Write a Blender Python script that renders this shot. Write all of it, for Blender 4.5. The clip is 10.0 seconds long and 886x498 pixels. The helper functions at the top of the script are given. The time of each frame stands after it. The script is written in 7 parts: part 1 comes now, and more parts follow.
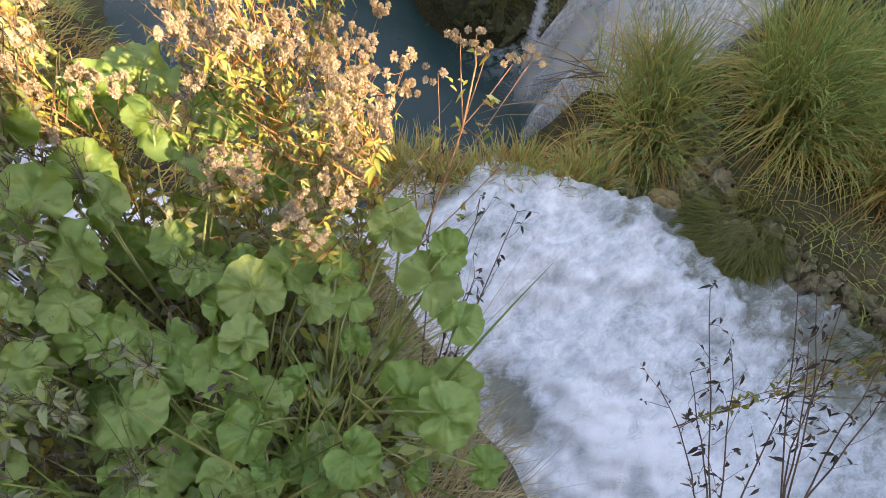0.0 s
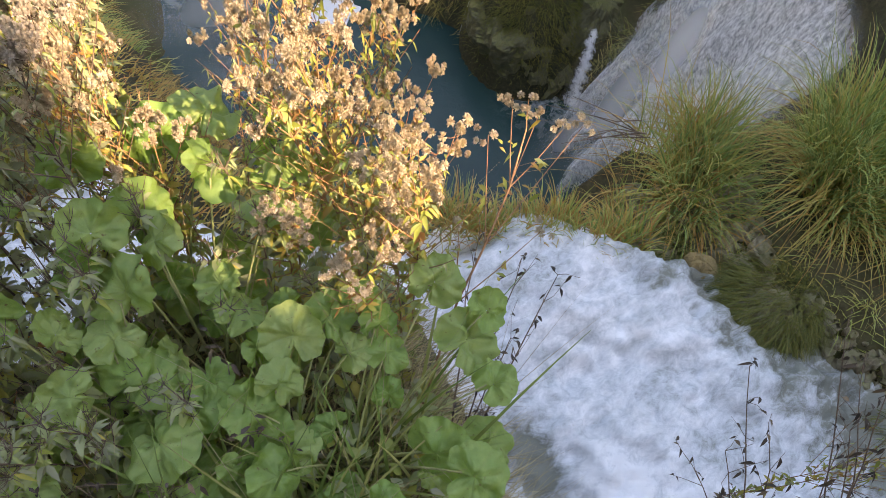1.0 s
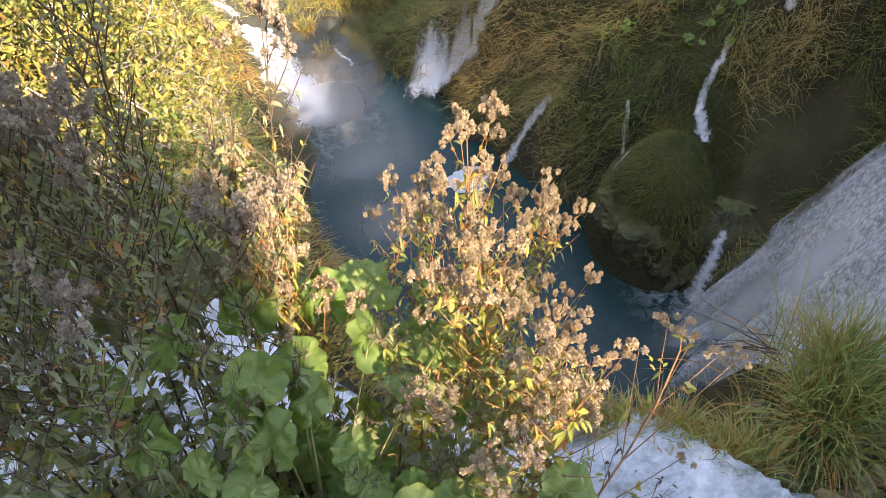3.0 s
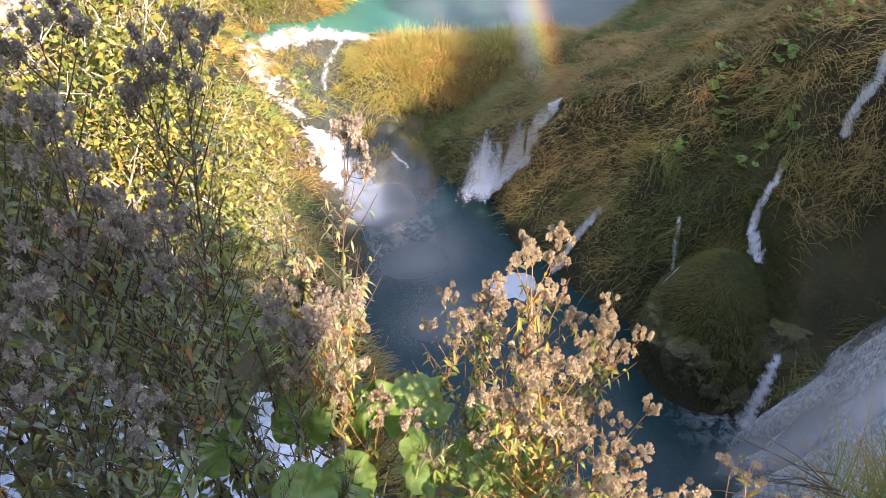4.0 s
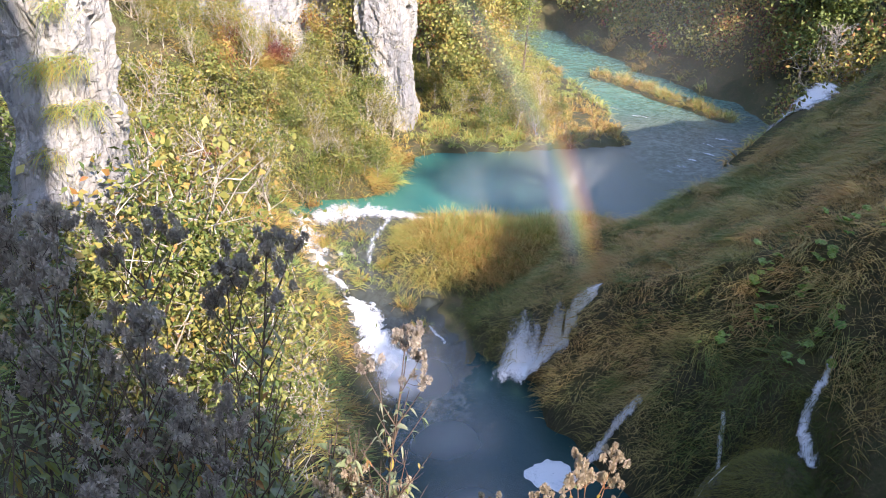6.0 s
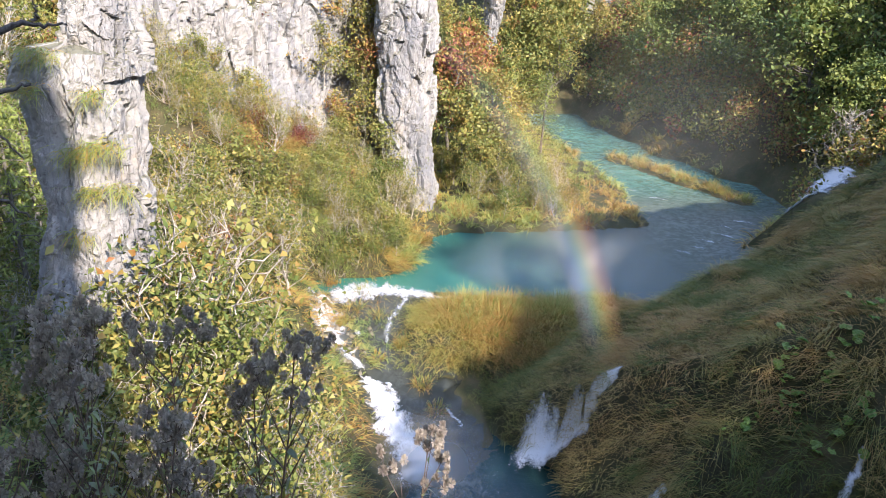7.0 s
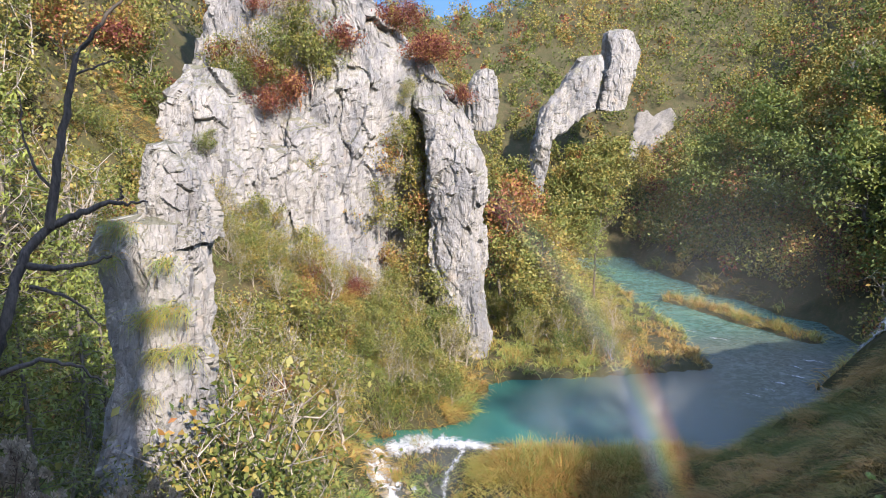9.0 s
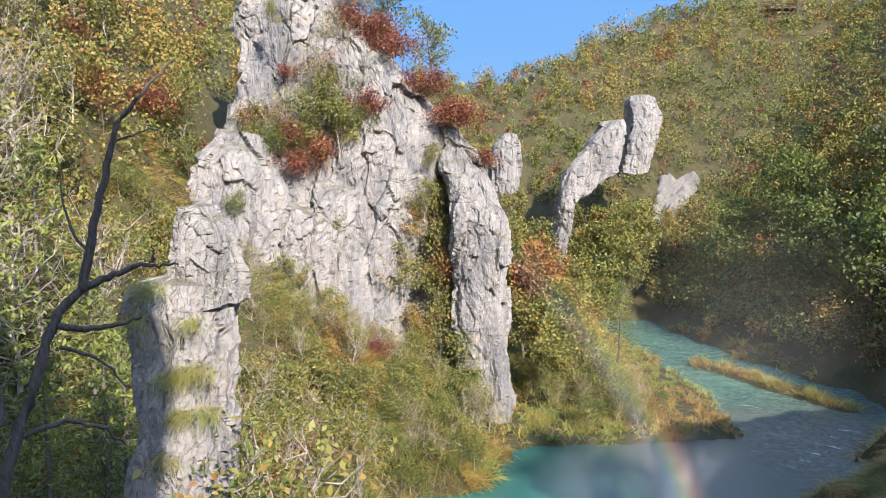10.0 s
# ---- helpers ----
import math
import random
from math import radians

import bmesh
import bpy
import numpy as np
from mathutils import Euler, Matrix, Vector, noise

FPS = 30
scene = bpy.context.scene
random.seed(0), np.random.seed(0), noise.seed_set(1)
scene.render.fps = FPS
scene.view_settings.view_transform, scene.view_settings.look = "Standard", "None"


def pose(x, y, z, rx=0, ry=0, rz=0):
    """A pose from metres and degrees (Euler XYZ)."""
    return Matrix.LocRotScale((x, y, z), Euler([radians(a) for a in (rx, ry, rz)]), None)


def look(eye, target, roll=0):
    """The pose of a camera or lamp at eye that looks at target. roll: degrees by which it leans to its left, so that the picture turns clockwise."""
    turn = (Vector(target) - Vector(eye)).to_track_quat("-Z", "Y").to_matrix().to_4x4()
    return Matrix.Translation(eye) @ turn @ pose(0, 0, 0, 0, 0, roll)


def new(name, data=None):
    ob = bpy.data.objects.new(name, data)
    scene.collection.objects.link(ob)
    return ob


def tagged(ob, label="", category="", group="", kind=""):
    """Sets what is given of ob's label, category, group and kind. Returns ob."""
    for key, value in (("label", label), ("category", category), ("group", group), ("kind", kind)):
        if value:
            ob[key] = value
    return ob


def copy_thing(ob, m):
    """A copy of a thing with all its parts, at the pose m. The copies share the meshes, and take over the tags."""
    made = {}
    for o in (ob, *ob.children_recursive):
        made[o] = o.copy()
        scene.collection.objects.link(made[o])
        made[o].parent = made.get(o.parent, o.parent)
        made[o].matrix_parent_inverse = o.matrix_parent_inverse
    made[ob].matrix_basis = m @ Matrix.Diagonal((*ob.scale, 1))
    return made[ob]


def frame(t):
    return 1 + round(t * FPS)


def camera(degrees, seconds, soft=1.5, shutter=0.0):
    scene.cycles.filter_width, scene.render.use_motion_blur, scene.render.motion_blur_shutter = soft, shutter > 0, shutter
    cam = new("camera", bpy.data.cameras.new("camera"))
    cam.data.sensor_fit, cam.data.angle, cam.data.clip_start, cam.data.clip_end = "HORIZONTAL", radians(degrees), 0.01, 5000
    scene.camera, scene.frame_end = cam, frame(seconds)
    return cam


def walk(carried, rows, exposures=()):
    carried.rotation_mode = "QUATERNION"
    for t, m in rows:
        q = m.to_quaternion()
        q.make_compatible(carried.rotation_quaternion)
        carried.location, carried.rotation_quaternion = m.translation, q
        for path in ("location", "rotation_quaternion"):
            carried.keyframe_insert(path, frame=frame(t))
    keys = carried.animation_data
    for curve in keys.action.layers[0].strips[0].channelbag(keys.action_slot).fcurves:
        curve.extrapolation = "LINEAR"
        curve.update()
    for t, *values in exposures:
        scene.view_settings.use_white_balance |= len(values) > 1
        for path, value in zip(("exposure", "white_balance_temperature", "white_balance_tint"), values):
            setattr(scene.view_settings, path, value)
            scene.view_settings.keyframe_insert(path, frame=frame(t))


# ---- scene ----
cam = camera(65.0, 10.0, 0.7)
PATH = [
    (0, (0.0, 0.0, 0.0), (0.559, 0.582, -1.83), 11.1),
    (0.5, (-0.004, 0.026, 0.014), (0.552, 0.669, -1.796), 10.2),
    (1, (-0.02, 0.05, 0.037), (0.523, 0.776, -1.746), 8.7),
    (1.5, (-0.045, 0.084, 0.056), (0.478, 0.911, -1.689), 7.1),
    (2, (-0.075, 0.114, 0.076), (0.421, 1.051, -1.62), 5.6),
    (2.5, (-0.117, 0.141, 0.114), (0.338, 1.21, -1.514), 4.0),
    (4, (-0.21, 0.214, 0.214), (0.124, 1.654, -1.134), 2.3),
    (4.5, (-0.234, 0.219, 0.25), (0.076, 1.753, -0.996), 2.4),
    (5, (-0.25, 0.223, 0.281), (0.044, 1.836, -0.863), 2.6),
    (5.5, (-0.264, 0.233, 0.314), (0.016, 1.915, -0.732), 2.9),
    (6, (-0.279, 0.243, 0.344), (-0.014, 1.985, -0.603), 3.1),
    (7.5, (-0.312, 0.239, 0.464), (-0.128, 2.121, -0.185), 2.2),
    (8, (-0.313, 0.225, 0.499), (-0.165, 2.14, -0.056), 1.3),
    (8.5, (-0.321, 0.198, 0.529), (-0.215, 2.144, 0.077), 0.4),
    (9, (-0.334, 0.184, 0.551), (-0.269, 2.152, 0.203), -0.2),
    (9.5, (-0.349, 0.177, 0.574), (-0.322, 2.161, 0.321), -0.3),
    (10, (-0.365, 0.163, 0.592), (-0.365, 2.156, 0.418), -0.0),
]
EXPOSURES = [(0.0, 3.55, 11300.0, 22.0), (2.5, 3.4, 10200.0, 21.0), (4.5, 3.05, 7800.0, 24.0), (7.5, 2.55, 6800.0, 17.0), (10.0, 2.22, 6900.0, 17.0)]
walk(cam, [(t, look(eye, target, roll)) for t, eye, target, roll in PATH], EXPOSURES)
SKY_STRENGTH, SUN_STRENGTH = 0.15, 2.0
BOW_FROM, BOW_TO, BOW_STRENGTH = -9.0, 44.0, 0.14


# ---------------- world, sun, exposure ----------------
SUN_AZ, SUN_EL = 154.0, 32.7            # degrees clockwise from +y, above the horizon
world = bpy.data.worlds.new("world")
scene.world = world
world.use_nodes = True
_n = world.node_tree.nodes
_sky = _n.new("ShaderNodeTexSky")
_sky.sky_type, _sky.sun_disc = "NISHITA", False
_sky.ozone_density, _sky.dust_density, _sky.altitude = 2.0, 0.6, 600
_sky.sun_elevation, _sky.sun_rotation = radians(SUN_EL), radians(SUN_AZ)
world.node_tree.links.new(_sky.outputs[0], _n["Background"].inputs[0])
_n["Background"].inputs[1].default_value = SKY_STRENGTH
_sd = bpy.data.lights.new("sun", "SUN")
_sd.energy, _sd.angle, _sd.color = SUN_STRENGTH, radians(0.55), (1.0, 0.93, 0.82)
sun = new("sun", _sd)
_to = Vector((math.sin(radians(SUN_AZ)) * math.cos(radians(SUN_EL)), math.cos(radians(SUN_AZ)) * math.cos(radians(SUN_EL)), math.sin(radians(SUN_EL))))
sun.matrix_world = look(_to * 60, (0, 0, 0))


# ---------------- number helpers ----------------
def rng_of(seed):
    return np.random.RandomState(seed)


def vnoise(p, seed=0):
    """Value noise of points (n, 3), 0 to 1."""
    i = np.floor(p).astype(np.int64)
    f = p - i
    f = f * f * (3 - 2 * f)

    def h(a, b, c):
        n = (a * 374761393 + b * 668265263 + c * 1442695041 + seed * 97531) & 0xFFFFFFFF
        n = ((n ^ (n >> 13)) * 1274126177) & 0xFFFFFFFF
        return ((n ^ (n >> 16)) & 0xFFFF) / 65535.0

    x, y, z = i[..., 0], i[..., 1], i[..., 2]
    u, v, w = f[..., 0], f[..., 1], f[..., 2]
    lo = (h(x, y, z) * (1 - u) + h(x + 1, y, z) * u) * (1 - v) + (h(x, y + 1, z) * (1 - u) + h(x + 1, y + 1, z) * u) * v
    hi = (h(x, y, z + 1) * (1 - u) + h(x + 1, y, z + 1) * u) * (1 - v) + (h(x, y + 1, z + 1) * (1 - u) + h(x + 1, y + 1, z + 1) * u) * v
    return lo * (1 - w) + hi * w


def fbm(p, octaves=4, seed=0):
    """Layered noise, about -1 to 1."""
    p = np.asarray(p, float)
    out, amp, tot = 0, 1.0, 0.0
    for k in range(octaves):
        out = out + amp * (vnoise(p * 2 ** k, seed + k) * 2 - 1)
        tot += amp
        amp *= 0.5
    return out / tot * 1.5


def ridged(p, octaves=4, seed=0):
    """Sharp-edged noise, 0 to 1."""
    p = np.asarray(p, float)
    out, amp, tot = 0, 1.0, 0.0
    for k in range(octaves):
        out = out + amp * (1 - np.abs(vnoise(p * 2 ** k, seed + k) * 2 - 1))
        tot += amp
        amp *= 0.5
    return out / tot


def cells(p, seed=0):
    """Cellular noise: distance to the border of each cell, a number for the cell, and a tilted plane across it."""
    i = np.floor(p).astype(np.int64)
    best = np.full(p.shape[:-1], 9.0)
    second = np.full(p.shape[:-1], 9.0)
    tag = np.zeros(p.shape[:-1])
    plane = np.zeros(p.shape[:-1])

    def h(c, k):
        n = (c[..., 0] * 374761393 + c[..., 1] * 668265263 + c[..., 2] * 1442695041 + (seed * 7 + k) * 97531) & 0xFFFFFFFF
        n = ((n ^ (n >> 13)) * 1274126177) & 0xFFFFFFFF
        return ((n ^ (n >> 16)) & 0xFFFF) / 65535.0

    for a in (-1, 0, 1):
        for b in (-1, 0, 1):
            for c in (-1, 0, 1):
                q = i + [a, b, c]
                off = p - q - np.stack([h(q, 0), h(q, 1), h(q, 2)], -1)
                d = np.sqrt((off ** 2).sum(-1))
                near = d < best
                plane = np.where(near, (off * (np.stack([h(q, 4), h(q, 5), h(q, 6)], -1) - 0.5)).sum(-1), plane)
                second = np.where(near, best, np.minimum(second, d))
                tag = np.where(near, h(q, 3), tag)
                best = np.where(near, d, best)
    return second - best, tag, plane


def xyz(x, y, z=0.0):
    return np.stack(np.broadcast_arrays(np.asarray(x, float), y, z), -1)


def smooth(a, b, x):
    t = np.clip((np.asarray(x, float) - a) / (b - a), 0, 1)
    return t * t * (3 - 2 * t)


def unit(v):
    return v / (np.linalg.norm(v, axis=-1, keepdims=True) + 1e-9)


class Soup:
    """Gathers quads of many small pieces for one mesh; tint is a colour choice for each piece."""

    def __init__(self):
        self.v, self.f, self.t, self.n = [], [], [], 0

    def add(self, v, f, tint=0.5):
        v = np.asarray(v, float).reshape(-1, 3)
        self.v.append(v)
        self.f.append(np.asarray(f, np.int64).reshape(-1, 4) + self.n)
        self.t.append(np.broadcast_to(np.asarray(tint, float), (len(v),)))
        self.n += len(v)
        return self

    def mesh(self, name, mat, smoothed=False):
        return mesh_of(name, np.concatenate(self.v), np.concatenate(self.f), mat, {"tint": np.concatenate(self.t)}, smoothed)


def mesh_of(name, v, f, mat, attrs=None, smoothed=False):
    me = bpy.data.meshes.new(name)
    n, k = f.shape
    me.vertices.add(len(v))
    me.vertices.foreach_set("co", np.ascontiguousarray(v, np.float32).ravel())
    me.loops.add(n * k)
    me.loops.foreach_set("vertex_index", f.astype(np.int32).ravel())
    me.polygons.add(n)
    me.polygons.foreach_set("loop_start", np.arange(0, n * k, k, dtype=np.int32))
    if smoothed:
        me.polygons.foreach_set("use_smooth", np.ones(n, bool))
    me.update(calc_edges=True)
    for key, val in (attrs or {}).items():
        me.attributes.new(key, "FLOAT", "POINT").data.foreach_set("value", np.ascontiguousarray(val, np.float32))
    me.materials.append(mat)
    return me


def grid_faces(rows, cols, closed=False):
    r, c = np.meshgrid(np.arange(rows - 1), np.arange(cols if closed else cols - 1), indexing="ij")
    c2 = (c + 1) % cols
    return np.stack([r * cols + c, r * cols + c2, (r + 1) * cols + c2, (r + 1) * cols + c], -1).reshape(-1, 4)


def tube(pts, r0, r1, k=5):
    """A tapered tube along a line of points: vertices and quads."""
    pts = np.asarray(pts, float)
    d = unit(np.gradient(pts, axis=0))
    side = unit(np.cross(d, np.where(np.abs(d[:, 2:3]) > 0.9, [[1.0, 0.1, 0]], [[0.05, 0.1, 1.0]])))
    up = np.cross(side, d)
    a = np.linspace(0, 2 * np.pi, k, endpoint=False)
    r = np.linspace(r0, r1, len(pts))[:, None, None]
    ring = pts[:, None] + r * (side[:, None] * np.cos(a)[None, :, None] + up[:, None] * np.sin(a)[None, :, None])
    return ring.reshape(-1, 3), grid_faces(len(pts), k, True)


def leaf_quads(c, size, rng, up=0.35, aspect=0.5, heading=None, fold=0.18):
    """Kite-shaped leaves at the points c, turned at random."""
    n = len(c)
    d = unit(rng.normal(size=(n, 3)) + (0 if heading is None else heading))
    nrm = unit(rng.normal(size=(n, 3)) + [0, 0, up * 3])
    s = unit(np.cross(d, nrm))
    nrm = np.cross(s, d)
    L = np.broadcast_to(np.asarray(size, float), (n,))[:, None] * rng.uniform(0.65, 1.3, (n, 1))
    v = np.stack([c - d * L * 0.5, c + s * L * aspect * 0.5 + nrm * L * fold, c + d * L * 0.5, c - s * L * aspect * 0.5 + nrm * L * fold], 1)
    return v.reshape(-1, 3), np.arange(4 * n).reshape(n, 4)


def blades(base, heading, length, width, rng, droop=0.5, stiff=1.0, segs=3):
    """Arched grass blades that start at base, lean to heading (n, 3) and droop."""
    n = len(base)
    L = np.broadcast_to(np.asarray(length, float), (n,))[:, None]
    h = heading.copy()
    flat = unit(np.c_[h[:, :2], np.zeros(n)] + 1e-6)
    side = np.stack([-flat[:, 1], flat[:, 0], np.zeros(n)], 1)
    side = unit(side + 0.5 * rng.normal(size=(n, 3)))
    dr = droop * rng.uniform(0.5, 1.4, (n, 1))
    rows = []
    for k in range(segs + 1):
        s = k / segs
        p = base + L * (h * s * stiff + flat * dr * s * s * 0.6 - np.array([0, 0, 1.0]) * dr * s * s * s * 0.75)
        w = width * (1 - 0.92 * s ** 1.5) * 0.5
        rows += [p - side * w, p + side * w]
    v = np.stack(rows, 1)
    f0 = np.array([[2 * k, 2 * k + 1, 2 * k + 3, 2 * k + 2] for k in range(segs)])
    f = (np.arange(n) * (2 * segs + 2))[:, None, None] + f0
    return v.reshape(-1, 3), f.reshape(-1, 4), 2 * segs + 2


# ---------------- materials ----------------
def rgb(c):
    return (*c, 1.0)


class Nodes:
    """A small writer of node materials."""

    def __init__(self, name):
        self.mat = bpy.data.materials.new(name)
        self.mat.use_nodes = True
        self.t = self.mat.node_tree
        self.t.nodes.clear()
        self.out = self.t.nodes.new("ShaderNodeOutputMaterial")

    def add(self, kind, **values):
        node = self.t.nodes.new("ShaderNode" + kind)
        for key, val in values.items():
            if key.startswith("in_"):
                self.put(node.inputs[int(key[3:])], val)
            elif key == "operation":
                node.operation = val
            elif key == "attribute_name":
                node.attribute_name = val
            elif key == "blend_type":
                node.blend_type = val
            elif key == "data_type":
                node.data_type = val
        return node

    def put(self, socket, val):
        if isinstance(val, bpy.types.NodeSocket):
            self.t.links.new(val, socket)
        else:
            socket.default_value = val

    def coords(self, stretch=(1, 1, 1), rot=(0, 0, 0)):
        tc = self.t.nodes.new("ShaderNodeNewGeometry")
        mp = self.t.nodes.new("ShaderNodeMapping")
        self.t.links.new(tc.outputs["Position"], mp.inputs[0])
        mp.inputs["Scale"].default_value = stretch
        mp.inputs["Rotation"].default_value = [radians(a) for a in rot]
        return mp.outputs[0]

    def noise(self, scale, detail=5, rough=0.6, co=None, distortion=0.0):
        n = self.t.nodes.new("ShaderNodeTexNoise")
        self.put(n.inputs["Vector"], co if co is not None else self.coords())
        n.inputs["Scale"].default_value, n.inputs["Detail"].default_value = scale, detail
        n.inputs["Roughness"].default_value, n.inputs["Distortion"].default_value = rough, distortion
        return n.outputs[0]

    def math(self, op, a, b=0.0, c=0.0):
        n = self.t.nodes.new("ShaderNodeMath")
        n.operation = op
        for s, val in zip(n.inputs, (a, b, c)):
            self.put(s, val)
        return n.outputs[0]

    def attr(self, key):
        n = self.t.nodes.new("ShaderNodeAttribute")
        n.attribute_name = key
        return n.outputs["Fac"]

    def island(self):
        return self.t.nodes.new("ShaderNodeNewGeometry").outputs["Random Per Island"]

    def object_random(self):
        return self.t.nodes.new("ShaderNodeObjectInfo").outputs["Random"]

    def ramp(self, fac, stops, ease="LINEAR"):
        n = self.t.nodes.new("ShaderNodeValToRGB")
        n.color_ramp.interpolation = ease
        e = n.color_ramp.elements
        while len(e) < len(stops):
            e.new(0.5)
        for el, (p, c) in zip(e, stops):
            el.position = p
            el.color = rgb(c) if len(c) == 3 else c
        self.put(n.inputs[0], fac)
        return n.outputs[0]

    def mix(self, fac, a, b, how="MIX"):
        n = self.t.nodes.new("ShaderNodeMixRGB")
        n.blend_type = how
        for s, val in zip(n.inputs, (fac, a, b)):
            self.put(s, rgb(val) if isinstance(val, tuple) and len(val) == 3 else val)
        return n.outputs[0]

    def bump(self, height, strength=0.4, distance=0.02, normal=None):
        n = self.t.nodes.new("ShaderNodeBump")
        n.inputs["Strength"].default_value, n.inputs["Distance"].default_value = strength, distance
        self.put(n.inputs["Height"], height)
        if normal is not None:
            self.put(n.inputs["Normal"], normal)
        return n.outputs[0]

    def principled(self, color, rough=0.8, normal=None, spec=0.4, metal=0.0, **more):
        n = self.t.nodes.new("ShaderNodeBsdfPrincipled")
        self.put(n.inputs["Base Color"], rgb(color) if isinstance(color, tuple) and len(color) == 3 else color)
        self.put(n.inputs["Roughness"], rough)
        self.put(n.inputs["Specular IOR Level"], spec)
        n.inputs["Metallic"].default_value = metal
        if normal is not None:
            self.put(n.inputs["Normal"], normal)
        for key, val in more.items():
            self.put(n.inputs[key.replace("_", " ")], val)
        return n.outputs[0]

    def blend(self, fac, a, b):
        n = self.t.nodes.new("ShaderNodeMixShader")
        for s, val in zip(n.inputs, (fac, a, b)):
            self.put(s, val)
        return n.outputs[0]

    def done(self, shader):
        self.t.links.new(shader, self.out.inputs[0])
        return self.mat


def leaf_material(name, stops, vary=0.25, clear=0.35, rough=0.55, spots=0.0):
    """Leaves: colour from the piece's tint, each leaf a little apart, light passing through."""
    m = Nodes(name)
    fac = m.math("ADD", m.attr("tint"), m.math("MULTIPLY", m.math("SUBTRACT", m.island(), 0.5), vary))
    fac = m.math("ADD", fac, m.math("MULTIPLY", m.math("SUBTRACT", m.noise(9.0, 3), 0.5), 0.25))
    col = m.ramp(fac, stops)
    if spots:
        col = m.mix(m.math("MULTIPLY", m.ramp(m.noise(60.0, 2), [(0.62, (0, 0, 0)), (0.7, (1, 1, 1))]), spots), col, (0.07, 0.045, 0.02))
    body = m.principled(col, rough, spec=0.3)
    tr = m.t.nodes.new("ShaderNodeBsdfTranslucent")
    m.put(tr.inputs[0], m.mix(0.5, col, m.mix(1.0, col, (1.0, 0.95, 0.35), "MULTIPLY")))
    return m.done(m.blend(clear, body, tr.outputs[0]))


def bark_material(name, dark, light, scale=30.0):
    m = Nodes(name)
    co = m.coords((1, 1, 0.25))
    n = m.noise(scale, 5, 0.65, co)
    col = m.ramp(n, [(0.3, dark), (0.7, light)])
    return m.done(m.principled(col, 0.85, m.bump(n, 0.5, 0.01)))


def rock_material(name, pale, mid, dark, moss=0.25, wet=0.0, scale_up=False):
    """Limestone: pale faces, grey weathering streaks, dark cracks, ochre and moss on flat tops."""
    m = Nodes(name)
    big = m.noise(0.35, 6, 0.65, m.coords((1, 1, 0.45)))
    streak = m.noise(1.3, 6, 0.7, m.coords((1.6, 1.6, 0.18)), 0.6)
    fine = m.noise(7.0, 6, 0.7)
    col = m.ramp(big, [(0.32, mid), (0.55, pale), (0.75, pale)])
    col = m.mix(m.math("MULTIPLY", m.ramp(streak, [(0.48, (0, 0, 0)), (0.62, (1, 1, 1))]), 0.75), col, mid)
    col = m.mix(m.math("MULTIPLY", m.ramp(fine, [(0.28, (1, 1, 1)), (0.45, (0, 0, 0))]), 0.75), col, dark)
    och = m.ramp(m.noise(0.8, 4, 0.6), [(0.58, (0, 0, 0)), (0.75, (1, 1, 1))])
    col = m.mix(m.math("MULTIPLY", och, 0.35), col, (0.42, 0.31, 0.19))
    geo = m.t.nodes.new("ShaderNodeNewGeometry")
    sep = m.t.nodes.new("ShaderNodeSeparateXYZ")
    m.t.links.new(geo.outputs["Normal"], sep.inputs[0])
    top = m.math("MULTIPLY", m.ramp(m.math("ADD", sep.outputs[2], m.math("MULTIPLY", m.math("SUBTRACT", m.noise(2.5, 5), 0.5), 1.2)), [(0.55, (0, 0, 0)), (0.85, (1, 1, 1))]), moss)
    col = m.mix(top, col, (0.10, 0.10, 0.03))
    bend = m.t.nodes.new("ShaderNodeVectorMath")
    bend.operation = "MULTIPLY_ADD"
    nz = m.t.nodes.new("ShaderNodeTexNoise")
    nz.inputs["Scale"].default_value, nz.inputs["Detail"].default_value = 0.9, 4
    m.put(nz.inputs["Vector"], m.coords())
    m.put(bend.inputs[0], nz.outputs[1])
    bend.inputs[1].default_value = (0.4, 0.4, 0.4)
    m.put(bend.inputs[2], m.coords((1.0, 1.0, 0.22)))
    crack = None
    for sc, wide in ((0.8, 0.035), (2.3, 0.05)):
        ve = m.t.nodes.new("ShaderNodeTexVoronoi")
        ve.feature = "DISTANCE_TO_EDGE"
        m.put(ve.inputs["Vector"], bend.outputs[0])
        ve.inputs["Scale"].default_value = sc * (1.7 if scale_up else 1.0)
        line = m.ramp(ve.outputs[0], [(0.0, (1, 1, 1)), (wide, (0, 0, 0))])
        crack = line if crack is None else m.math("MAXIMUM", crack, m.math("MULTIPLY", line, 0.7))
    crack = m.math("MULTIPLY", crack, m.ramp(m.noise(0.6, 3), [(0.4, (0.1, 0.1, 0.1)), (0.6, (1, 1, 1))]))
    col = m.mix(m.math("MULTIPLY", crack, 0.22), col, (dark[0] * 0.7, dark[1] * 0.7, dark[2] * 0.7))
    vor = m.t.nodes.new("ShaderNodeTexVoronoi")
    m.put(vor.inputs["Vector"], m.coords((1.0, 1.0, 0.6)))
    vor.inputs["Scale"].default_value = 2.2
    h = m.math("ADD", m.math("MULTIPLY", vor.outputs[0], 0.6), m.math("ADD", m.math("MULTIPLY", fine, 0.8), m.math("MULTIPLY", m.noise(28.0, 5, 0.7), 0.35)))
    h = m.math("SUBTRACT", h, m.math("MULTIPLY", crack, 1.2))
    return m.done(m.principled(col, 0.9 - 0.5 * wet, m.bump(h, 0.6, 0.10), spec=0.25 + 0.3 * wet))


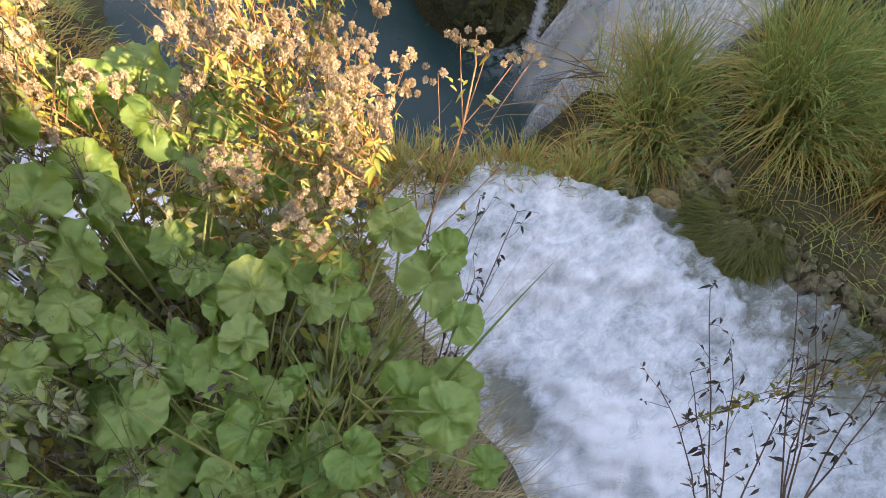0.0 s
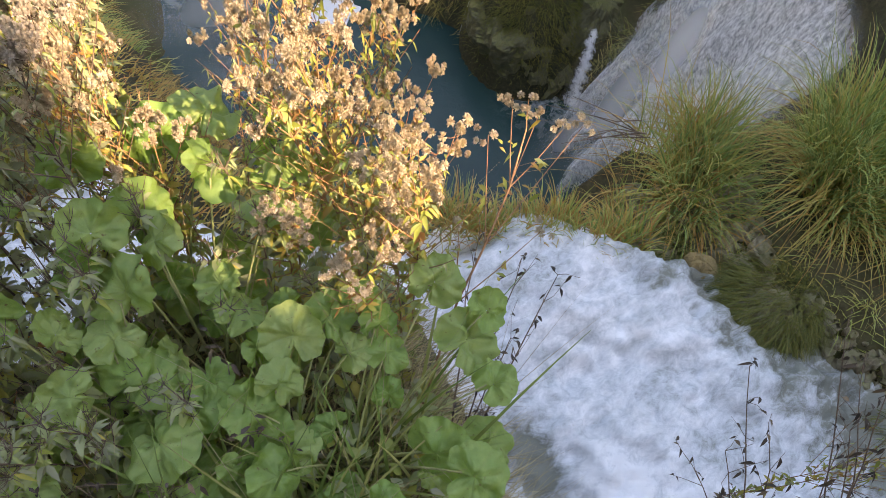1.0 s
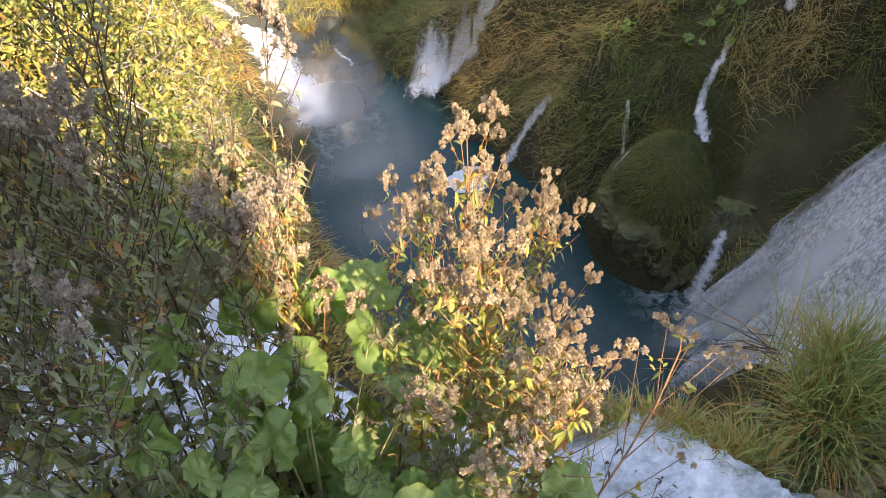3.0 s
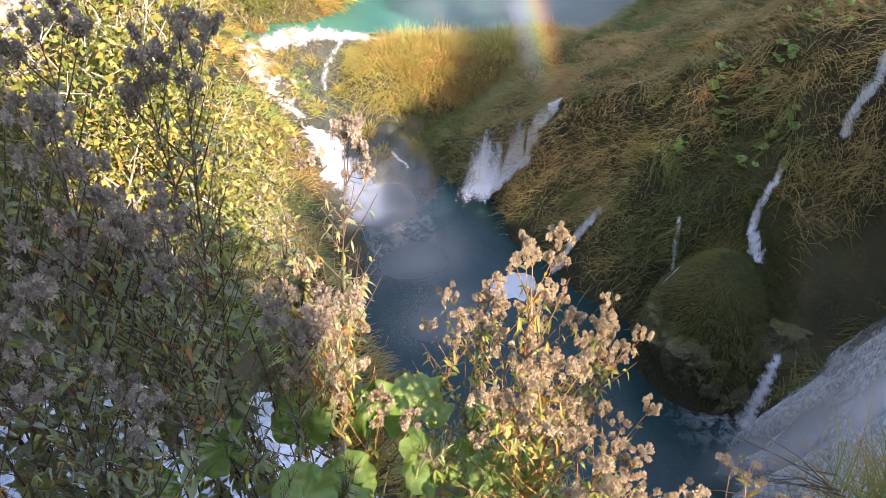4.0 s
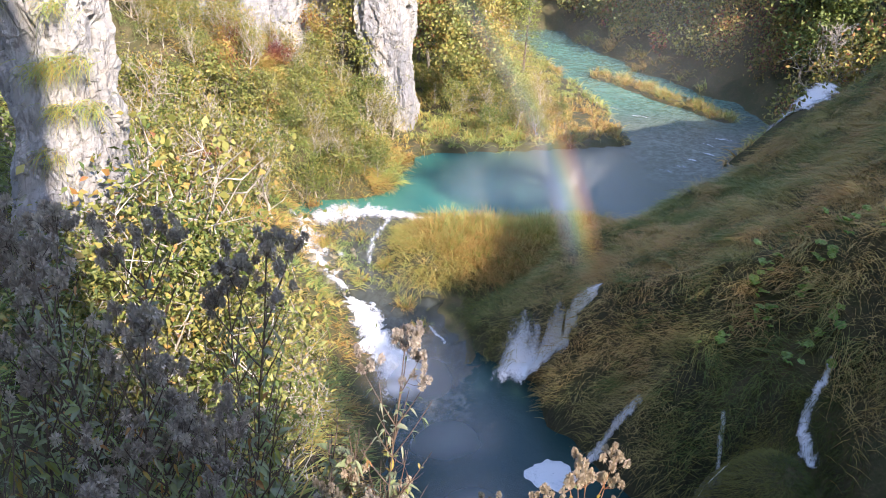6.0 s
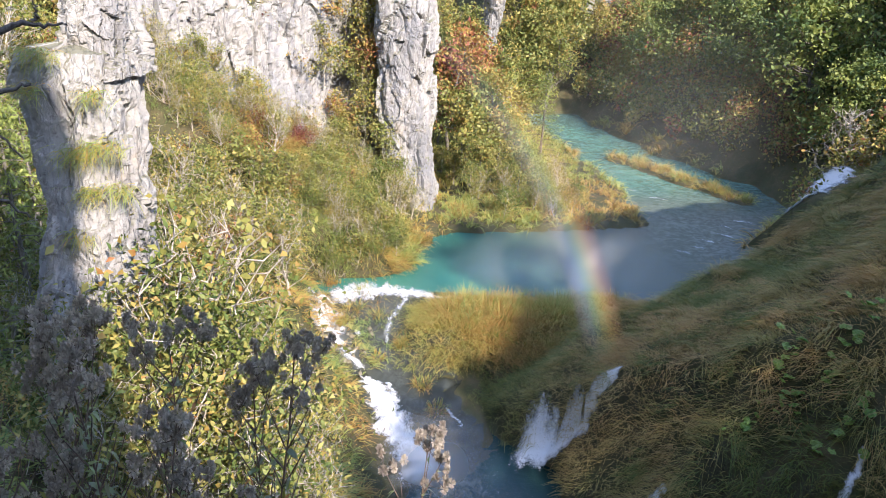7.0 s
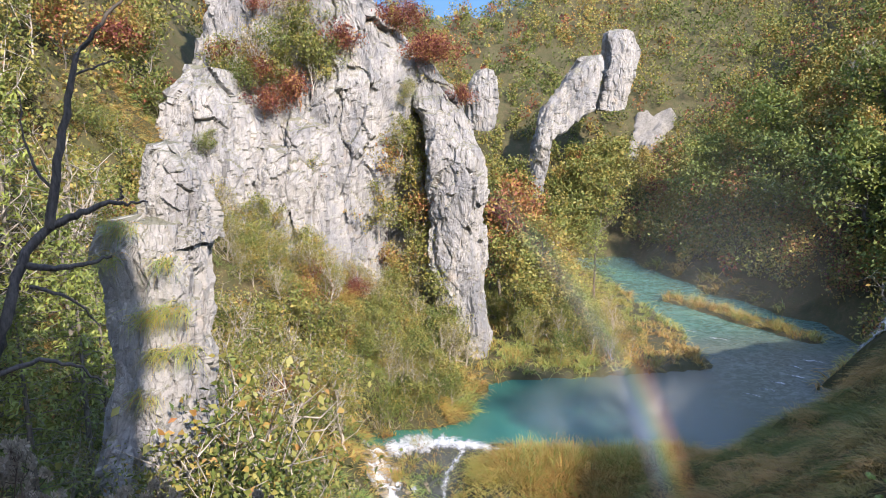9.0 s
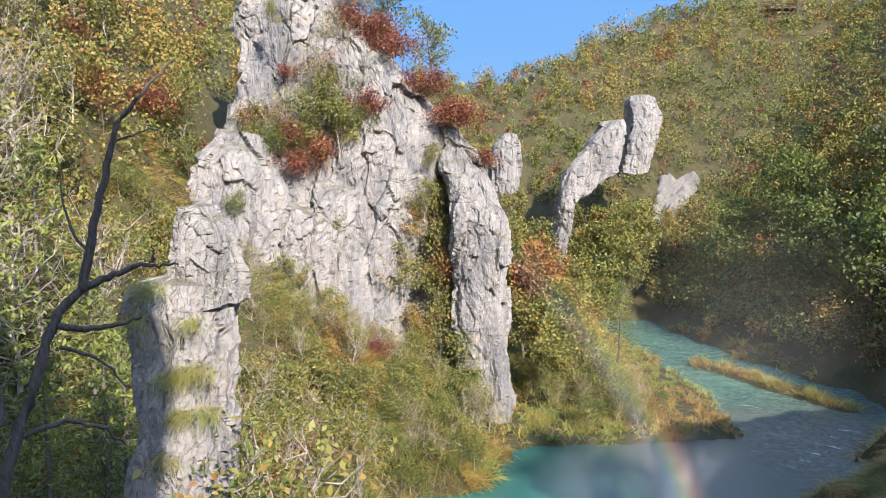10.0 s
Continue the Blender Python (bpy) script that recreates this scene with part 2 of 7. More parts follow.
def ground_material(name):
    """Soil, leaf litter and short dry growth."""
    m = Nodes(name)
    a = m.noise(0.5, 6, 0.65)
    b = m.noise(9.0, 6, 0.75)
    col = m.ramp(a, [(0.3, (0.05, 0.05, 0.022)), (0.5, (0.09, 0.075, 0.038)), (0.7, (0.13, 0.10, 0.055))])
    col = m.mix(m.math("MULTIPLY", m.ramp(b, [(0.4, (0, 0, 0)), (0.65, (1, 1, 1))]), 0.6), col, (0.035, 0.03, 0.015))
    brush = m.ramp(m.noise(0.9, 6, 0.8, None, 0.3), [(0.44, (0, 0, 0)), (0.56, (1, 1, 1))])
    col = m.mix(m.math("MULTIPLY", brush, 0.75), col, (0.05, 0.055, 0.022))
    geo = m.t.nodes.new("ShaderNodeNewGeometry")
    sep = m.t.nodes.new("ShaderNodeSeparateXYZ")
    m.t.links.new(geo.outputs["Normal"], sep.inputs[0])
    steep = m.ramp(m.math("ADD", sep.outputs[2], m.math("MULTIPLY", m.math("SUBTRACT", a, 0.5), 0.3)), [(0.36, (1, 1, 1)), (0.52, (0, 0, 0))])
    rock = m.ramp(b, [(0.3, (0.02, 0.018, 0.012)), (0.55, (0.06, 0.055, 0.03)), (0.7, (0.10, 0.085, 0.05))])
    col = m.mix(steep, col, rock)
    return m.done(m.principled(col, 0.9, m.bump(b, 0.8, 0.06), spec=0.2))


def water_material(name, deep, shallow, foam, ripple=0.12, scale=1.6, gloss=0.09):
    """Pool water: teal body seen through a glossy rippled surface, thin foam lines where it runs."""
    m = Nodes(name)
    body = m.noise(0.11, 4, 0.5, None, 0.4)
    col = m.ramp(body, [(0.35, deep), (0.65, shallow)])
    col = m.mix(m.attr("bed"), col, (0.13, 0.125, 0.105))
    f = m.math("MULTIPLY", m.attr("tint"), m.ramp(m.noise(2.2, 6, 0.75, m.coords((1, 1, 1)), 0.8), [(0.45, (0, 0, 0)), (0.62, (1, 1, 1))]))
    col = m.mix(m.math("MULTIPLY", f, foam), col, (0.75, 0.8, 0.82))
    wave = m.math("ADD", m.noise(scale, 4, 0.6, None, 0.5), m.math("MULTIPLY", m.noise(scale * 6, 3, 0.6), 0.3))
    rough = m.math("MULTIPLY_ADD", f, 0.6, gloss)
    return m.done(m.principled(col, rough, m.bump(wave, ripple, 0.25), spec=0.5, IOR=1.33))


def foam_material(name, stretch, rot, cover=0.5, ragged=False, bright=1.0, fine=0.22, wide=1.0):
    """Falling water: white aerated strands over grey-blue gaps, streaked along the flow."""
    m = Nodes(name)
    co = m.coords(stretch, rot)
    a = m.noise(1.0, 7, 0.72, co, 0.5)
    b = m.noise(4.5, 6, 0.75, co, 0.4)
    c = m.noise(17.0, 4, 0.7, co)
    mixn = m.math("ADD", m.math("ADD", m.math("MULTIPLY", a, 0.4), m.math("MULTIPLY", b, 0.6 - fine)), m.math("MULTIPLY", c, fine))
    mixn = m.math("ADD", mixn, m.math("MULTIPLY", m.math("SUBTRACT", m.attr("tint"), 0.5), 0.5))
    col = m.ramp(mixn, [(cover - 0.12 * wide, (0.17, 0.18, 0.15)), (cover - 0.03 * wide, (0.56 * bright, 0.61 * bright, 0.64 * bright)), (cover + 0.06 * wide, (0.88 * bright, 0.90 * bright, 0.92 * bright))])
    body = m.principled(col, 0.55, m.bump(mixn, 0.5, 0.12), spec=0.35)
    tr = m.t.nodes.new("ShaderNodeBsdfTranslucent")
    m.put(tr.inputs[0], col)
    whole = m.blend(0.25, body, tr.outputs[0])
    if ragged:
        hole = m.t.nodes.new("ShaderNodeBsdfTransparent")
        a2 = m.ramp(m.math("ADD", m.math("MULTIPLY", m.attr("fade"), 0.75), m.math("MULTIPLY", m.math("SUBTRACT", mixn, 0.62), 2.2)), [(0.28, (0, 0, 0)), (0.75, (1, 1, 1))])
        whole = m.blend(a2, hole.outputs[0], whole)
    return m.done(whole)


def mist_material(name, color, density, scale):
    """Spray hanging in the air: mostly clear, thicker where drops gather, gone at its rim."""
    m = Nodes(name)
    n = m.ramp(m.noise(scale, 5, 0.6, None, 0.4), [(0.2, (0.75, 0.75, 0.75)), (0.8, (1, 1, 1))])
    fac = m.math("MULTIPLY", m.math("MULTIPLY", m.attr("fade"), n), density)
    clear = m.t.nodes.new("ShaderNodeBsdfTransparent")
    dif = m.t.nodes.new("ShaderNodeBsdfDiffuse")
    tra = m.t.nodes.new("ShaderNodeBsdfTranslucent")
    m.put(dif.inputs[0], rgb(color))
    m.put(tra.inputs[0], rgb(color))
    return m.done(m.blend(fac, clear.outputs[0], m.blend(0.5, dif.outputs[0], tra.outputs[0])))


LIMESTONE = rock_material("limestone", (0.31, 0.30, 0.283), (0.175, 0.18, 0.19), (0.09, 0.085, 0.075), 0.6)
PILLAR_STONE = rock_material("pillar_limestone", (0.33, 0.322, 0.305), (0.21, 0.21, 0.215), (0.09, 0.085, 0.075), 0.6, 0.0, True)
MOSSY_ROCK = rock_material("mossy_wet_rock", (0.11, 0.105, 0.055), (0.07, 0.068, 0.035), (0.03, 0.028, 0.018), 0.9, 0.5, True)
CASCADE_STONE = rock_material("cascade_stone", (0.24, 0.215, 0.17), (0.15, 0.13, 0.095), (0.07, 0.06, 0.045), 0.5, 0.3)
TUFA = rock_material("wet_tufa", (0.26, 0.22, 0.145), (0.17, 0.145, 0.09), (0.05, 0.045, 0.03), 0.6, 0.6)
GROUND = ground_material("soil_and_litter")
BARK = bark_material("grey_bark", (0.07, 0.06, 0.05), (0.22, 0.20, 0.17))
DARK_BARK = bark_material("dark_bark", (0.03, 0.026, 0.022), (0.11, 0.095, 0.08))
TWIG = bark_material("pale_twigs", (0.22, 0.19, 0.155), (0.50, 0.45, 0.39))
RED_STEM = bark_material("russet_stems", (0.16, 0.07, 0.035), (0.36, 0.20, 0.10))
AUTUMN = leaf_material("autumn_leaves", [(0.0, (0.055, 0.095, 0.022)), (0.3, (0.15, 0.175, 0.045)), (0.5, (0.26, 0.24, 0.07)), (0.68, (0.34, 0.24, 0.065)), (0.82, (0.27, 0.11, 0.045)), (1.0, (0.16, 0.045, 0.045))], 0.35, 0.2)
GREENLEAF = leaf_material("green_leaves", [(0.0, (0.04, 0.08, 0.025)), (0.5, (0.15, 0.20, 0.06)), (1.0, (0.32, 0.33, 0.09))], 0.35, 0.35)
NEEDLE = leaf_material("conifer_needles", [(0.0, (0.05, 0.08, 0.03)), (1.0, (0.26, 0.30, 0.07))], 0.3, 0.25)
WET_GRASS = leaf_material("wet_grass", [(0.0, (0.085, 0.13, 0.035)), (0.35, (0.21, 0.21, 0.065)), (0.65, (0.42, 0.33, 0.13)), (1.0, (0.40, 0.25, 0.105))], 0.32, 0.35)
SEDGE = leaf_material("sedge_blades", [(0.0, (0.15, 0.24, 0.075)), (0.4, (0.32, 0.35, 0.10)), (0.65, (0.40, 0.31, 0.095)), (1.0, (0.38, 0.20, 0.065))], 0.45, 0.3)
MOSS = leaf_material("moss", [(0.0, (0.03, 0.045, 0.01)), (0.5, (0.075, 0.09, 0.015)), (1.0, (0.14, 0.13, 0.03))], 0.4, 0.2)


# ---------------- the lie of the land ----------------
LOW_POOL, HIGH_POOL = -21.0, -18.0
SHORE_Y = np.array([30, 36, 38.5, 41, 43, 46, 48.6, 49.4, 50.5, 59, 79, 95])
SHORE_X = np.array([4.5, 3.5, 2.0, 1.6, 2.6, 3.7, 4.6, 14.0, 21.5, 23.0, 21.5, 19.0])
EAST_Y = np.array([34, 44, 53, 60, 72, 90])
EAST_X = np.array([13.5, 25.0, 36.0, 38.0, 34.0, 29.0])


def lip(x, y):
    """Metres beyond the edge over which the near fall drops."""
    return (x - 2.0) * 0.53 + (y - 3.0) * 0.85 + 0.35 * np.sin(x * 1.3) + 0.2 * np.sin(x * 3.1 + 1)


def terrain(x, y):
    x, y = np.asarray(x, float), np.asarray(y, float)
    p = xyz(x, y, 0)
    n1 = fbm(p * 0.35, 4, 3)
    n2 = fbm(p * 1.6, 3, 7)
    z = np.full(np.broadcast(x, y).shape, -22.3)
    # bed of the near fall and the face under it
    s = lip(x, y)
    fall = np.where(s < 0, -7.3 - 0.10 * np.maximum(s, -14), -7.15 - 5.0 * s + 1.0 * n1 * np.clip(s, 0, 1))
    fall = np.where(x > 4.5, fall - 2.0 * (x - 4.5), fall)
    fall = np.where(x < -5, fall - 0.2 * (-5 - x), fall)
    z = np.maximum(z, fall)
    # sedge bank on its far side
    la = (x - 2.0) * 0.85 - (y - 3.0) * 0.53
    lb = (x - 2.0) * 0.53 + (y - 3.0) * 0.85
    m = la - (2.55 + 1.05 * np.maximum(0, -lb))
    bank = -7.35 + 0.12 * n2 + 0.75 * smooth(0.5, 1.8, m) - 2.5 * np.maximum(0, -m) - 4.0 * np.maximum(0, lb - 1.9)
    z = np.maximum(z, np.where((x < 14) & (lb > -12), bank, -30))
    # slope below the path, left of the fall
    left = -7.7 - 0.62 * (y - 6.0) - 2.6 * np.maximum(0, x + 1.2) + 0.62 * np.maximum(0, -1.0 - x) + 0.7 * n1 + 0.2 * n2
    left = np.where(y < 6.5, np.minimum(left, -7.9 + 0.75 * np.maximum(0, -5.0 - x)), left)
    z = np.maximum(z, left)
    # bank on which the plants by the path stand
    edge = np.maximum((x - (0.42 + 0.06 * np.clip(y, 0, 3))), (y - 1.45 + 0.2 * x) * 0.55)
    bank = -2.95 - 0.10 * np.maximum(y, 0) - 0.25 * np.minimum(y, 0) + 0.05 * n2 - 4.5 * np.maximum(edge + 0.12 * n2, 0)
    z = np.maximum(z, bank)
    # slope under the cliff
    toe = np.interp(y, [8, 24, 33, 37, 40.2, 41.3, 48, 56, 75, 100], [2.4, 1.0, -0.9, -3.2, -2.8, 2.4, 3.8, 5.5, 8, 12])
    up = -18.4 + 0.72 * np.maximum(toe - x, -3) + 0.55 * np.maximum(0, -14 - x) + 0.9 * n1 + 0.25 * n2
    up = np.where(y < 33, up - 0.22 * (33 - y), up)
    z = np.maximum(z, up)
    # grass barrier right of the lower pool
    d = (x - 10.0) * 0.9 + (y - 20.0) * 0.44 + 0.8 * n1 + 1.0 * np.maximum(0, 10.0 - y)
    top = -15.7 + 0.72 * (x - 11.4) - 0.2 * (y - 30.0) + 0.35 * np.maximum(0, x - 20.0) - 0.85 * np.maximum(0, x - 31.0) + 0.5 * n1
    top = top - np.interp(x, [13, 17, 20.5, 22.5, 24.6, 30], [0.4, 1.75, 2.3, 2.9, 3.9, 5.4]) * smooth(21, 29.5, y)
    back = top - 1.3 * np.maximum(0, y - 31.0 - 0.12 * np.maximum(0, x - 14.0))
    z = np.maximum(z, np.minimum(np.minimum(-21.6 + 2.1 * d, back), 60))
    # boulder at the pool's edge and the shelf below the upper pool
    bo = np.hypot((x - 13.3) / 1.0, (y - 15.0) / 1.15) / 2.1
    z = np.maximum(z, -22 + 5.6 * np.sqrt(np.clip(1.15 - bo ** 2, 0, 2)) + 0.5 * n1 + np.where(bo > 1.1, -30, 0))
    shelf = -18.25 - 0.20 * np.clip(38.4 - y, 0, 10.5) - 1.2 * np.maximum(0, 28.0 - y) - 1.5 * np.maximum(0, x - 5.5) - 0.8 * np.maximum(0, y - 38.6) + 0.18 * n2
    z = np.maximum(z, shelf)
    # dam of tufa between the pools
    dam = -17.75 - 1.1 * np.maximum(0, 33.8 - y - 0.06 * (x - 9) ** 2 * 0.3) - 1.1 * np.maximum(0, y - 36.3) - 0.6 * np.maximum(0, 4.0 - x) - 0.3 * np.maximum(0, x - 14)
    z = np.maximum(z, dam + 0.3 * n1)
    # flat shore beyond the upper pool
    west = np.interp(y, SHORE_Y, SHORE_X) + 0.5 * n1
    shore = np.where(y > 42, -17.6 + 0.12 * n2, -30) - 1.2 * np.maximum(0, x - west) - 0.8 * np.maximum(0, 48.8 - y) * (x > 4.5)
    z = np.maximum(z, shore)
    # islet in the stream
    q = np.clip((72.5 - y) / 14.8, 0, 1)
    isl = np.hypot(x - (26.8 + 6.6 * q), np.maximum(0, np.abs(y - 65.1) - 7.4)) - 1.0 - 0.5 * n1
    z = np.maximum(z, -17.7 - 0.9 * np.maximum(0, isl))
    # wooded side of the valley, its head and the ridge
    east = np.interp(y, EAST_Y, EAST_X)
    side = -17.8 + 0.75 * (x - east) + 1.2 * n1
    z = np.maximum(z, np.where(y > 46, side, -30))
    ridge = np.interp(x, [-60, 9, 24, 46, 120], [14, 24, 27, 41, 85])
    head = np.minimum(-18 + 0.62 * (y - 97), ridge + 2.0 * n1 - 0.15 * np.maximum(0, y - 190))
    z = np.maximum(z, head + 1.5 * n1)
    # unseen steep hill beyond the barrier, added to shade the valley's east side
    z = np.maximum(z, np.minimum(-18 + 2.1 * (x - 47.0), 42.0) - 3.0 * np.maximum(0, y - 38.0) - 3.0 * np.maximum(0, -12.0 - y))
    # behind the path the hill goes on up, unseen, raised to shade the near fall
    z = np.maximum(z, np.where((y < -3) & (x < 0.3 + np.clip(0.9 * (-3 - y), 0, 5.5)), -3 + 0.55 * (-3 - y) + 0.6 * n1, np.where(y < -11, np.minimum(-7 + 2.4 * (-11 - y), 7.5 + 0.3 * (-17 - y)), -40)))
    return z


def land_sheet():
    az = np.r_[np.linspace(-58, 58, 260), np.linspace(58, 302, 50)[1:-1]]
    r = np.r_[np.linspace(0.25, 9.5, 66), np.geomspace(9.7, 75, 150), np.geomspace(76, 900, 80)]
    A, Rr = np.meshgrid(np.radians(az), r)
    x, y = np.sin(A) * Rr, np.cos(A) * Rr
    z = terrain(x, y)
    far = smooth(260, 700, Rr)
    z = z * (1 - far) + 20 * far
    v = xyz(x, y, z).reshape(-1, 3)
    ob = new("ground", mesh_of("ground", v, grid_faces(len(r), len(az), True), GROUND, None, True))
    return tagged(ob, "steep valley ground of soil, litter and rock", "ground", kind="structure")


land_sheet()


# ---------------- water ----------------
def sheet(name, x0, x1, y0, y1, z, step, mat, tint, rough=0.02, keep=None, bed=lambda x, y: 0 * x):
    nx, ny = int((x1 - x0) / step) + 1, int((y1 - y0) / step) + 1
    X, Y = np.meshgrid(np.linspace(x0, x1, nx), np.linspace(y0, y1, ny))
    p = xyz(X, Y, 0)
    Zz = z + rough * fbm(p * 1.4, 3, 11)
    v = xyz(X, Y, Zz).reshape(-1, 3)
    f = grid_faces(ny, nx)
    if keep is not None:
        c = v[f].mean(1)
        f = f[keep(c[:, 0], c[:, 1])]
    return new(name, mesh_of(name, v, f, mat, {"tint": tint(X, Y).ravel(), "bed": bed(X, Y).ravel()}, True))


DEEP_WATER = water_material("lower_pool_water", (0.010, 0.030, 0.030), (0.014, 0.042, 0.040), 0.7, 0.12, 1.6, 0.26)
TURQUOISE = water_material("upper_pool_water", (0.02, 0.10, 0.082), (0.045, 0.17, 0.125), 0.8)
tagged(sheet("water_lower_pool", -2, 22, 2, 36, LOW_POOL, 0.4, DEEP_WATER, lambda x, y: 0.1 * np.exp(-(((x - 3.0) / 2.2) ** 2 + ((y - 25.0) / 3.0) ** 2)) + 0.7 * np.exp(-((x - 13.2) ** 2 + (y - 12.6) ** 2) / 1.2)),
       "dark teal pool below the falls with spray on it", "water", kind="structure")
tagged(sheet("water_upper_pool", -4, 46, 34.6, 100, HIGH_POOL, 0.5, TURQUOISE, lambda x, y: 0.16 * smooth(17, 27, x) * smooth(62, 50, y) * smooth(40, 46, y) + 0.12 * smooth(55, 62, y), keep=lambda x, y: (y > 38.5) | (x > 5.0), bed=lambda x, y: 0.85 * smooth(6, 17, x + 0.15 * (y - 45)) * smooth(64, 52, y) + 0.2 * smooth(55, 64, y)),
       "turquoise upper pool and stream in the valley", "water", kind="structure")


def ribbon(name, line, widths, mat, label, cols=14, rows=60, bulge=0.15, rough=0.12, seed=1, tint=0.5, drape=None):
    """Running or falling water along a line of points, ragged at its edges."""
    line, widths = np.asarray(line, float), np.asarray(widths, float)
    s = np.linspace(0, 1, len(line))
    t = np.linspace(0, 1, rows)
    c = np.stack([np.interp(t, s, line[:, k]) for k in range(3)], 1)
    for _ in range(3):
        c[1:-1] = (c[:-2] + 2 * c[1:-1] + c[2:]) / 4
    w = np.interp(t, s, widths)
    d = unit(np.gradient(c, axis=0))
    side = unit(np.cross(d, [0, 0, 1.0]) + 1e-6)
    nrm = unit(np.cross(side, d))
    u = np.linspace(-1, 1, cols)
    jag = (0.12 if widths.max() < 1.6 else 0.34) * fbm(xyz(t * rows * 0.25, seed, 0), 4, seed)
    off = (w * 0.5 * (1 + jag))[:, None] * u[None]
    off = off + 0.08 * w[:, None] * fbm(xyz(t[:, None] * rows * 0.2, u[None] * 0 + seed * 3, 5), 2, seed)
    v = c[:, None] + side[:, None] * off[..., None]
    lift = bulge * (1 - u[None] ** 2) * np.ones((rows, 1)) + rough * fbm(np.stack([off * 3, np.broadcast_to(t[:, None] * rows * 0.22, off.shape), off * 0 + seed], -1), 4, seed)
    v = v + nrm[:, None] * lift[..., None]
    if drape is not None:
        v[..., 2] = np.maximum(v[..., 2], terrain(v[..., 0], v[..., 1]) + drape)
    tn = tint + 0.25 * (1 - np.abs(u))[None] * np.ones((rows, 1)) - 0.15
    fade = (1 - np.abs(u)[None] ** 1.6) * (smooth(0, 0.08, t) * (1 - 0.7 * smooth(0.88, 1, t)))[:, None]
    me = mesh_of(name, v.reshape(-1, 3), grid_faces(rows, cols), mat, {"tint": tn.ravel(), "fade": fade.ravel()}, True)
    return tagged(new(name, me), label, "waterfall", "falls of the valley", "structure")


CHUTE = foam_material("white_water", (1.0, 1.5, 1.2), (0, 0, -32), 0.54, False, 0.82, 0.08, 1.5)
TORRENT = foam_material("torrent", (3.2, 2.0, 1.6), (0, 0, 20), 0.52, True, 0.86)
RAPID = foam_material("rapids", (1.2, 1.2, 0.8), (0, 0, 20), 0.54, True, 0.92)


LEDGE = (1.68, 0.42)


def near_fall():
    """The foaming run of water that goes over the edge."""
    a, b = np.meshgrid(np.linspace(-7.6, 9.5, 290), np.linspace(-7.5, 1.9, 180))
    # a runs along the edge, b across it (negative: upstream)
    x = 2.0 + a * 0.85 + b * 0.53
    y = 3.0 - a * 0.53 + b * 0.85
    s = lip(x, y)
    sp = np.maximum(s, 0)
    base = np.where(s < 0, -7.05 - 0.10 * s, -7.05 - 0.9 * sp ** 1.5 - 1.2 * sp)
    p = np.stack([x * 1.1, y * 1.1, 0 * x], -1)
    churn = 0.20 * fbm(p, 5, 21) + 0.14 * ridged(p * 2.2, 3, 5) + 0.10 * ridged(p * 6, 3, 6) + 0.04 * fbm(p * 11, 2, 8)
    right = 2.55 + 1.05 * np.maximum(0, -b) + 0.3 * fbm(p * 1.5, 3, 9) + 0.35 * fbm(p * 4.5, 3, 19)
    z = base + churn - 0.34 * smooth(right - 0.2, right + 0.8, a)
    v = xyz(x, y, z).reshape(-1, 3)
    tint = 0.60 + 0.26 * fbm(p * 0.45, 3, 2) - 0.75 * np.exp(-((x - LEDGE[0]) ** 2 / 0.07 + (y - LEDGE[1]) ** 2 / 0.22)) - 0.34 * smooth(right - 0.9, right + 0.3, a) - 0.12 * smooth(-2.4, -5.0, b) * smooth(2.0, 5.0, a)
    me = mesh_of("waterfall_near", v, grid_faces(180, 290), CHUTE, {"tint": tint.ravel()}, True)
    return tagged(new("waterfall_near", me), "broad white run of water foaming over a ledge", "waterfall", "falls of the valley", "structure")


near_fall()


def veil_fall():
    """The curtain of water beyond the sedges, breaking into spray as it falls."""
    u, t = np.meshgrid(np.linspace(0, 1, 110), np.linspace(0, 1, 120))
    top = np.array([8.8, 2.6, -7.3]) + u[..., None] * np.array([6.6, 6.2, -1.0])
    out = np.array([-1.7, 2.0, -12.4])
    v = top + np.stack([t * out[0], (1 - (1 - t) ** 2) * 1.0 + t * 1.7, t * out[2]], -1)
    n = fbm(np.stack([u * 9, t * 3.5, 0 * u], -1), 5, 17)
    v = v + np.array([0.5, -0.4, 0.1]) * (0.5 * n * (0.3 + t))[..., None]
    fade = smooth(0.0, 0.05, t) * smooth(-0.03, 0.15, u + 0.10 * n) * (1 - smooth(0.82, 1.0, u + 0.10 * n)) * (1 - smooth(0.55, 1.0, t + 0.2 * n))
    m = Nodes("falling_spray")
    q = m.noise(7.0, 6, 0.8, m.coords((1.0, 1.0, 1.0)), 0.3)
    a = m.math("MULTIPLY", m.attr("fade"), m.ramp(q, [(0.36, (0.45, 0.45, 0.45)), (0.58, (1, 1, 1))]))
    col = m.ramp(q, [(0.36, (0.52, 0.57, 0.63)), (0.6, (0.78, 0.81, 0.84))])
    cl = m.t.nodes.new("ShaderNodeBsdfTransparent")
    di = m.t.nodes.new("ShaderNodeBsdfDiffuse")
    tr = m.t.nodes.new("ShaderNodeBsdfTranslucent")
    m.put(di.inputs[0], col)
    m.put(tr.inputs[0], col)
    mat = m.done(m.blend(a, cl.outputs[0], m.blend(0.4, di.outputs[0], tr.outputs[0])))
    me = mesh_of("waterfall_veil", v.reshape(-1, 3), grid_faces(120, 110), mat, {"fade": fade.ravel()}, True)
    return tagged(new("waterfall_veil", me), "white veil of water falling behind the sedges", "waterfall", "falls of the valley", "structure")


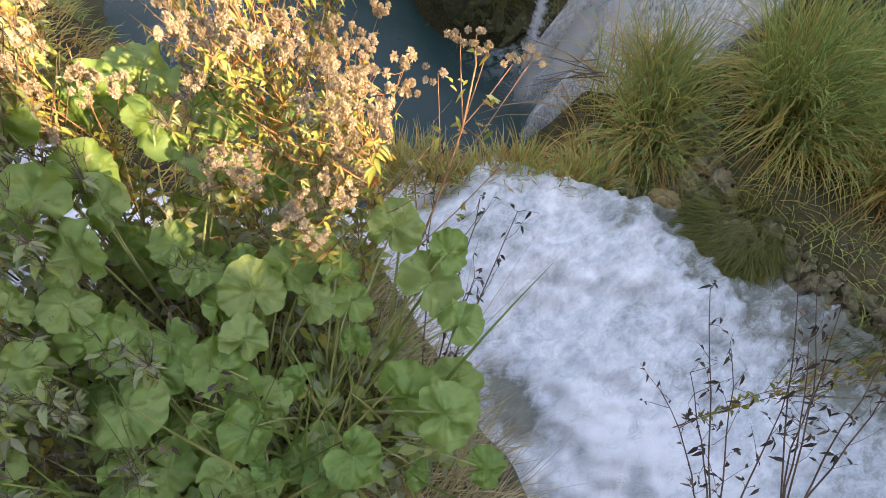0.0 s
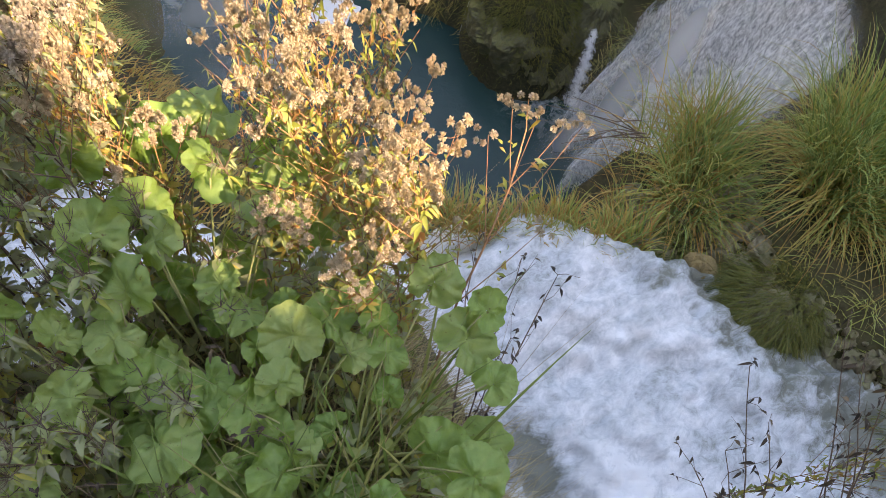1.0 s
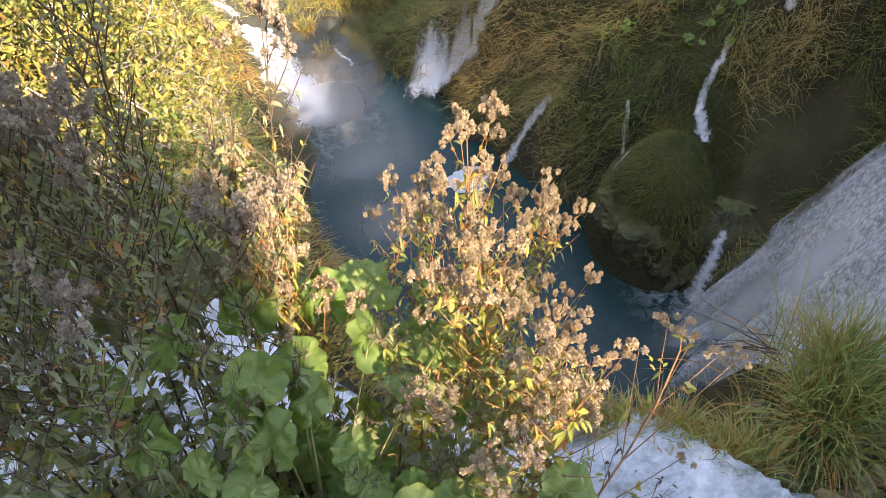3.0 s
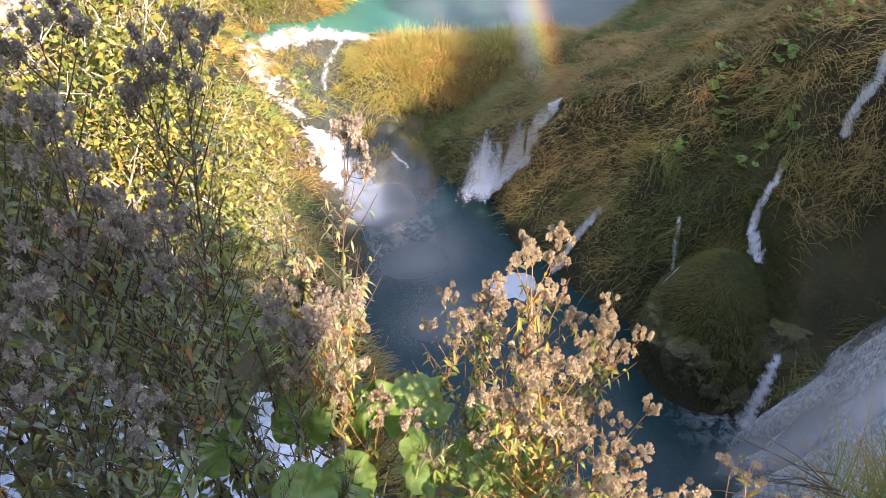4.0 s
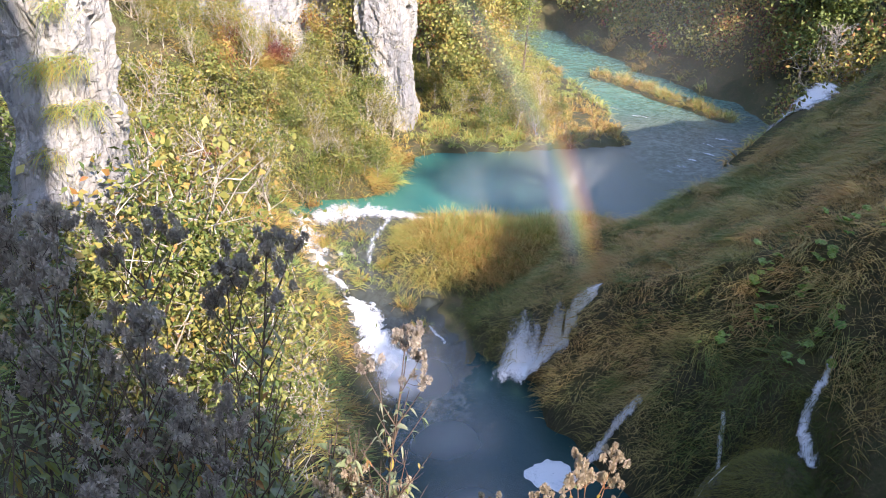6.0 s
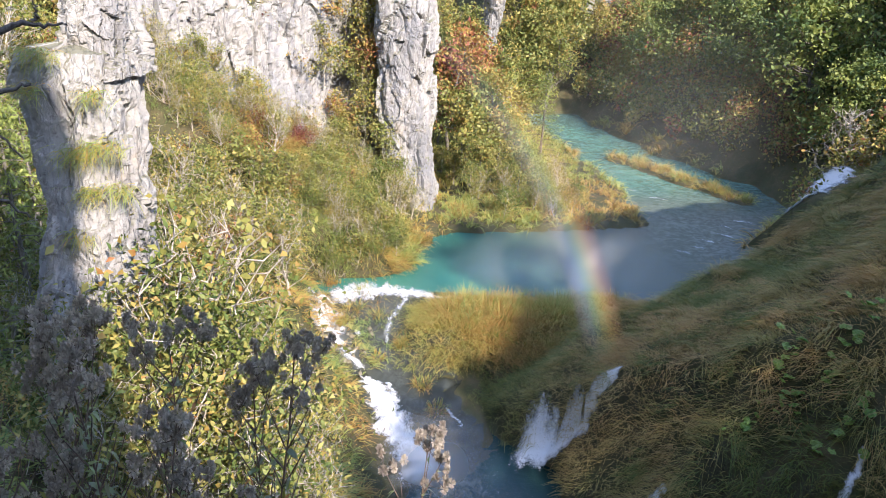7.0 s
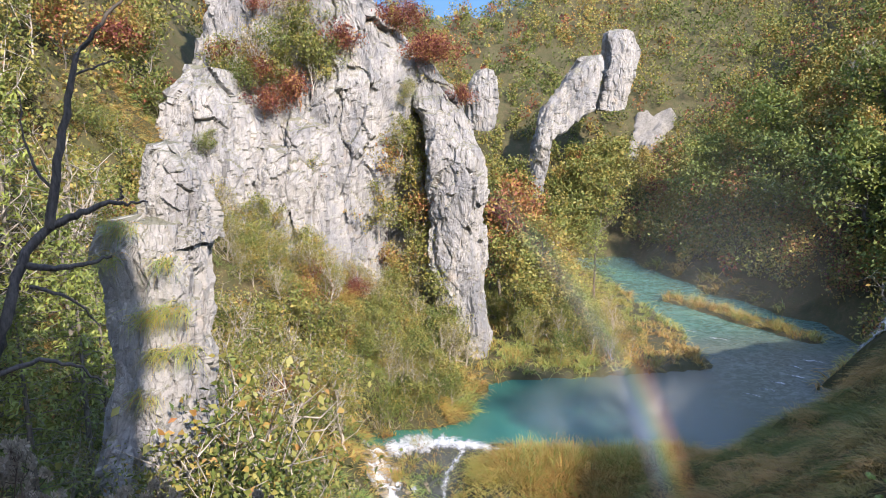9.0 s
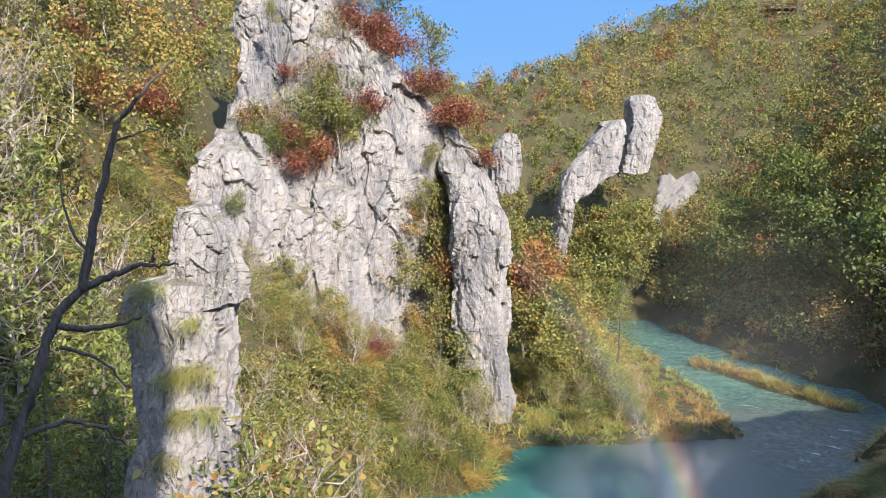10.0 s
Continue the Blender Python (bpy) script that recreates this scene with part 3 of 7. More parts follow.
veil_fall()
ribbon("stream_dark", [(1.4, 38.7, -18.05), (1.2, 36.0, -18.6), (1.0, 33.0, -19.3), (2.2, 30.0, -19.9), (3.8, 27.4, -20.8), (5.0, 26.2, -21.0)], [8.5, 7.0, 6.0, 5.0, 3.6, 3.0], water_material("stream_water", (0.035, 0.04, 0.032), (0.06, 0.062, 0.05), 0.3, 0.35, 2.2), "dark shallow stream between the falls", 40, 80, 0.0, 0.04, 9, 0.05, 0.07)
ribbon("waterfall_sunlit", [(-0.4, 30.8, -19.05), (0.15, 29.9, -19.2), (1.0, 28.2, -19.7), (1.9, 26.6, -20.5), (2.7, 25.0, -21.03)], [1.0, 2.0, 3.0, 3.8, 4.6], TORRENT, "sunlit cascade of white water", 44, 110, 0.14, 0.16, 6, 0.74, 0.12)
ribbon("waterfall_outlet", [(5.4, 37.3, -17.97), (3.6, 37.9, -17.98), (1.5, 38.7, -18.0), (-0.8, 39.0, -18.0), (-3.0, 38.0, -18.05)], [0.7, 1.8, 3.2, 4.6, 4.8], TORRENT, "white water spilling out of the upper pool", 34, 110, 0.1, 0.10, 8, 0.62, 0.1)
ribbon("waterfall_rapids", [(-2.8, 38.2, -18.1), (-2.8, 36.2, -18.4), (-2.4, 33.9, -18.6), (-1.5, 32.3, -18.9), (-0.4, 30.8, -19.1)], [3.4, 3.0, 3.2, 2.6, 1.8], TORRENT, "white rapids running down over pale tufa", 30, 110, 0.1, 0.16, 41, 0.56, 0.1)
ribbon("waterfall_side_run", [(2.2, 38.3, -18.0), (1.5, 36.8, -18.3), (0.8, 35.0, -18.6), (0.7, 33.4, -18.9)], [0.9, 1.3, 1.1, 0.5], TORRENT, "white side run between orange tussocks", 20, 60, 0.08, 0.08, 43, 0.42, 0.1)
for _k, (_x0, _y0, _x1, _y1, _w) in enumerate([(-1.2, 39.0, -1.5, 37.5, 0.6), (-1.1, 35.2, -0.7, 34.0, 0.4), (0.7, 31.2, 1.1, 30.2, 0.4), (4.6, 27.2, 5.6, 25.7, 0.8), (3.6, 29.4, 4.4, 28.0, 0.3)]):
    _ry = [_y0 + (_y1 - _y0) * _s for _s in (0, 0.35, 0.7, 1.0)]
    _rx = [_x0 + (_x1 - _x0) * _s for _s in (0, 0.35, 0.7, 1.0)]
    ribbon("waterfall_step", [(_a, _b, float(terrain(_a, _b)) + 0.1) for _a, _b in zip(_rx, _ry)], [_w * 1.4, _w * 1.8, _w * 2.0, _w * 2.4], RAPID, "low white step of the cascade between stones", 18, 40, 0.10, 0.12, 40 + _k, 0.5, 0.12)
for _nm, _ln, _wd, _sd2 in (
    ("waterfall_barrier", [(11.0, 25.3, -15.1), (9.9, 25.6, -16.7), (9.4, 25.6, -18.6), (8.2, 26.2, -20.3), (6.6, 26.8, -20.98)], [0.5, 1.5, 2.4, 3.2, 4.0], 10),
    ("waterfall_curtain", [(11.3, 20.6, -17.7), (10.6, 20.6, -18.5), (9.9, 20.6, -20.0), (9.3, 20.4, -21.0)], [0.7, 0.75, 0.8, 1.1], 12),
    ("waterfall_thread", [(13.1, 18.4, -16.2), (12.9, 17.5, -17.7), (12.7, 16.7, -19.2), (12.3, 16.4, -20.4), (11.5, 16.7, -21.0)], [0.3, 0.36, 0.45, 0.5, 1.0], 13),
    ("waterfall_gully", [(15.5, 17.1, -13.6), (15.2, 16.6, -14.0), (14.7, 16.4, -14.9), (14.4, 15.6, -16.0), (14.8, 15.1, -16.3)], [0.3, 0.5, 0.5, 0.65, 0.8], 14),
    ("waterfall_spout", [(14.6, 12.6, -17.9), (14.1, 12.1, -19.2), (13.5, 11.7, -21.0)], [0.55, 0.9, 1.4], 15),
    ("waterfall_shelf", [(17.6, 17.0, -10.2), (17.2, 16.6, -10.6), (16.9, 16.6, -11.3), (16.7, 16.3, -12.2)], [0.6, 0.7, 0.6, 0.7], 16),
    ("waterfall_far_bank", [(37.6, 50.4, -12.6), (36.6, 50.0, -13.2), (35.2, 49.5, -14.8), (33.8, 49.1, -16.8), (32.6, 48.8, -18.0)], [2.2, 3.4, 4.2, 4.6, 5.4], 18),
):
    ribbon(_nm, _ln, _wd, TORRENT, "narrow white fall running down the grass barrier", 18, 80, 0.04 if max(_wd) < 1.6 else 0.1, 0.03, _sd2, 0.66 if max(_wd) < 1.6 else 0.78, 0.24)

for _k, (_x, _y, _l, _w) in enumerate([(22.5, 45.4, 2.0, 0.35), (24.2, 46.2, 1.8, 0.4), (25.6, 47.6, 1.6, 0.35), (27.6, 48.8, 1.6, 0.4), (30.8, 52.0, 2.4, 0.6), (28.6, 50.8, 1.4, 0.3), (21.8, 65.6, 2.2, 0.5), (22.8, 62.8, 2.0, 0.4), (25.8, 58.2, 2.4, 0.4), (24.2, 60.6, 1.8, 0.3)]):
    ribbon("waterfall_riffle", [(_x - _l * 0.35, _y + 0.3, HIGH_POOL + 0.02), (_x, _y, HIGH_POOL + 0.04), (_x + _l * 0.3, _y - 0.6, HIGH_POOL + 0.02)], [_w, _w * 3.4, _w * 2], RAPID, "white riffle in the shallow upper stream", 14, 30, 0.06, 0.05, 150 + _k, 0.42)


def foam_raft(x, y):
    """A patch of foam lying on the dark pool."""
    a, r = np.meshgrid(np.linspace(0, 2 * np.pi, 48, endpoint=False), np.linspace(0.02, 1, 8))
    edge = 1 + 0.35 * fbm(np.stack([np.cos(a) * 1.5, np.sin(a) * 1.5, 0 * a], -1), 3, 49)
    v = xyz(x + np.cos(a) * r * edge * 1.0, y + np.sin(a) * r * edge * 0.75, LOW_POOL + 0.09 - 0.07 * r ** 4)
    me = mesh_of("foam", v.reshape(-1, 3), grid_faces(8, 48, True), CHUTE, {"tint": np.full(a.size, 0.8)}, True)
    tagged(new("foam", me), "white raft of foam on the dark pool", "foam", kind="structure")


foam_raft(7.76, 20.0)


# ---------------- rock ----------------
def rock_mesh(name, levels, mat, seg=72, rings=80, rough=0.5, seed=0, grain=2.0, power=3.0):
    """A crag from plan outlines stacked up: levels of (z, x, y, half width, half depth). Upright blocks, cracks and ledges."""
    lv = np.asarray(levels, float)
    t = np.linspace(lv[0, 0], lv[-1, 0], rings)
    cx, cy, hw, hd = (np.interp(t, lv[:, 0], lv[:, k]) for k in range(1, 5))
    u = np.linspace(-1, 1, seg, endpoint=False)
    a = -np.pi / 2 + np.pi * np.sign(u) * np.abs(u) ** 1.5
    ca, sa = np.cos(a), np.sin(a)
    r = (np.abs(ca) ** power + np.abs(sa) ** power) ** (-1 / power)
    X = cx[:, None] + hw[:, None] * (ca * r)[None]
    Y = cy[:, None] + hd[:, None] * (sa * r)[None]
    Z = np.broadcast_to(t[:, None], X.shape)
    p = np.stack([X, Y, Z], -1)
    out = unit(np.stack([np.broadcast_to((ca * r)[None], X.shape), np.broadcast_to((sa * r)[None], X.shape), 0 * X], -1))
    w = p + 0.3 * grain * np.stack([fbm(p / grain * 0.5, 3, seed + 31), fbm(p / grain * 0.5, 3, seed + 41), fbm(p / grain * 0.5, 3, seed + 51)], -1)
    d = rough * grain * 0.8 * fbm(p / grain * 0.35, 3, seed + 5)
    for k, amp, flat in ((0.75, 0.34, 0.26), (2.1, 0.17, 0.42), (5.5, 0.055, 0.75)):
        gap, tag, plane = cells(w / grain * [k, k, k * flat], seed + int(k * 10))
        d = d + amp * grain * (0.8 * (tag - 0.5) + 1.5 * plane) - 0.16 * amp * grain * (1 - smooth(0.0, 0.08, gap))
    d = d + 0.05 * grain * fbm(p / grain * 5, 4, seed + 9)
    v = p + out * d[..., None]
    v[..., 2] += 0.22 * grain * fbm(p / grain * 1.2, 3, seed + 7)
    v = v.reshape(-1, 3)
    f = grid_faces(rings, seg, True)
    top = v[-seg:].mean(0) + [0, 0, 0.25 * hw[-1]]
    v = np.r_[v, [top]]
    b = (rings - 1) * seg
    cap = [[b + i, b + (i + 1) % seg, len(v) - 1] for i in range(seg)]
    me = bpy.data.meshes.new(name)
    me.from_pydata(v.tolist(), [], f.tolist() + cap)
    me.materials.append(mat)
    me.update()
    return me


def crag(name, levels, label, mat=LIMESTONE, seg=72, rings=80, rough=0.5, seed=0, grain=2.0, power=3.0):
    return tagged(new(name, rock_mesh(name, levels, mat, seg, rings, rough, seed, grain, power)), label, "rock", kind="structure")


# the great cliff: three towers, a slab and a foot
crag("cliff_tower_west", [(-12, -14.6, 57, 5.6, 5), (-4, -14.2, 57, 5.8, 5), (3, -13.4, 57.5, 5.2, 4.5), (6, -13.0, 57.5, 4.6, 4.2), (9, -12.8, 58, 4.2, 4), (15, -13.2, 58.5, 3.9, 3.5), (21, -13.0, 59, 3.0, 3)], "tall pale limestone tower with ledges and cracks", seg=210, rings=220, rough=0.6, seed=11, grain=2.6)
crag("cliff_tower_middle", [(-14, -7.2, 57, 4.0, 5), (-4, -6.6, 57, 4.4, 5), (1, -5.8, 57.3, 4.7, 4.6), (4, -5.2, 57.5, 4.9, 4.5), (7, -5.6, 58, 4.2, 4), (10, -7.2, 58, 3.4, 4), (13, -8.8, 58.5, 2.4, 3), (16, -9.8, 59, 1.5, 2)], "pale limestone tower with a smooth grey slab", seg=190, rings=200, rough=0.4, seed=23, grain=2.2)
crag("cliff_tower_east", [(-19, 2.9, 55.5, 2.2, 4), (-10, 2.6, 55.5, 2.2, 4), (-2, 2.5, 55.5, 2.1, 4), (0.5, 2.0, 56, 1.9, 3.5), (3, 0.6, 57, 2.0, 3), (5.5, -0.8, 57.5, 1.5, 2.4)], "slender limestone pillar with dark seams", seg=150, rings=220, rough=0.35, seed=31, grain=1.5)
crag("cliff_ridge", [(-16, -3.4, 61, 7.4, 4.2), (-4, -3.4, 61, 6.8, 4.2), (1, -3.8, 61, 6.2, 4), (4, -4.6, 61.2, 5.8, 4), (8, -6.6, 61.5, 5.0, 3.6), (11.5, -8.2, 62, 3.6, 3), (14.5, -9.8, 62, 2.0, 2)], "dark seamed limestone wall between the towers", seg=200, rings=190, rough=0.5, seed=27, grain=2.0)
crag("cliff_apron", [(-16, -10.4, 54.0, 5.6, 4), (-8, -10.2, 54.2, 5.4, 4), (-3, -10.2, 54.6, 5.2, 3.8), (0.5, -10.4, 55.2, 4.6, 3.4), (2.2, -10.8, 55.8, 3.4, 2.6)], "broad limestone face below the vegetated ledge", seg=170, rings=150, rough=0.35, seed=37, grain=2.2)
crag("cliff_foot", [(-16, -15.0, 49, 4.0, 4), (-8, -15.3, 50, 4.1, 4), (-2, -15.8, 51, 3.8, 3.5), (2.5, -15.4, 52, 2.4, 3), (4.5, -15.4, 52.5, 1.3, 2)], "stepped limestone block at the foot of the cliff", seg=150, rings=160, rough=0.6, seed=45, grain=1.8)
crag("rock_pillar", [(-10, -5.1, 12.0, 0.85, 1.2), (-5, -5.0, 12.0, 0.84, 1.1), (-3, -4.9, 12.05, 0.80, 1.0), (-1.6, -4.9, 12.1, 0.72, 0.9), (-1.0, -4.85, 12.15, 0.62, 0.8)], "white limestone pillar with tufts of grass", PILLAR_STONE, seg=170, rings=190, rough=0.5, seed=52, grain=0.5)
crag("rock_pillar_head", [(-1.4, -4.62, 12.4, 0.62, 0.8), (-0.7, -4.55, 12.4, 0.5, 0.7), (-0.1, -4.6, 12.45, 0.38, 0.6), (0.25, -4.65, 12.5, 0.25, 0.4)], "white limestone block on the pillar", PILLAR_STONE, seg=120, rings=90, rough=0.5, seed=54, grain=0.35)
crag("crag_far_body", [(-12, 17.2, 107, 0.8, 2.5), (-5, 17.8, 107, 1.1, 2.5), (-1.5, 18.6, 107, 1.5, 3), (0.5, 20.2, 107.5, 2.8, 3), (3.0, 22.0, 108, 4.0, 3), (6.0, 23.8, 108.5, 3.2, 3), (9.0, 25.4, 109, 2.1, 3), (10.8, 26.0, 109.5, 1.1, 2)], "far pale limestone crag leaning among trees", seg=110, rings=120, seed=63, grain=1.8)
crag("crag_far_tower", [(3, 29.8, 112, 2.6, 3), (8, 31.2, 112.5, 2.4, 3), (12, 31.4, 113, 2.4, 2.5), (15.0, 31.2, 113, 1.6, 2)], "far rounded limestone tower", seg=90, rings=90, seed=67, grain=1.6)
crag("crag_far_west", [(0, 8.6, 104, 1.8, 3), (4, 9.0, 104, 2.2, 3), (6.0, 9.0, 104.5, 1.9, 3), (8.6, 9.6, 105, 1.0, 2)], "far limestone crag beside the cliff", seg=90, rings=80, seed=71, grain=1.4)
crag("crag_far_east", [(-20, 64, 100, 4.0, 4), (3, 64.5, 102, 4.0, 4), (7, 65, 103, 3.0, 3), (9.5, 65, 104, 1.6, 2)], "shaded limestone crag on the wooded side", seg=80, rings=80, seed=73, grain=2.0)

# unseen rock added behind the path; its shadow edge falls on pillar and herbs
crag("sun_blocker_rock", [(-1.5, 0.55, -8.5, 3.7, 2.6), (5.5, 0.6, -8.5, 3.6, 2.5), (8.5, 0.7, -8.5, 3.5, 2.4), (11, 0.82, -8.5, 3.5, 2.4), (13.2, 0.7, -8.6, 3.2, 2.0)], "unseen rock wall added behind the path to shade pillar and plants", seg=120, rings=110, rough=0.12, seed=97, grain=0.7, power=3.4)
crag("sun_blocker_top", [(9.5, -1.4, -9.4, 3.4, 2.4), (15, -1.5, -9.4, 3.0, 2.2), (19, -1.6, -9.4, 2.2, 1.6)], "unseen upper block added to shade the left hillside", seg=100, rings=80, rough=0.15, seed=98, grain=0.8, power=3.0)
crag("tufa_bank", [(-20.5, -3.6, 32.2, 1.5, 2.2), (-19.0, -3.5, 32.0, 1.5, 2.0), (-17.9, -3.7, 32.2, 1.1, 1.5), (-17.3, -3.9, 32.4, 0.6, 0.9)], "pale rounded tufa bank beside the cascade", seg=90, rings=50, rough=0.5, seed=83, grain=0.6, power=2.3)
crag("rock_outcrop", [(-17.5, -6.4, 36.0, 0.9, 0.9), (-15.6, -6.6, 36.2, 0.8, 0.8), (-14.6, -6.7, 36.4, 0.4, 0.4)], "pale limestone outcrop on the slope", seg=70, rings=50, rough=0.5, seed=86, grain=0.5, power=2.4)
crag("boulder", [(-22, 13.3, 14.9, 1.6, 2.0), (-20.2, 13.3, 14.9, 2.15, 2.45), (-18.6, 13.3, 15.0, 1.95, 2.2), (-17.5, 13.4, 15.1, 1.3, 1.6), (-16.9, 13.5, 15.3, 0.7, 0.8)], "dark wet mossy tufa boulder in the pool", MOSSY_ROCK, seg=120, rings=90, rough=0.6, seed=92, grain=0.8, power=2.2)

crag("spout_rock", [(-22, 15.2, 13.3, 1.3, 1.2), (-19.5, 15.2, 13.3, 1.35, 1.2), (-18.2, 15.1, 13.2, 1.1, 1.0), (-17.5, 15.0, 13.1, 0.6, 0.6)], "black wet tufa overhang where the water spouts", MOSSY_ROCK, seg=90, rings=70, rough=0.6, seed=94, grain=0.6, power=2.4)


def scree():
    X, Y = np.meshgrid(np.linspace(0, 1, 26), np.linspace(0, 1, 60))
    x = 31.2 + Y * 12.0 + (X - 0.5) * (2.4 + 5.0 * Y) * (1 + 0.3 * fbm(xyz(Y * 7, X * 0, 0), 3, 4))
    y = 110 + Y * 19
    z = terrain(x, y) + 1.2 - 3.0 * np.abs(2 * X - 1) ** 6 + 0.5 * fbm(xyz(x, y) * 1.2, 4, 5)
    m = Nodes("pale_scree")
    n = m.noise(3.0, 6, 0.75)
    mat = m.done(m.principled(m.ramp(n, [(0.3, (0.10, 0.095, 0.085)), (0.6, (0.21, 0.20, 0.18))]), 0.95, m.bump(n, 0.7, 0.1)))
    return tagged(new("scree", mesh_of("scree", xyz(x, y, z).reshape(-1, 3), grid_faces(60, 26), mat, None, True)), "pale grey scree running down the hillside", "scree", kind="structure")


scree()


# ---------------- spray and bow ----------------
def mist_puff(name, centre, radii, mat, label, seed, tilt=0.0):
    """A thin curved veil of spray, fading at its rim."""
    n = 26
    U, V = np.meshgrid(np.linspace(-1, 1, n), np.linspace(-1, 1, n))
    r2 = U ** 2 + V ** 2
    x = centre[0] + U * radii[0]
    z = centre[2] + V * radii[2]
    y = centre[1] + radii[1] * (0.3 * r2 + 0.05 * fbm(np.stack([U * 2, V * 2, U * 0 + seed], -1), 2, seed)) + tilt * V
    water = LOW_POOL if centre[1] < 32 else HIGH_POOL
    fade = np.clip(1 - r2, 0, 1) ** 2 * smooth(water, water + 1.8, z)
    me = mesh_of(name, xyz(x, y, z).reshape(-1, 3), grid_faces(n, n), mat, {"fade": fade.ravel()}, True)
    ob = tagged(new(name, me), label, "mist", "spray over the water", "stuff")
    ob.visible_shadow = False
    return ob


SPRAY = mist_material("spray", (0.66, 0.69, 0.72), 0.55, 0.4)
HAZE = mist_material("thin_haze", (0.70, 0.72, 0.76), 0.035, 0.05)


def bow():
    """The rainbow in the spray: 40 to 42.5 degrees round the point opposite the sun."""
    axis = -_to
    e1 = axis.cross(Vector((0, 0, 1))).normalized()
    e2 = e1.cross(axis).normalized()
    ang = np.radians(np.linspace(39.2, 43.0, 25))
    turn = np.radians(np.linspace(BOW_FROM, BOW_TO, 90))
    T, G = np.meshgrid(turn, ang, indexing="ij")
    ax, a1, a2 = (np.array(v[:]) for v in (axis, e1, e2))
    d = np.cos(G)[..., None] * ax + np.sin(G)[..., None] * (np.cos(T)[..., None] * a1 + np.sin(T)[..., None] * a2)
    v = np.array([-0.3, 0.2, 0.4]) + d * 31.0
    s = (turn - turn[0]) / (turn[-1] - turn[0])
    along = smooth(0.0, 0.2, s) * (1 - 0.5 * smooth(0.1, 0.45, s)) * (1 - smooth(0.5, 1.0, s))
    fade = np.broadcast_to(along[:, None], T.shape)
    band = np.broadcast_to(np.linspace(0, 1, 25)[None], T.shape)
    # the bow's light is put in as emission on a clear curved strip
    m = Nodes("rainbow_light")
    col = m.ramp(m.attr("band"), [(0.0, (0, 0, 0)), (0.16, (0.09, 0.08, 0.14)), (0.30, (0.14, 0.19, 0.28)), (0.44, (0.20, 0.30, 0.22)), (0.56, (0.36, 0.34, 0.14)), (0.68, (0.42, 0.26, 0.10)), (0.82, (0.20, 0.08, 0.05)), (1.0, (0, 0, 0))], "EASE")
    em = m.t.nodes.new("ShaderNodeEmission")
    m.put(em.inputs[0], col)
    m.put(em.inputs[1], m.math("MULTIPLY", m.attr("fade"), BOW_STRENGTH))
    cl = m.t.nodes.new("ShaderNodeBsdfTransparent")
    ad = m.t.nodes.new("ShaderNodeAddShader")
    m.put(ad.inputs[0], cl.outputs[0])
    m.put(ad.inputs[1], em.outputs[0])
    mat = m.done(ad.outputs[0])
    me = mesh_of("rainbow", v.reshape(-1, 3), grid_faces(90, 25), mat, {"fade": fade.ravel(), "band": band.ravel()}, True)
    ob = tagged(new("rainbow", me), "rainbow standing in the spray over the pool", "rainbow", kind="structure")
    ob.visible_shadow = False
    return ob


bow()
mist_puff("mist", (2.6, 23.5, -19.0), (3.2, 1.4, 3.4), SPRAY, "white spray above the foot of the cascade", 1)
mist_puff("mist", (3.3, 20.0, -19.2), (3.2, 1.4, 3.2), SPRAY, "white spray drifting over the dark pool", 2)
mist_puff("mist", (3.6, 16.6, -19.0), (2.8, 1.2, 3.0), SPRAY, "white spray drifting over the dark pool", 8)
mist_puff("mist", (11.6, 9.4, -18.6), (1.8, 0.9, 2.6), SPRAY, "white spray at the foot of the veil", 3)
mist_puff("mist", (10.6, 7.6, -14.5), (1.5, 0.8, 3.4), SPRAY, "white spray drifting off the veil", 9)
mist_puff("mist", (10.2, 6.4, -11.0), (1.2, 0.7, 2.6), SPRAY, "white spray drifting off the veil", 10)
mist_puff("mist", (19.0, 44.0, -12.0), (13.0, 3.0, 8.0), HAZE, "thin sunlit haze over the upper pool", 4)
DENSE_HAZE = mist_material("pool_haze", (0.62, 0.66, 0.72), 0.34, 0.10)
mist_puff("mist", (11.5, 37.2, -15.8), (8.0, 1.6, 3.6), DENSE_HAZE, "pale spray drifting over the upper pool", 7)
mist_puff("mist", (27.0, 60.0, -9.0), (15.0, 3.0, 11.0), HAZE, "thin haze in the shaded valley", 5)


def sky_backdrop():
    """Clear blue sky low over the hills, with faint cloud."""
    az, h = np.meshgrid(np.radians(np.linspace(-75, 75, 60)), np.linspace(-120, 620, 30))
    m = Nodes("low_sky")
    geo = m.t.nodes.new("ShaderNodeNewGeometry")
    sep = m.t.nodes.new("ShaderNodeSeparateXYZ")
    m.t.links.new(geo.outputs["Position"], sep.inputs[0])
    col = m.ramp(m.math("DIVIDE", sep.outputs[2], 500.0), [(0.0, (0.072, 0.127, 0.21)), (0.35, (0.042, 0.11, 0.22)), (1.0, (0.025, 0.085, 0.21))])
    cloud = m.ramp(m.noise(0.008, 6, 0.6, m.coords((1, 1, 2.5)), 0.5), [(0.62, (0, 0, 0)), (0.8, (1, 1, 1))])
    col = m.mix(m.math("MULTIPLY", cloud, 0.5), col, (0.25, 0.27, 0.28))
    em = m.t.nodes.new("ShaderNodeEmission")
    m.put(em.inputs[0], col)
    mat = m.done(em.outputs[0])
    ob = new("backdrop", mesh_of("backdrop", xyz(np.sin(az) * 880, np.cos(az) * 880, h).reshape(-1, 3), grid_faces(30, 60), mat, None, True))
    return tagged(ob, "clear blue sky low over the hills", "sky", kind="structure")


sky_backdrop()


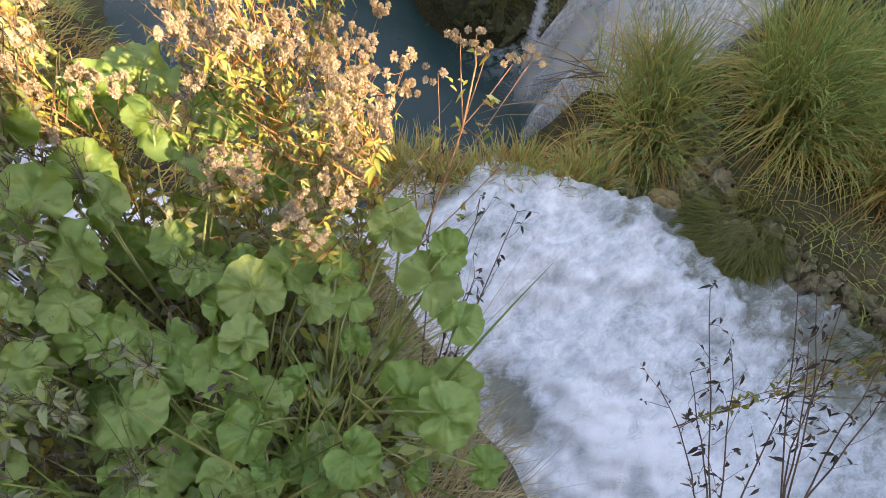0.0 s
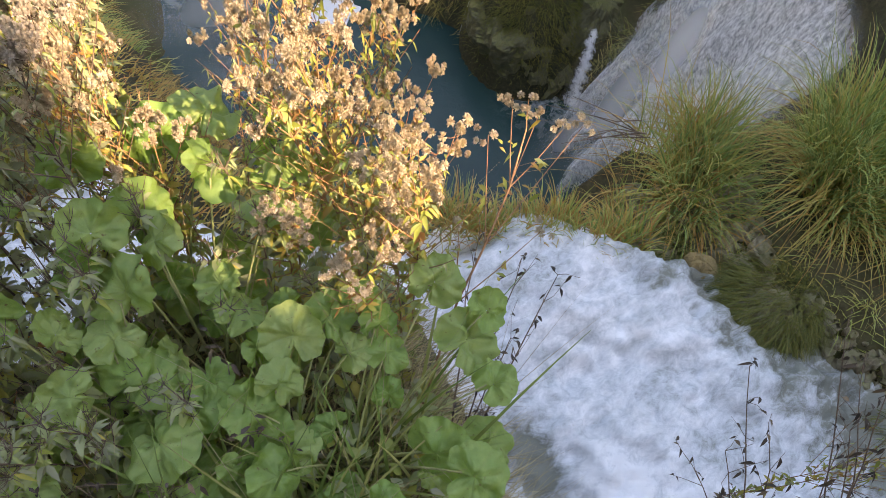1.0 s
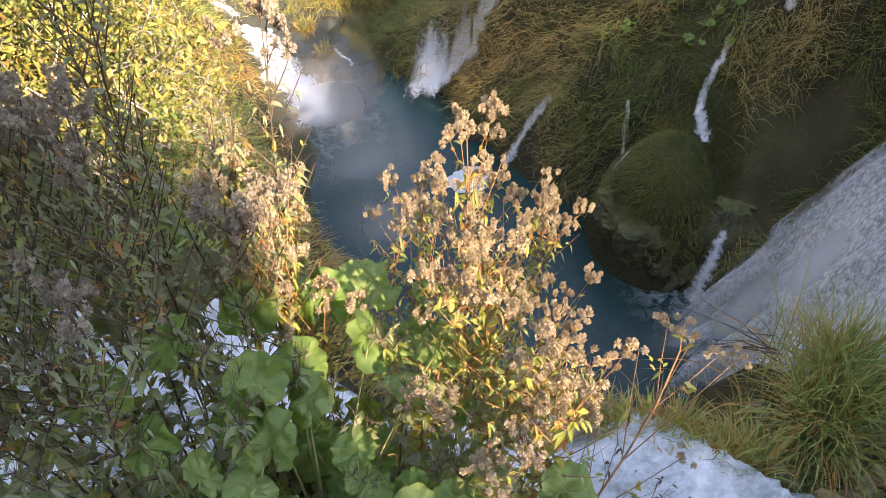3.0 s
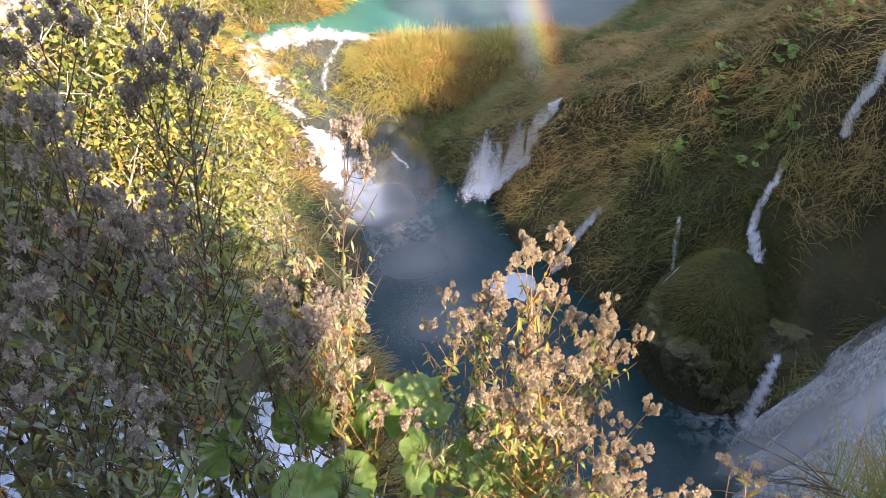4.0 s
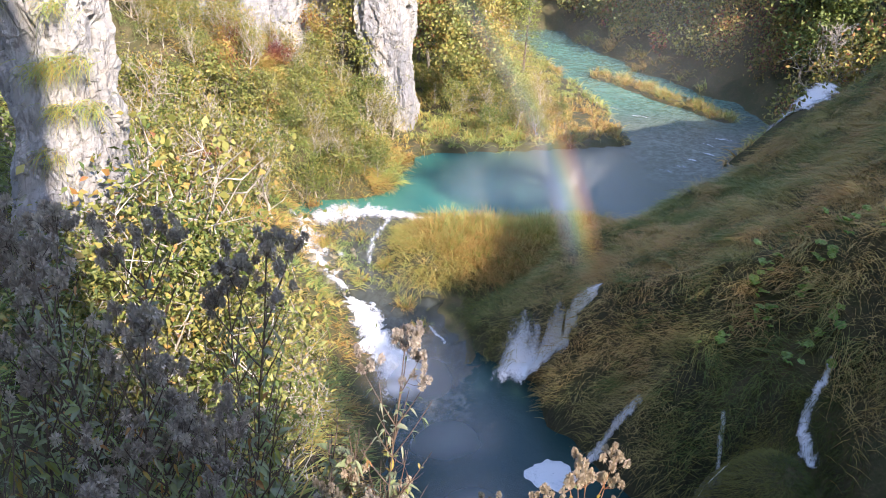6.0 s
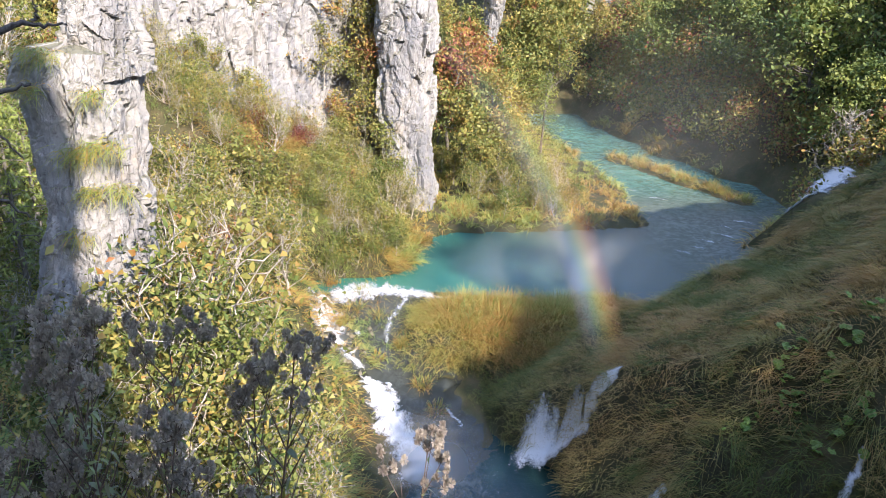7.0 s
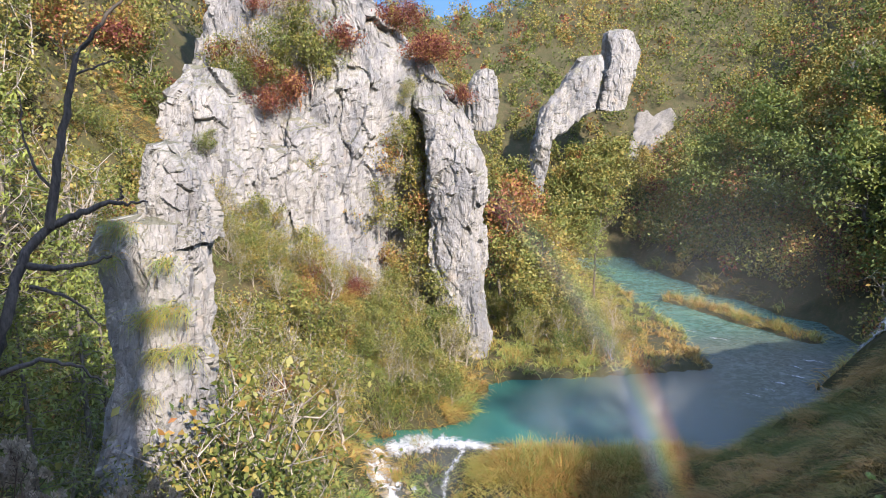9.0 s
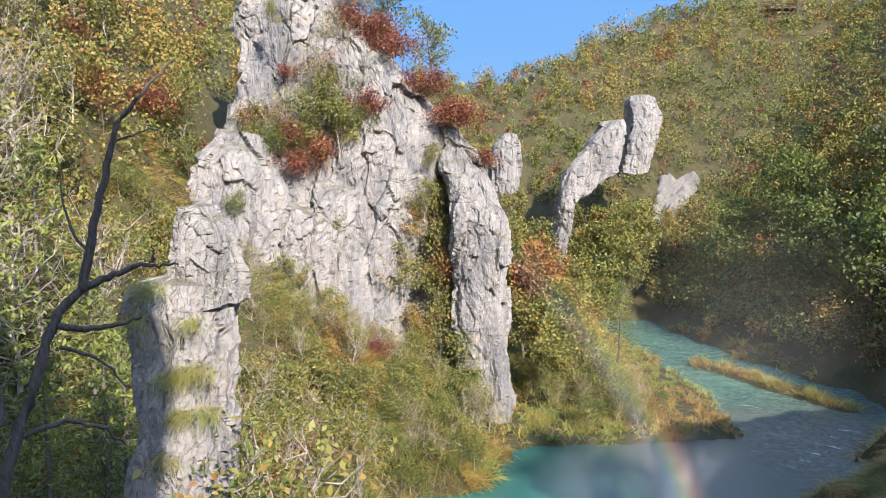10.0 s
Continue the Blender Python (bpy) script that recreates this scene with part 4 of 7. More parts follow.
# ---------------- trees, shrubs and grass ----------------
def part(name, me, parent, label=""):
    ob = new(name, me)
    ob.parent = parent
    return tagged(ob, label)


def thing(name, label, category, group="", at=(0, 0, 0)):
    ob = new(name)
    ob.empty_display_size = 0.2
    ob.matrix_basis = pose(*at)
    return tagged(ob, label, category, group)


def limbs(rng, height, spread, count, start=0.25, lean=0.0, rise=0.5):
    """A trunk line and limb lines with their twigs, growing from the origin."""
    t = np.linspace(0, 1, 9)
    wob = np.cumsum(rng.normal(size=(9, 2)) * 0.03 * height, 0) * 0.6
    trunk = np.c_[wob[:, 0] + lean * t * height, wob[:, 1], t * height]
    lines = []
    for k in range(count):
        h = start + (0.97 - start) * (k + rng.uniform(0, 1)) / count
        o = np.array([np.interp(h, t, trunk[:, j]) for j in range(3)])
        a = rng.uniform(0, 2 * np.pi)
        L = spread * (1.05 - 0.65 * h) * rng.uniform(0.7, 1.2)
        d = unit(np.array([np.cos(a), np.sin(a), rise * rng.uniform(0.4, 1.5)]))
        s = np.linspace(0, 1, 6)[:, None]
        line = o + d * L * s + np.array([0, 0, 1]) * L * 0.18 * s ** 2 + np.r_[[[0, 0, 0]], np.cumsum(rng.normal(size=(5, 3)) * 0.06 * L, 0)]
        lines.append((line, L))
    return trunk, lines


def tree_meshes(name, seed, height, spread, tints, leaf, leaf_mat, bark, n_limb=18, per=90, start=0.3, twigs=3, rise=0.5, clump=0.16, r0=None, slim=0.55):
    """Woody mesh and crown mesh of one tree or shrub."""
    rng = rng_of(seed)
    wood, crown = Soup(), Soup()
    trunk, lines = limbs(rng, height, spread, n_limb, start, rng.uniform(-0.06, 0.06), rise)
    r0 = r0 or height * 0.018
    wood.add(*tube(trunk, r0, r0 * 0.2, 6))
    for line, L in lines:
        wood.add(*tube(line[::1 if height > 5 else 2] if height > 5 else line[[0, 2, 5]], r0 * 0.42, r0 * 0.08, 3))
        spots = [line[-1], line[3] * 0.5 + line[4] * 0.5]
        for _ in range(twigs):
            o = line[rng.randint(2, 6)]
            e = o + unit(rng.normal(size=3) + [0, 0, 0.6]) * L * rng.uniform(0.2, 0.45)
            wood.add(*tube([o, e], r0 * 0.16, r0 * 0.05, 3))
            spots.append(e)
        if per:
            hue = rng.choice(tints) + rng.normal() * 0.05
            for sp in spots:
                n = max(3, int(per / len(spots)))
                c = sp + rng.normal(size=(n, 3)) * np.array([1, 1, 0.75]) * clump * spread
                crown.add(*leaf_quads(c, leaf, rng, 0.3, slim), hue + 0.05 * rng.normal())
    w = wood.mesh(name + "_wood", bark, True)
    return w, crown.mesh(name + "_crown", leaf_mat) if per else None


def plant_tree(name, meshes, label, category, group, x, y, scale=1.0, turn=0.0, sink=0.15, z=None):
    ob = thing(name, label, category, group)
    part("trunk", meshes[0], ob)
    if meshes[1]:
        part("crown", meshes[1], ob)
    z = float(terrain(np.array([x]), np.array([y]))[0]) - sink if z is None else z
    ob.matrix_basis = pose(x, y, z, 0, 0, turn) @ Matrix.Scale(scale, 4)
    return ob


SHRUBS = [
    tree_meshes("shrub_olive", 1, 3.4, 2.0, [0.27, 0.35, 0.44], 0.17, AUTUMN, TWIG, 18, 84, 0.1, 4, 0.9, 0.13, 0.05),
    tree_meshes("shrub_green", 2, 2.8, 2.0, [0.18, 0.26, 0.34], 0.165, AUTUMN, TWIG, 18, 96, 0.1, 4, 0.8, 0.14, 0.045),
    tree_meshes("shrub_yellow", 3, 3.0, 1.8, [0.38, 0.47, 0.55], 0.165, AUTUMN, TWIG, 17, 76, 0.1, 4, 1.0, 0.13, 0.05),
    tree_meshes("shrub_orange", 4, 2.6, 1.7, [0.6, 0.7, 0.8], 0.17, AUTUMN, BARK, 17, 75, 0.1, 3, 0.9, 0.16, 0.03),
    tree_meshes("shrub_red", 5, 1.5, 1.4, [0.94, 1.0, 0.88], 0.13, AUTUMN, RED_STEM, 15, 90, 0.05, 3, 0.6, 0.17, 0.02),
    tree_meshes("shrub_bare", 6, 3.4, 2.2, [0.46], 0.14, AUTUMN, TWIG, 22, 14, 0.05, 7, 1.3, 0.16, 0.095),
    tree_meshes("shrub_slender", 7, 3.4, 2.0, [0.2, 0.28, 0.36, 0.46], 0.10, AUTUMN, TWIG, 26, 150, 0.1, 7, 0.9, 0.12, 0.05, 0.36),
    tree_meshes("shrub_leafy", 8, 3.0, 1.8, [0.16, 0.24, 0.34], 0.115, AUTUMN, TWIG, 24, 150, 0.1, 6, 0.9, 0.11, 0.045, 0.36),
]
SHRUB_LABELS = ["olive-green autumn shrub on the sunlit slope", "dense green shrub on the slope", "yellowing shrub with thin pale stems", "orange autumn shrub on the slope", "low deep-red autumn bush on rock", "leafless grey shrub of fine twigs", "slender shrub with small yellow-green leaves", "leafy olive shrub with pale thin stems"]
SHRUB_NAMES = ["olive_shrub", "green_shrub", "yellow_shrub", "orange_shrub", "red_bush", "bare_shrub", "slender_shrub", "leafy_shrub"]
_first = {}


def shrub(kind, x, y, scale=1.0, turn=0.0, z=None):
    if kind not in _first:
        _first[kind] = plant_tree(SHRUB_NAMES[kind], SHRUBS[kind], SHRUB_LABELS[kind], "shrub", "shrubs of the slope", x, y, scale, turn, 0.15, z)
        return _first[kind]
    zz = float(terrain(np.array([x]), np.array([y]))[0]) - 0.15 if z is None else z
    src = _first[kind]
    ob = copy_thing(src, pose(x, y, zz, 0, 0, turn))
    ob.matrix_basis = pose(x, y, zz, 0, 0, turn) @ Matrix.Scale(scale, 4)
    return ob


def slope_shrubs():
    rng = rng_of(77)
    # sunlit slope between pillar, cliff and pools
    made = 0
    while made < 280:
        y = rng.uniform(9, 54)
        toe = np.interp(y, [8, 22, 26, 33, 37, 42, 43.5, 48, 56], [0.0, -1.6, -3.0, -3.8, -4.8, -4.0, 0.5, 2.8, 4.5])
        x = toe - rng.uniform(0.3, 16) ** 1.0
        if (x + 4.7) ** 2 + (y - 11.5) ** 2 < 3.4 or x < -0.42 * y - 3 or (y < 16 and x < -3.6):
            continue
        far = y / 40
        kind = rng.choice(6, p=[0.21, 0.15, 0.19, 0.12, 0.05, 0.28] if y > 26 else [0.22, 0.2, 0.08, 0.04, 0.0, 0.46])
        kind = {0: 6, 1: 7, 2: 6}.get(int(kind), int(kind)) if y < 20 else kind
        shrub(kind, x, y, (0.42 + 0.62 * far) * rng.uniform(0.6, 1.15) * (0.68 if y > 41 else 1.0), rng.uniform(0, 360))
        made += 1
    # growth round the foot of the pillar
    for k, x, y, top in [(6, -4.4, 10.2, -5.0), (7, -3.7, 10.4, -4.6), (5, -3.9, 9.6, -5.0), (6, -3.2, 9.6, -5.3), (7, -2.7, 9.3, -5.7), (5, -3.0, 10.6, -4.6), (7, -4.9, 9.8, -5.6), (6, -3.4, 11.4, -4.2), (6, -2.4, 10.2, -5.2), (5, -2.4, 9.0, -6.0), (6, -4.2, 9.0, -6.0), (5, -2.8, 11.0, -4.4)]:
        low = float(terrain(np.array([x]), np.array([y]))[0]) - 0.15
        shrub(k, x, y, np.clip((top - low) / (3.4, 2.8, 3.0, 2.6, 1.5, 3.4, 3.4, 3.0)[k], 0.5, 1.3), x * 91, low)
    # thicket on the bank of the upper pool
    for _ in range(24):
        x, y = rng.uniform(-5.5, 1.0), rng.uniform(39.6, 45)
        if x < np.interp(y, [39.6, 41.3, 45], [-3.2, 0.6, 1.6]):
            shrub(rng.choice([0, 0, 1, 2, 3, 5, 5]), x, y, rng.uniform(0.4, 0.75), rng.uniform(0, 360))
    for _ in range(60):
        y = rng.uniform(40.0, 52)
        x = np.interp(y, [40, 41.5, 48, 56], [-3.6, 1.4, 2.9, 4.6]) - rng.uniform(0, 6)
        shrub(rng.choice(6, p=[0.34, 0.2, 0.2, 0.1, 0.03, 0.13]), x, y, rng.uniform(0.45, 0.9), rng.uniform(0, 360))
    # low growth on the flat shore
    for _ in range(30):
        x, y = rng.uniform(5, 17), rng.uniform(51, 66)
        shrub(rng.choice(6, p=[0.4, 0.15, 0.15, 0.05, 0.0, 0.25]), x, y, rng.uniform(0.45, 0.85), rng.uniform(0, 360))
    # hillside left of the cliff
    for _ in range(135):
        y = rng.uniform(16, 60)
        x = -0.42 * y - 3 - rng.uniform(0, 22)
        kind = rng.choice(6, p=[0.14, 0.07, 0.07, 0.07, 0.05, 0.60])
        shrub(kind, x, y, rng.uniform(0.9, 1.7), rng.uniform(0, 360))
    # ledges of the cliff
    for x, y, z, k, s in [(-10.5, 53.0, 2.4, 1, 0.9), (-9.0, 53.0, 2.0, 4, 1.3), (-8.0, 53.0, 3.2, 0, 0.9), (-11.8, 52.8, 3.0, 4, 1.3), (-14.2, 52.6, 4.6, 4, 1.1), (-3.4, 54.5, 9.4, 4, 1.5), (-1.6, 55.0, 7.0, 4, 1.4), (0.9, 54.0, 4.4, 4, 1.5), (2.6, 54.0, 1.6, 4, 1.0), (-5.4, 55.0, 11.5, 4, 1.3), (-7.0, 55.5, 13.6, 3, 1.1), (-3.0, 52.6, -4.0, 3, 1.2), (-3.4, 52.4, -8.0, 2, 1.2), (-1.8, 52.2, -2.0, 0, 0.8), (-9.5, 52.2, -5.5, 3, 1.0), (-8.4, 52.0, -3.6, 2, 0.7), (-14.3, 47.8, -1.6, 1, 0.55), (-12.8, 51.8, 12.0, 0, 0.5), (-9.8, 55.0, 9.5, 5, 0.9), (-12.2, 54.0, 8.4, 4, 0.8), (-1.2, 53.0, 1.5, 0, 0.6), (-20.0, 54, 1.0, 4, 1.6), (-21.5, 53, 5.0, 4, 1.5), (-22.0, 54, 3.0, 1, 1.3)]:
        shrub(k, x, y, s, x * 77, z)
    # thick growth on the ledges and in the cleft
    for px, pz, y, k, s in [(-14.6, 2.8, 52.4, 0, 1.0), (-13.3, 2.0, 52.4, 1, 1.0), (-12.0, 3.3, 52.6, 5, 1.1), (-10.8, 2.4, 52.6, 0, 1.0), (-9.9, 4.5, 53.0, 1, 1.1), (-9.0, 1.6, 52.6, 4, 1.4), (-8.2, 2.9, 52.8, 0, 1.1), (-11.6, 0.8, 52.2, 4, 1.3), (-6.9, 3.7, 53.2, 1, 0.9), (-10.4, 5.9, 53.4, 5, 1.2), (-8.6, 5.0, 53.4, 0, 1.1), (-6.5, 5.0, 53.6, 4, 1.5), (-12.5, 4.2, 52.8, 3, 0.8), (-7.4, 11.8, 56.0, 4, 1.5), (-6.5, 10.4, 56.0, 4, 1.6), (-7.8, 9.2, 55.6, 5, 1.4), (-8.8, 8.2, 55.0, 4, 1.5), (-6.1, 6.9, 54.6, 1, 0.9), (-4.3, 10.4, 57.0, 4, 1.6), (-3.0, 7.2, 56.0, 4, 1.3), (-1.9, 6.8, 56.4, 3, 1.0), (0.4, 4.6, 55.0, 4, 1.4), (1.6, 4.4, 54.6, 4, 1.4), (-22.5, 5.0, 53.0, 4, 1.7), (-21.0, 6.0, 53.6, 3, 1.2), (-19.8, 3.8, 53.0, 0, 1.3), (-18.9, 0.4, 52.0, 1, 1.2), (-21.8, 0.2, 52.0, 4, 1.5), (-23.4, -0.6, 52.0, 5, 1.5),
                            (-0.6, -13.0, 53.4, 2, 1.3), (-0.2, -10.5, 54.0, 0, 1.3), (-0.6, -8.0, 54.4, 3, 1.2), (-0.3, -5.5, 54.8, 2, 1.2), (-0.8, -3.0, 55.2, 0, 1.2), (-0.6, -0.6, 55.6, 5, 1.2), (-1.0, 1.6, 56.0, 1, 0.9), (1.0, -14.5, 52.2, 0, 1.1), (-2.2, -11.5, 52.4, 3, 1.0)]:
        shrub(k, px, y, s, px * 77, pz)


slope_shrubs()

# trees of the valley
OAK = tree_meshes("tree_broad", 21, 9.0, 4.6, [0.25, 0.35, 0.45], 0.40, AUTUMN, BARK, 24, 130, 0.22, 4, 0.45, 0.13)
GREEN_TREE = tree_meshes("tree_green", 22, 9.5, 4.4, [0.2, 0.4, 0.6], 0.40, GREENLEAF, DARK_BARK, 26, 140, 0.18, 4, 0.3, 0.13)
YELLOW_TREE = tree_meshes("tree_yellow", 23, 8.0, 3.8, [0.45, 0.55, 0.64], 0.30, AUTUMN, BARK, 22, 120, 0.22, 4, 0.55, 0.13)
RED_TREE = tree_meshes("tree_orange", 24, 7.5, 3.2, [0.7, 0.78, 0.84], 0.28, AUTUMN, BARK, 22, 110, 0.15, 4, 0.6, 0.14)
BARE_TREE = tree_meshes("tree_bare", 25, 7.0, 3.4, [0.5], 0.2, AUTUMN, TWIG, 34, 0, 0.15, 10, 0.8)


def conifer_meshes(seed, height):
    rng = rng_of(seed)
    wood, crown = Soup(), Soup()
    wood.add(*tube([(0, 0, 0), (0.05, 0, height * 0.5), (0, 0, height)], 0.16, 0.02, 6))
    for k in range(70):
        h = 0.08 + 0.9 * k / 70
        a = k * 2.4
        L = height * 0.30 * (1 - h) ** 0.8 * rng.uniform(0.75, 1.15) + 0.15
        s = np.linspace(0, 1, 5)[:, None]
        line = np.array([0, 0, h * height]) + np.array([np.cos(a), np.sin(a), 0.15]) * L * s - np.array([0, 0, 0.3]) * L * s ** 2
        wood.add(*tube(line, 0.03, 0.008, 3))
        n = int(26 + 60 * L / height)
        c = np.array([0, 0, h * height]) + np.array([np.cos(a), np.sin(a), -0.02]) * L * rng.uniform(0.2, 1.05, (n, 1)) + rng.normal(size=(n, 3)) * [0.16, 0.16, 0.1]
        crown.add(*leaf_quads(c, 0.26, rng, 0.5, 0.3), rng.uniform(0.3, 0.9))
    return wood.mesh("conifer_wood", BARK, True), crown.mesh("conifer_crown", NEEDLE)


CONIFER = conifer_meshes(31, 9.5)

for _m, _nm, _lb, _spots in (
    (CONIFER, "larch_tree", "yellow-green feathery conifer on the stream bank", [(17.6, 70.0, 1.0, 0), (13.0, 80.0, 0.8, 40)]),
    (CONIFER, "spruce_tree", "dark conifer in the shade beside the pillar", [(-8.2, 13.5, 0.62, 0), (-9.8, 12.0, 0.7, 100), (-7.4, 16.5, 0.6, 200), (-11.5, 15.5, 0.8, 60), (-9.5, 18.5, 0.8, 140), (-10.4, 21.5, 0.9, 20), (-12.6, 24.0, 1.0, 75), (-13.5, 20.0, 1.0, 190), (-15.5, 26.0, 1.1, 250)]),
    (GREEN_TREE, "green_tree", "dark green broadleaf tree at the shaded bank", [(44.0, 66.0, 1.25, 0), (40.5, 78.0, 1.1, 80), (48.0, 62.0, 1.2, 150), (37.0, 92.0, 1.0, 220), (52.0, 76.0, 1.3, 300), (45.0, 88.0, 1.1, 20), (41.0, 57.0, 0.9, 200)]),
    (YELLOW_TREE, "yellow_tree", "yellow autumn tree on the wooded side", [(47.0, 74.0, 1.2, 0), (53.0, 70.0, 1.2, 60), (40.0, 96.0, 1.0, 110), (58.0, 84.0, 1.3, 200), (34.0, 108.0, 0.9, 20), (11.5, 63.0, 0.75, 90), (39.6, 51.2, 0.3, 140)]),
    (OAK, "broadleaf_tree", "olive broadleaf tree in autumn leaf", [(8.5, 62.0, 0.85, 0), (12.0, 70.0, 0.9, 70), (15.0, 86.0, 1.0, 140), (7.5, 75.0, 1.0, 210), (20.0, 92.0, 0.9, 280), (23.5, 102.0, 1.1, 95), (26.4, 104.0, 1.1, 165), (13.5, 103.0, 1.1, 310), (25.0, 98.0, 1.1, 130), (24.6, 103.5, 1.0, 20), (27.6, 106.0, 1.1, 60), (30.0, 108.0, 1.0, 200), (20.4, 104.0, 0.7, 100), (10.2, 101.0, 0.8, 240), (9.5, 58.0, 0.5, 30), (12.5, 56.5, 0.45, 75)]),
    (RED_TREE, "orange_tree", "orange-red autumn tree beside the cliff", [(8.2, 72.0, 1.5, 0), (10.5, 80.0, 1.5, 90)]),
    (BARE_TREE, "bare_tree", "leafless pale grey tree", [(38.6, 53.0, 1.0, 0), (58.0, 92.0, 1.0, 100), (-20.0, 30.0, 1.0, 60), (-16.0, 25.0, 0.9, 200), (-19.0, 24.0, 0.8, 300), (-24.0, 34.0, 1.0, 10), (14.0, 75.0, 0.9, 45)]),
):
    _one = None
    for _x, _y, _s, _r in _spots:
        if _one is None:
            _one = plant_tree(_nm, _m, _lb, "tree", "trees of the valley", _x, _y, _s, _r)
        else:
            _c = copy_thing(_one, pose(_x, _y, 0))
            _c.matrix_basis = pose(_x, _y, float(terrain(np.array([_x]), np.array([_y]))[0]) - 0.2, 0, 0, _r) @ Matrix.Scale(_s, 4)


def far_woods():
    """Wood on the far hillsides, one mass of clumped foliage with bare twigs between."""
    rng = rng_of(91)
    s = Soup()
    n = 7600
    x = np.r_[rng.uniform(-60, 150, n - 2950), rng.uniform(20, 72, 1500), rng.uniform(-60, -12, 1300), rng.uniform(6, 36, 150)]
    y = np.r_[rng.uniform(62, 215, n - 2950), rng.uniform(48, 118, 1500), rng.uniform(30, 75, 1300), rng.uniform(84, 106, 150)]
    ok = ((x > -0.25 * y - 30) | (y < 75)) & (x < 0.78 * y + 6)
    z = terrain(x, y)
    ok &= (z > -16.5) & ~((np.abs(x - (31.2 + (y - 110) / 19 * 12.0)) < 2.4 + 3.0 * (y - 110) / 19) & (y > 101) & (y < 131)) & ~((np.abs(x - 0.2836 * y) < 1.9) & (y > 80) & (y < 112))
    ok &= ~((x > -18.5) & (x < 6) & (y < 75)) & ((y > 75) | (x > 20) | (x < -0.28 * y - 5.5))
    pos = np.c_[x, y, z][ok]
    patch = vnoise(pos * [0.05, 0.05, 0], 8)
    for p, g in zip(pos, patch):
        h = rng.uniform(2.2, 5.0) * (1.15 if p[0] > 35 else 0.85)
        hue = np.clip(0.37 + 0.34 * (g - 0.5) + 0.13 * rng.normal(), 0.10, 0.66)
        hue += 0.12 if p[0] < -12 and p[1] < 75 else 0.0
        if rng.uniform() < 0.12:
            hue = rng.uniform(0.7, 0.95)
        m = (40 if p[0] < -12 and p[1] < 75 else 95) if p[1] < 120 else 52
        u = unit(rng.normal(size=(m, 3)))
        r = rng.uniform(0.35, 1.0, (m, 1)) ** 0.5
        bumps = 1 + 0.35 * fbm(u * 2.2 + p, 2, 4)[:, None]
        c = p + [0, 0, h * 0.5] + u * r * bumps * [h * 0.42, h * 0.42, h * 0.52]
        s.add(*leaf_quads(c, 0.22 + 0.0020 * p[1], rng, 0.25, 0.6), hue + 0.06 * rng.normal())
    return tagged(new("far_woods", s.mesh("far_woods", AUTUMN)), "autumn woods covering the far hillsides", "woods", kind="stuff")


far_woods()


# ---------------- grass ----------------
def slope_dir(p):
    e = 0.4
    gx = (terrain(p[:, 0] + e, p[:, 1]) - terrain(p[:, 0] - e, p[:, 1])) / (2 * e)
    gy = (terrain(p[:, 0], p[:, 1] + e) - terrain(p[:, 0], p[:, 1] - e)) / (2 * e)
    g = np.c_[-gx, -gy]
    m = np.linalg.norm(g, axis=1, keepdims=True)
    return g / (m + 1e-6), m[:, 0]


def meadow(name, label, count, box, keep, length, width, tint, seed, lean=0.6, tuft=0.35, per=14, mat=SEDGE, wild=0.0):
    """Long grass growing in tufts over the land, combed downhill."""
    rng = rng_of(seed)
    c = np.c_[rng.uniform(box[0], box[1], count), rng.uniform(box[2], box[3], count)]
    z = terrain(c[:, 0], c[:, 1])
    ok = keep(c[:, 0], c[:, 1], z)
    c = np.c_[c, z][ok]
    hue = tint(c)
    base = np.repeat(c, per, 0)
    base[:, :2] += rng.normal(size=(len(base), 2)) * tuft * 0.5
    base[:, 2] = terrain(base[:, 0], base[:, 1]) - 0.03
    down, steep = slope_dir(base)
    steep = np.minimum(steep, 1.2)[:, None]
    own = np.repeat(rng.normal(size=(len(c), 2)) * wild, per, 0)
    h = np.c_[down * lean * steep + own + rng.normal(size=(len(base), 2)) * 0.28, np.ones(len(base))]
    h[:, 2] = np.maximum(0.25, 1 - 0.45 * steep[:, 0])
    L = length * rng.uniform(0.55, 1.25, len(base)) * np.repeat(rng.uniform(0.7, 1.25, len(c)), per)
    v, f, k = blades(base, unit(h), L, width, rng, 0.75, 1.0, 2)
    t = np.repeat(np.repeat(hue, per) + 0.08 * rng.normal(size=len(base)), k)
    me = mesh_of(name, v, f, mat, {"tint": t})
    return tagged(new(name, me), label, "grass", kind="stuff")


def patchy(lo, hi, scale, seed):
    return lambda c: lo + (hi - lo) * smooth(0.25, 0.75, vnoise(np.c_[c[:, :2] * scale, np.zeros(len(c))], seed))


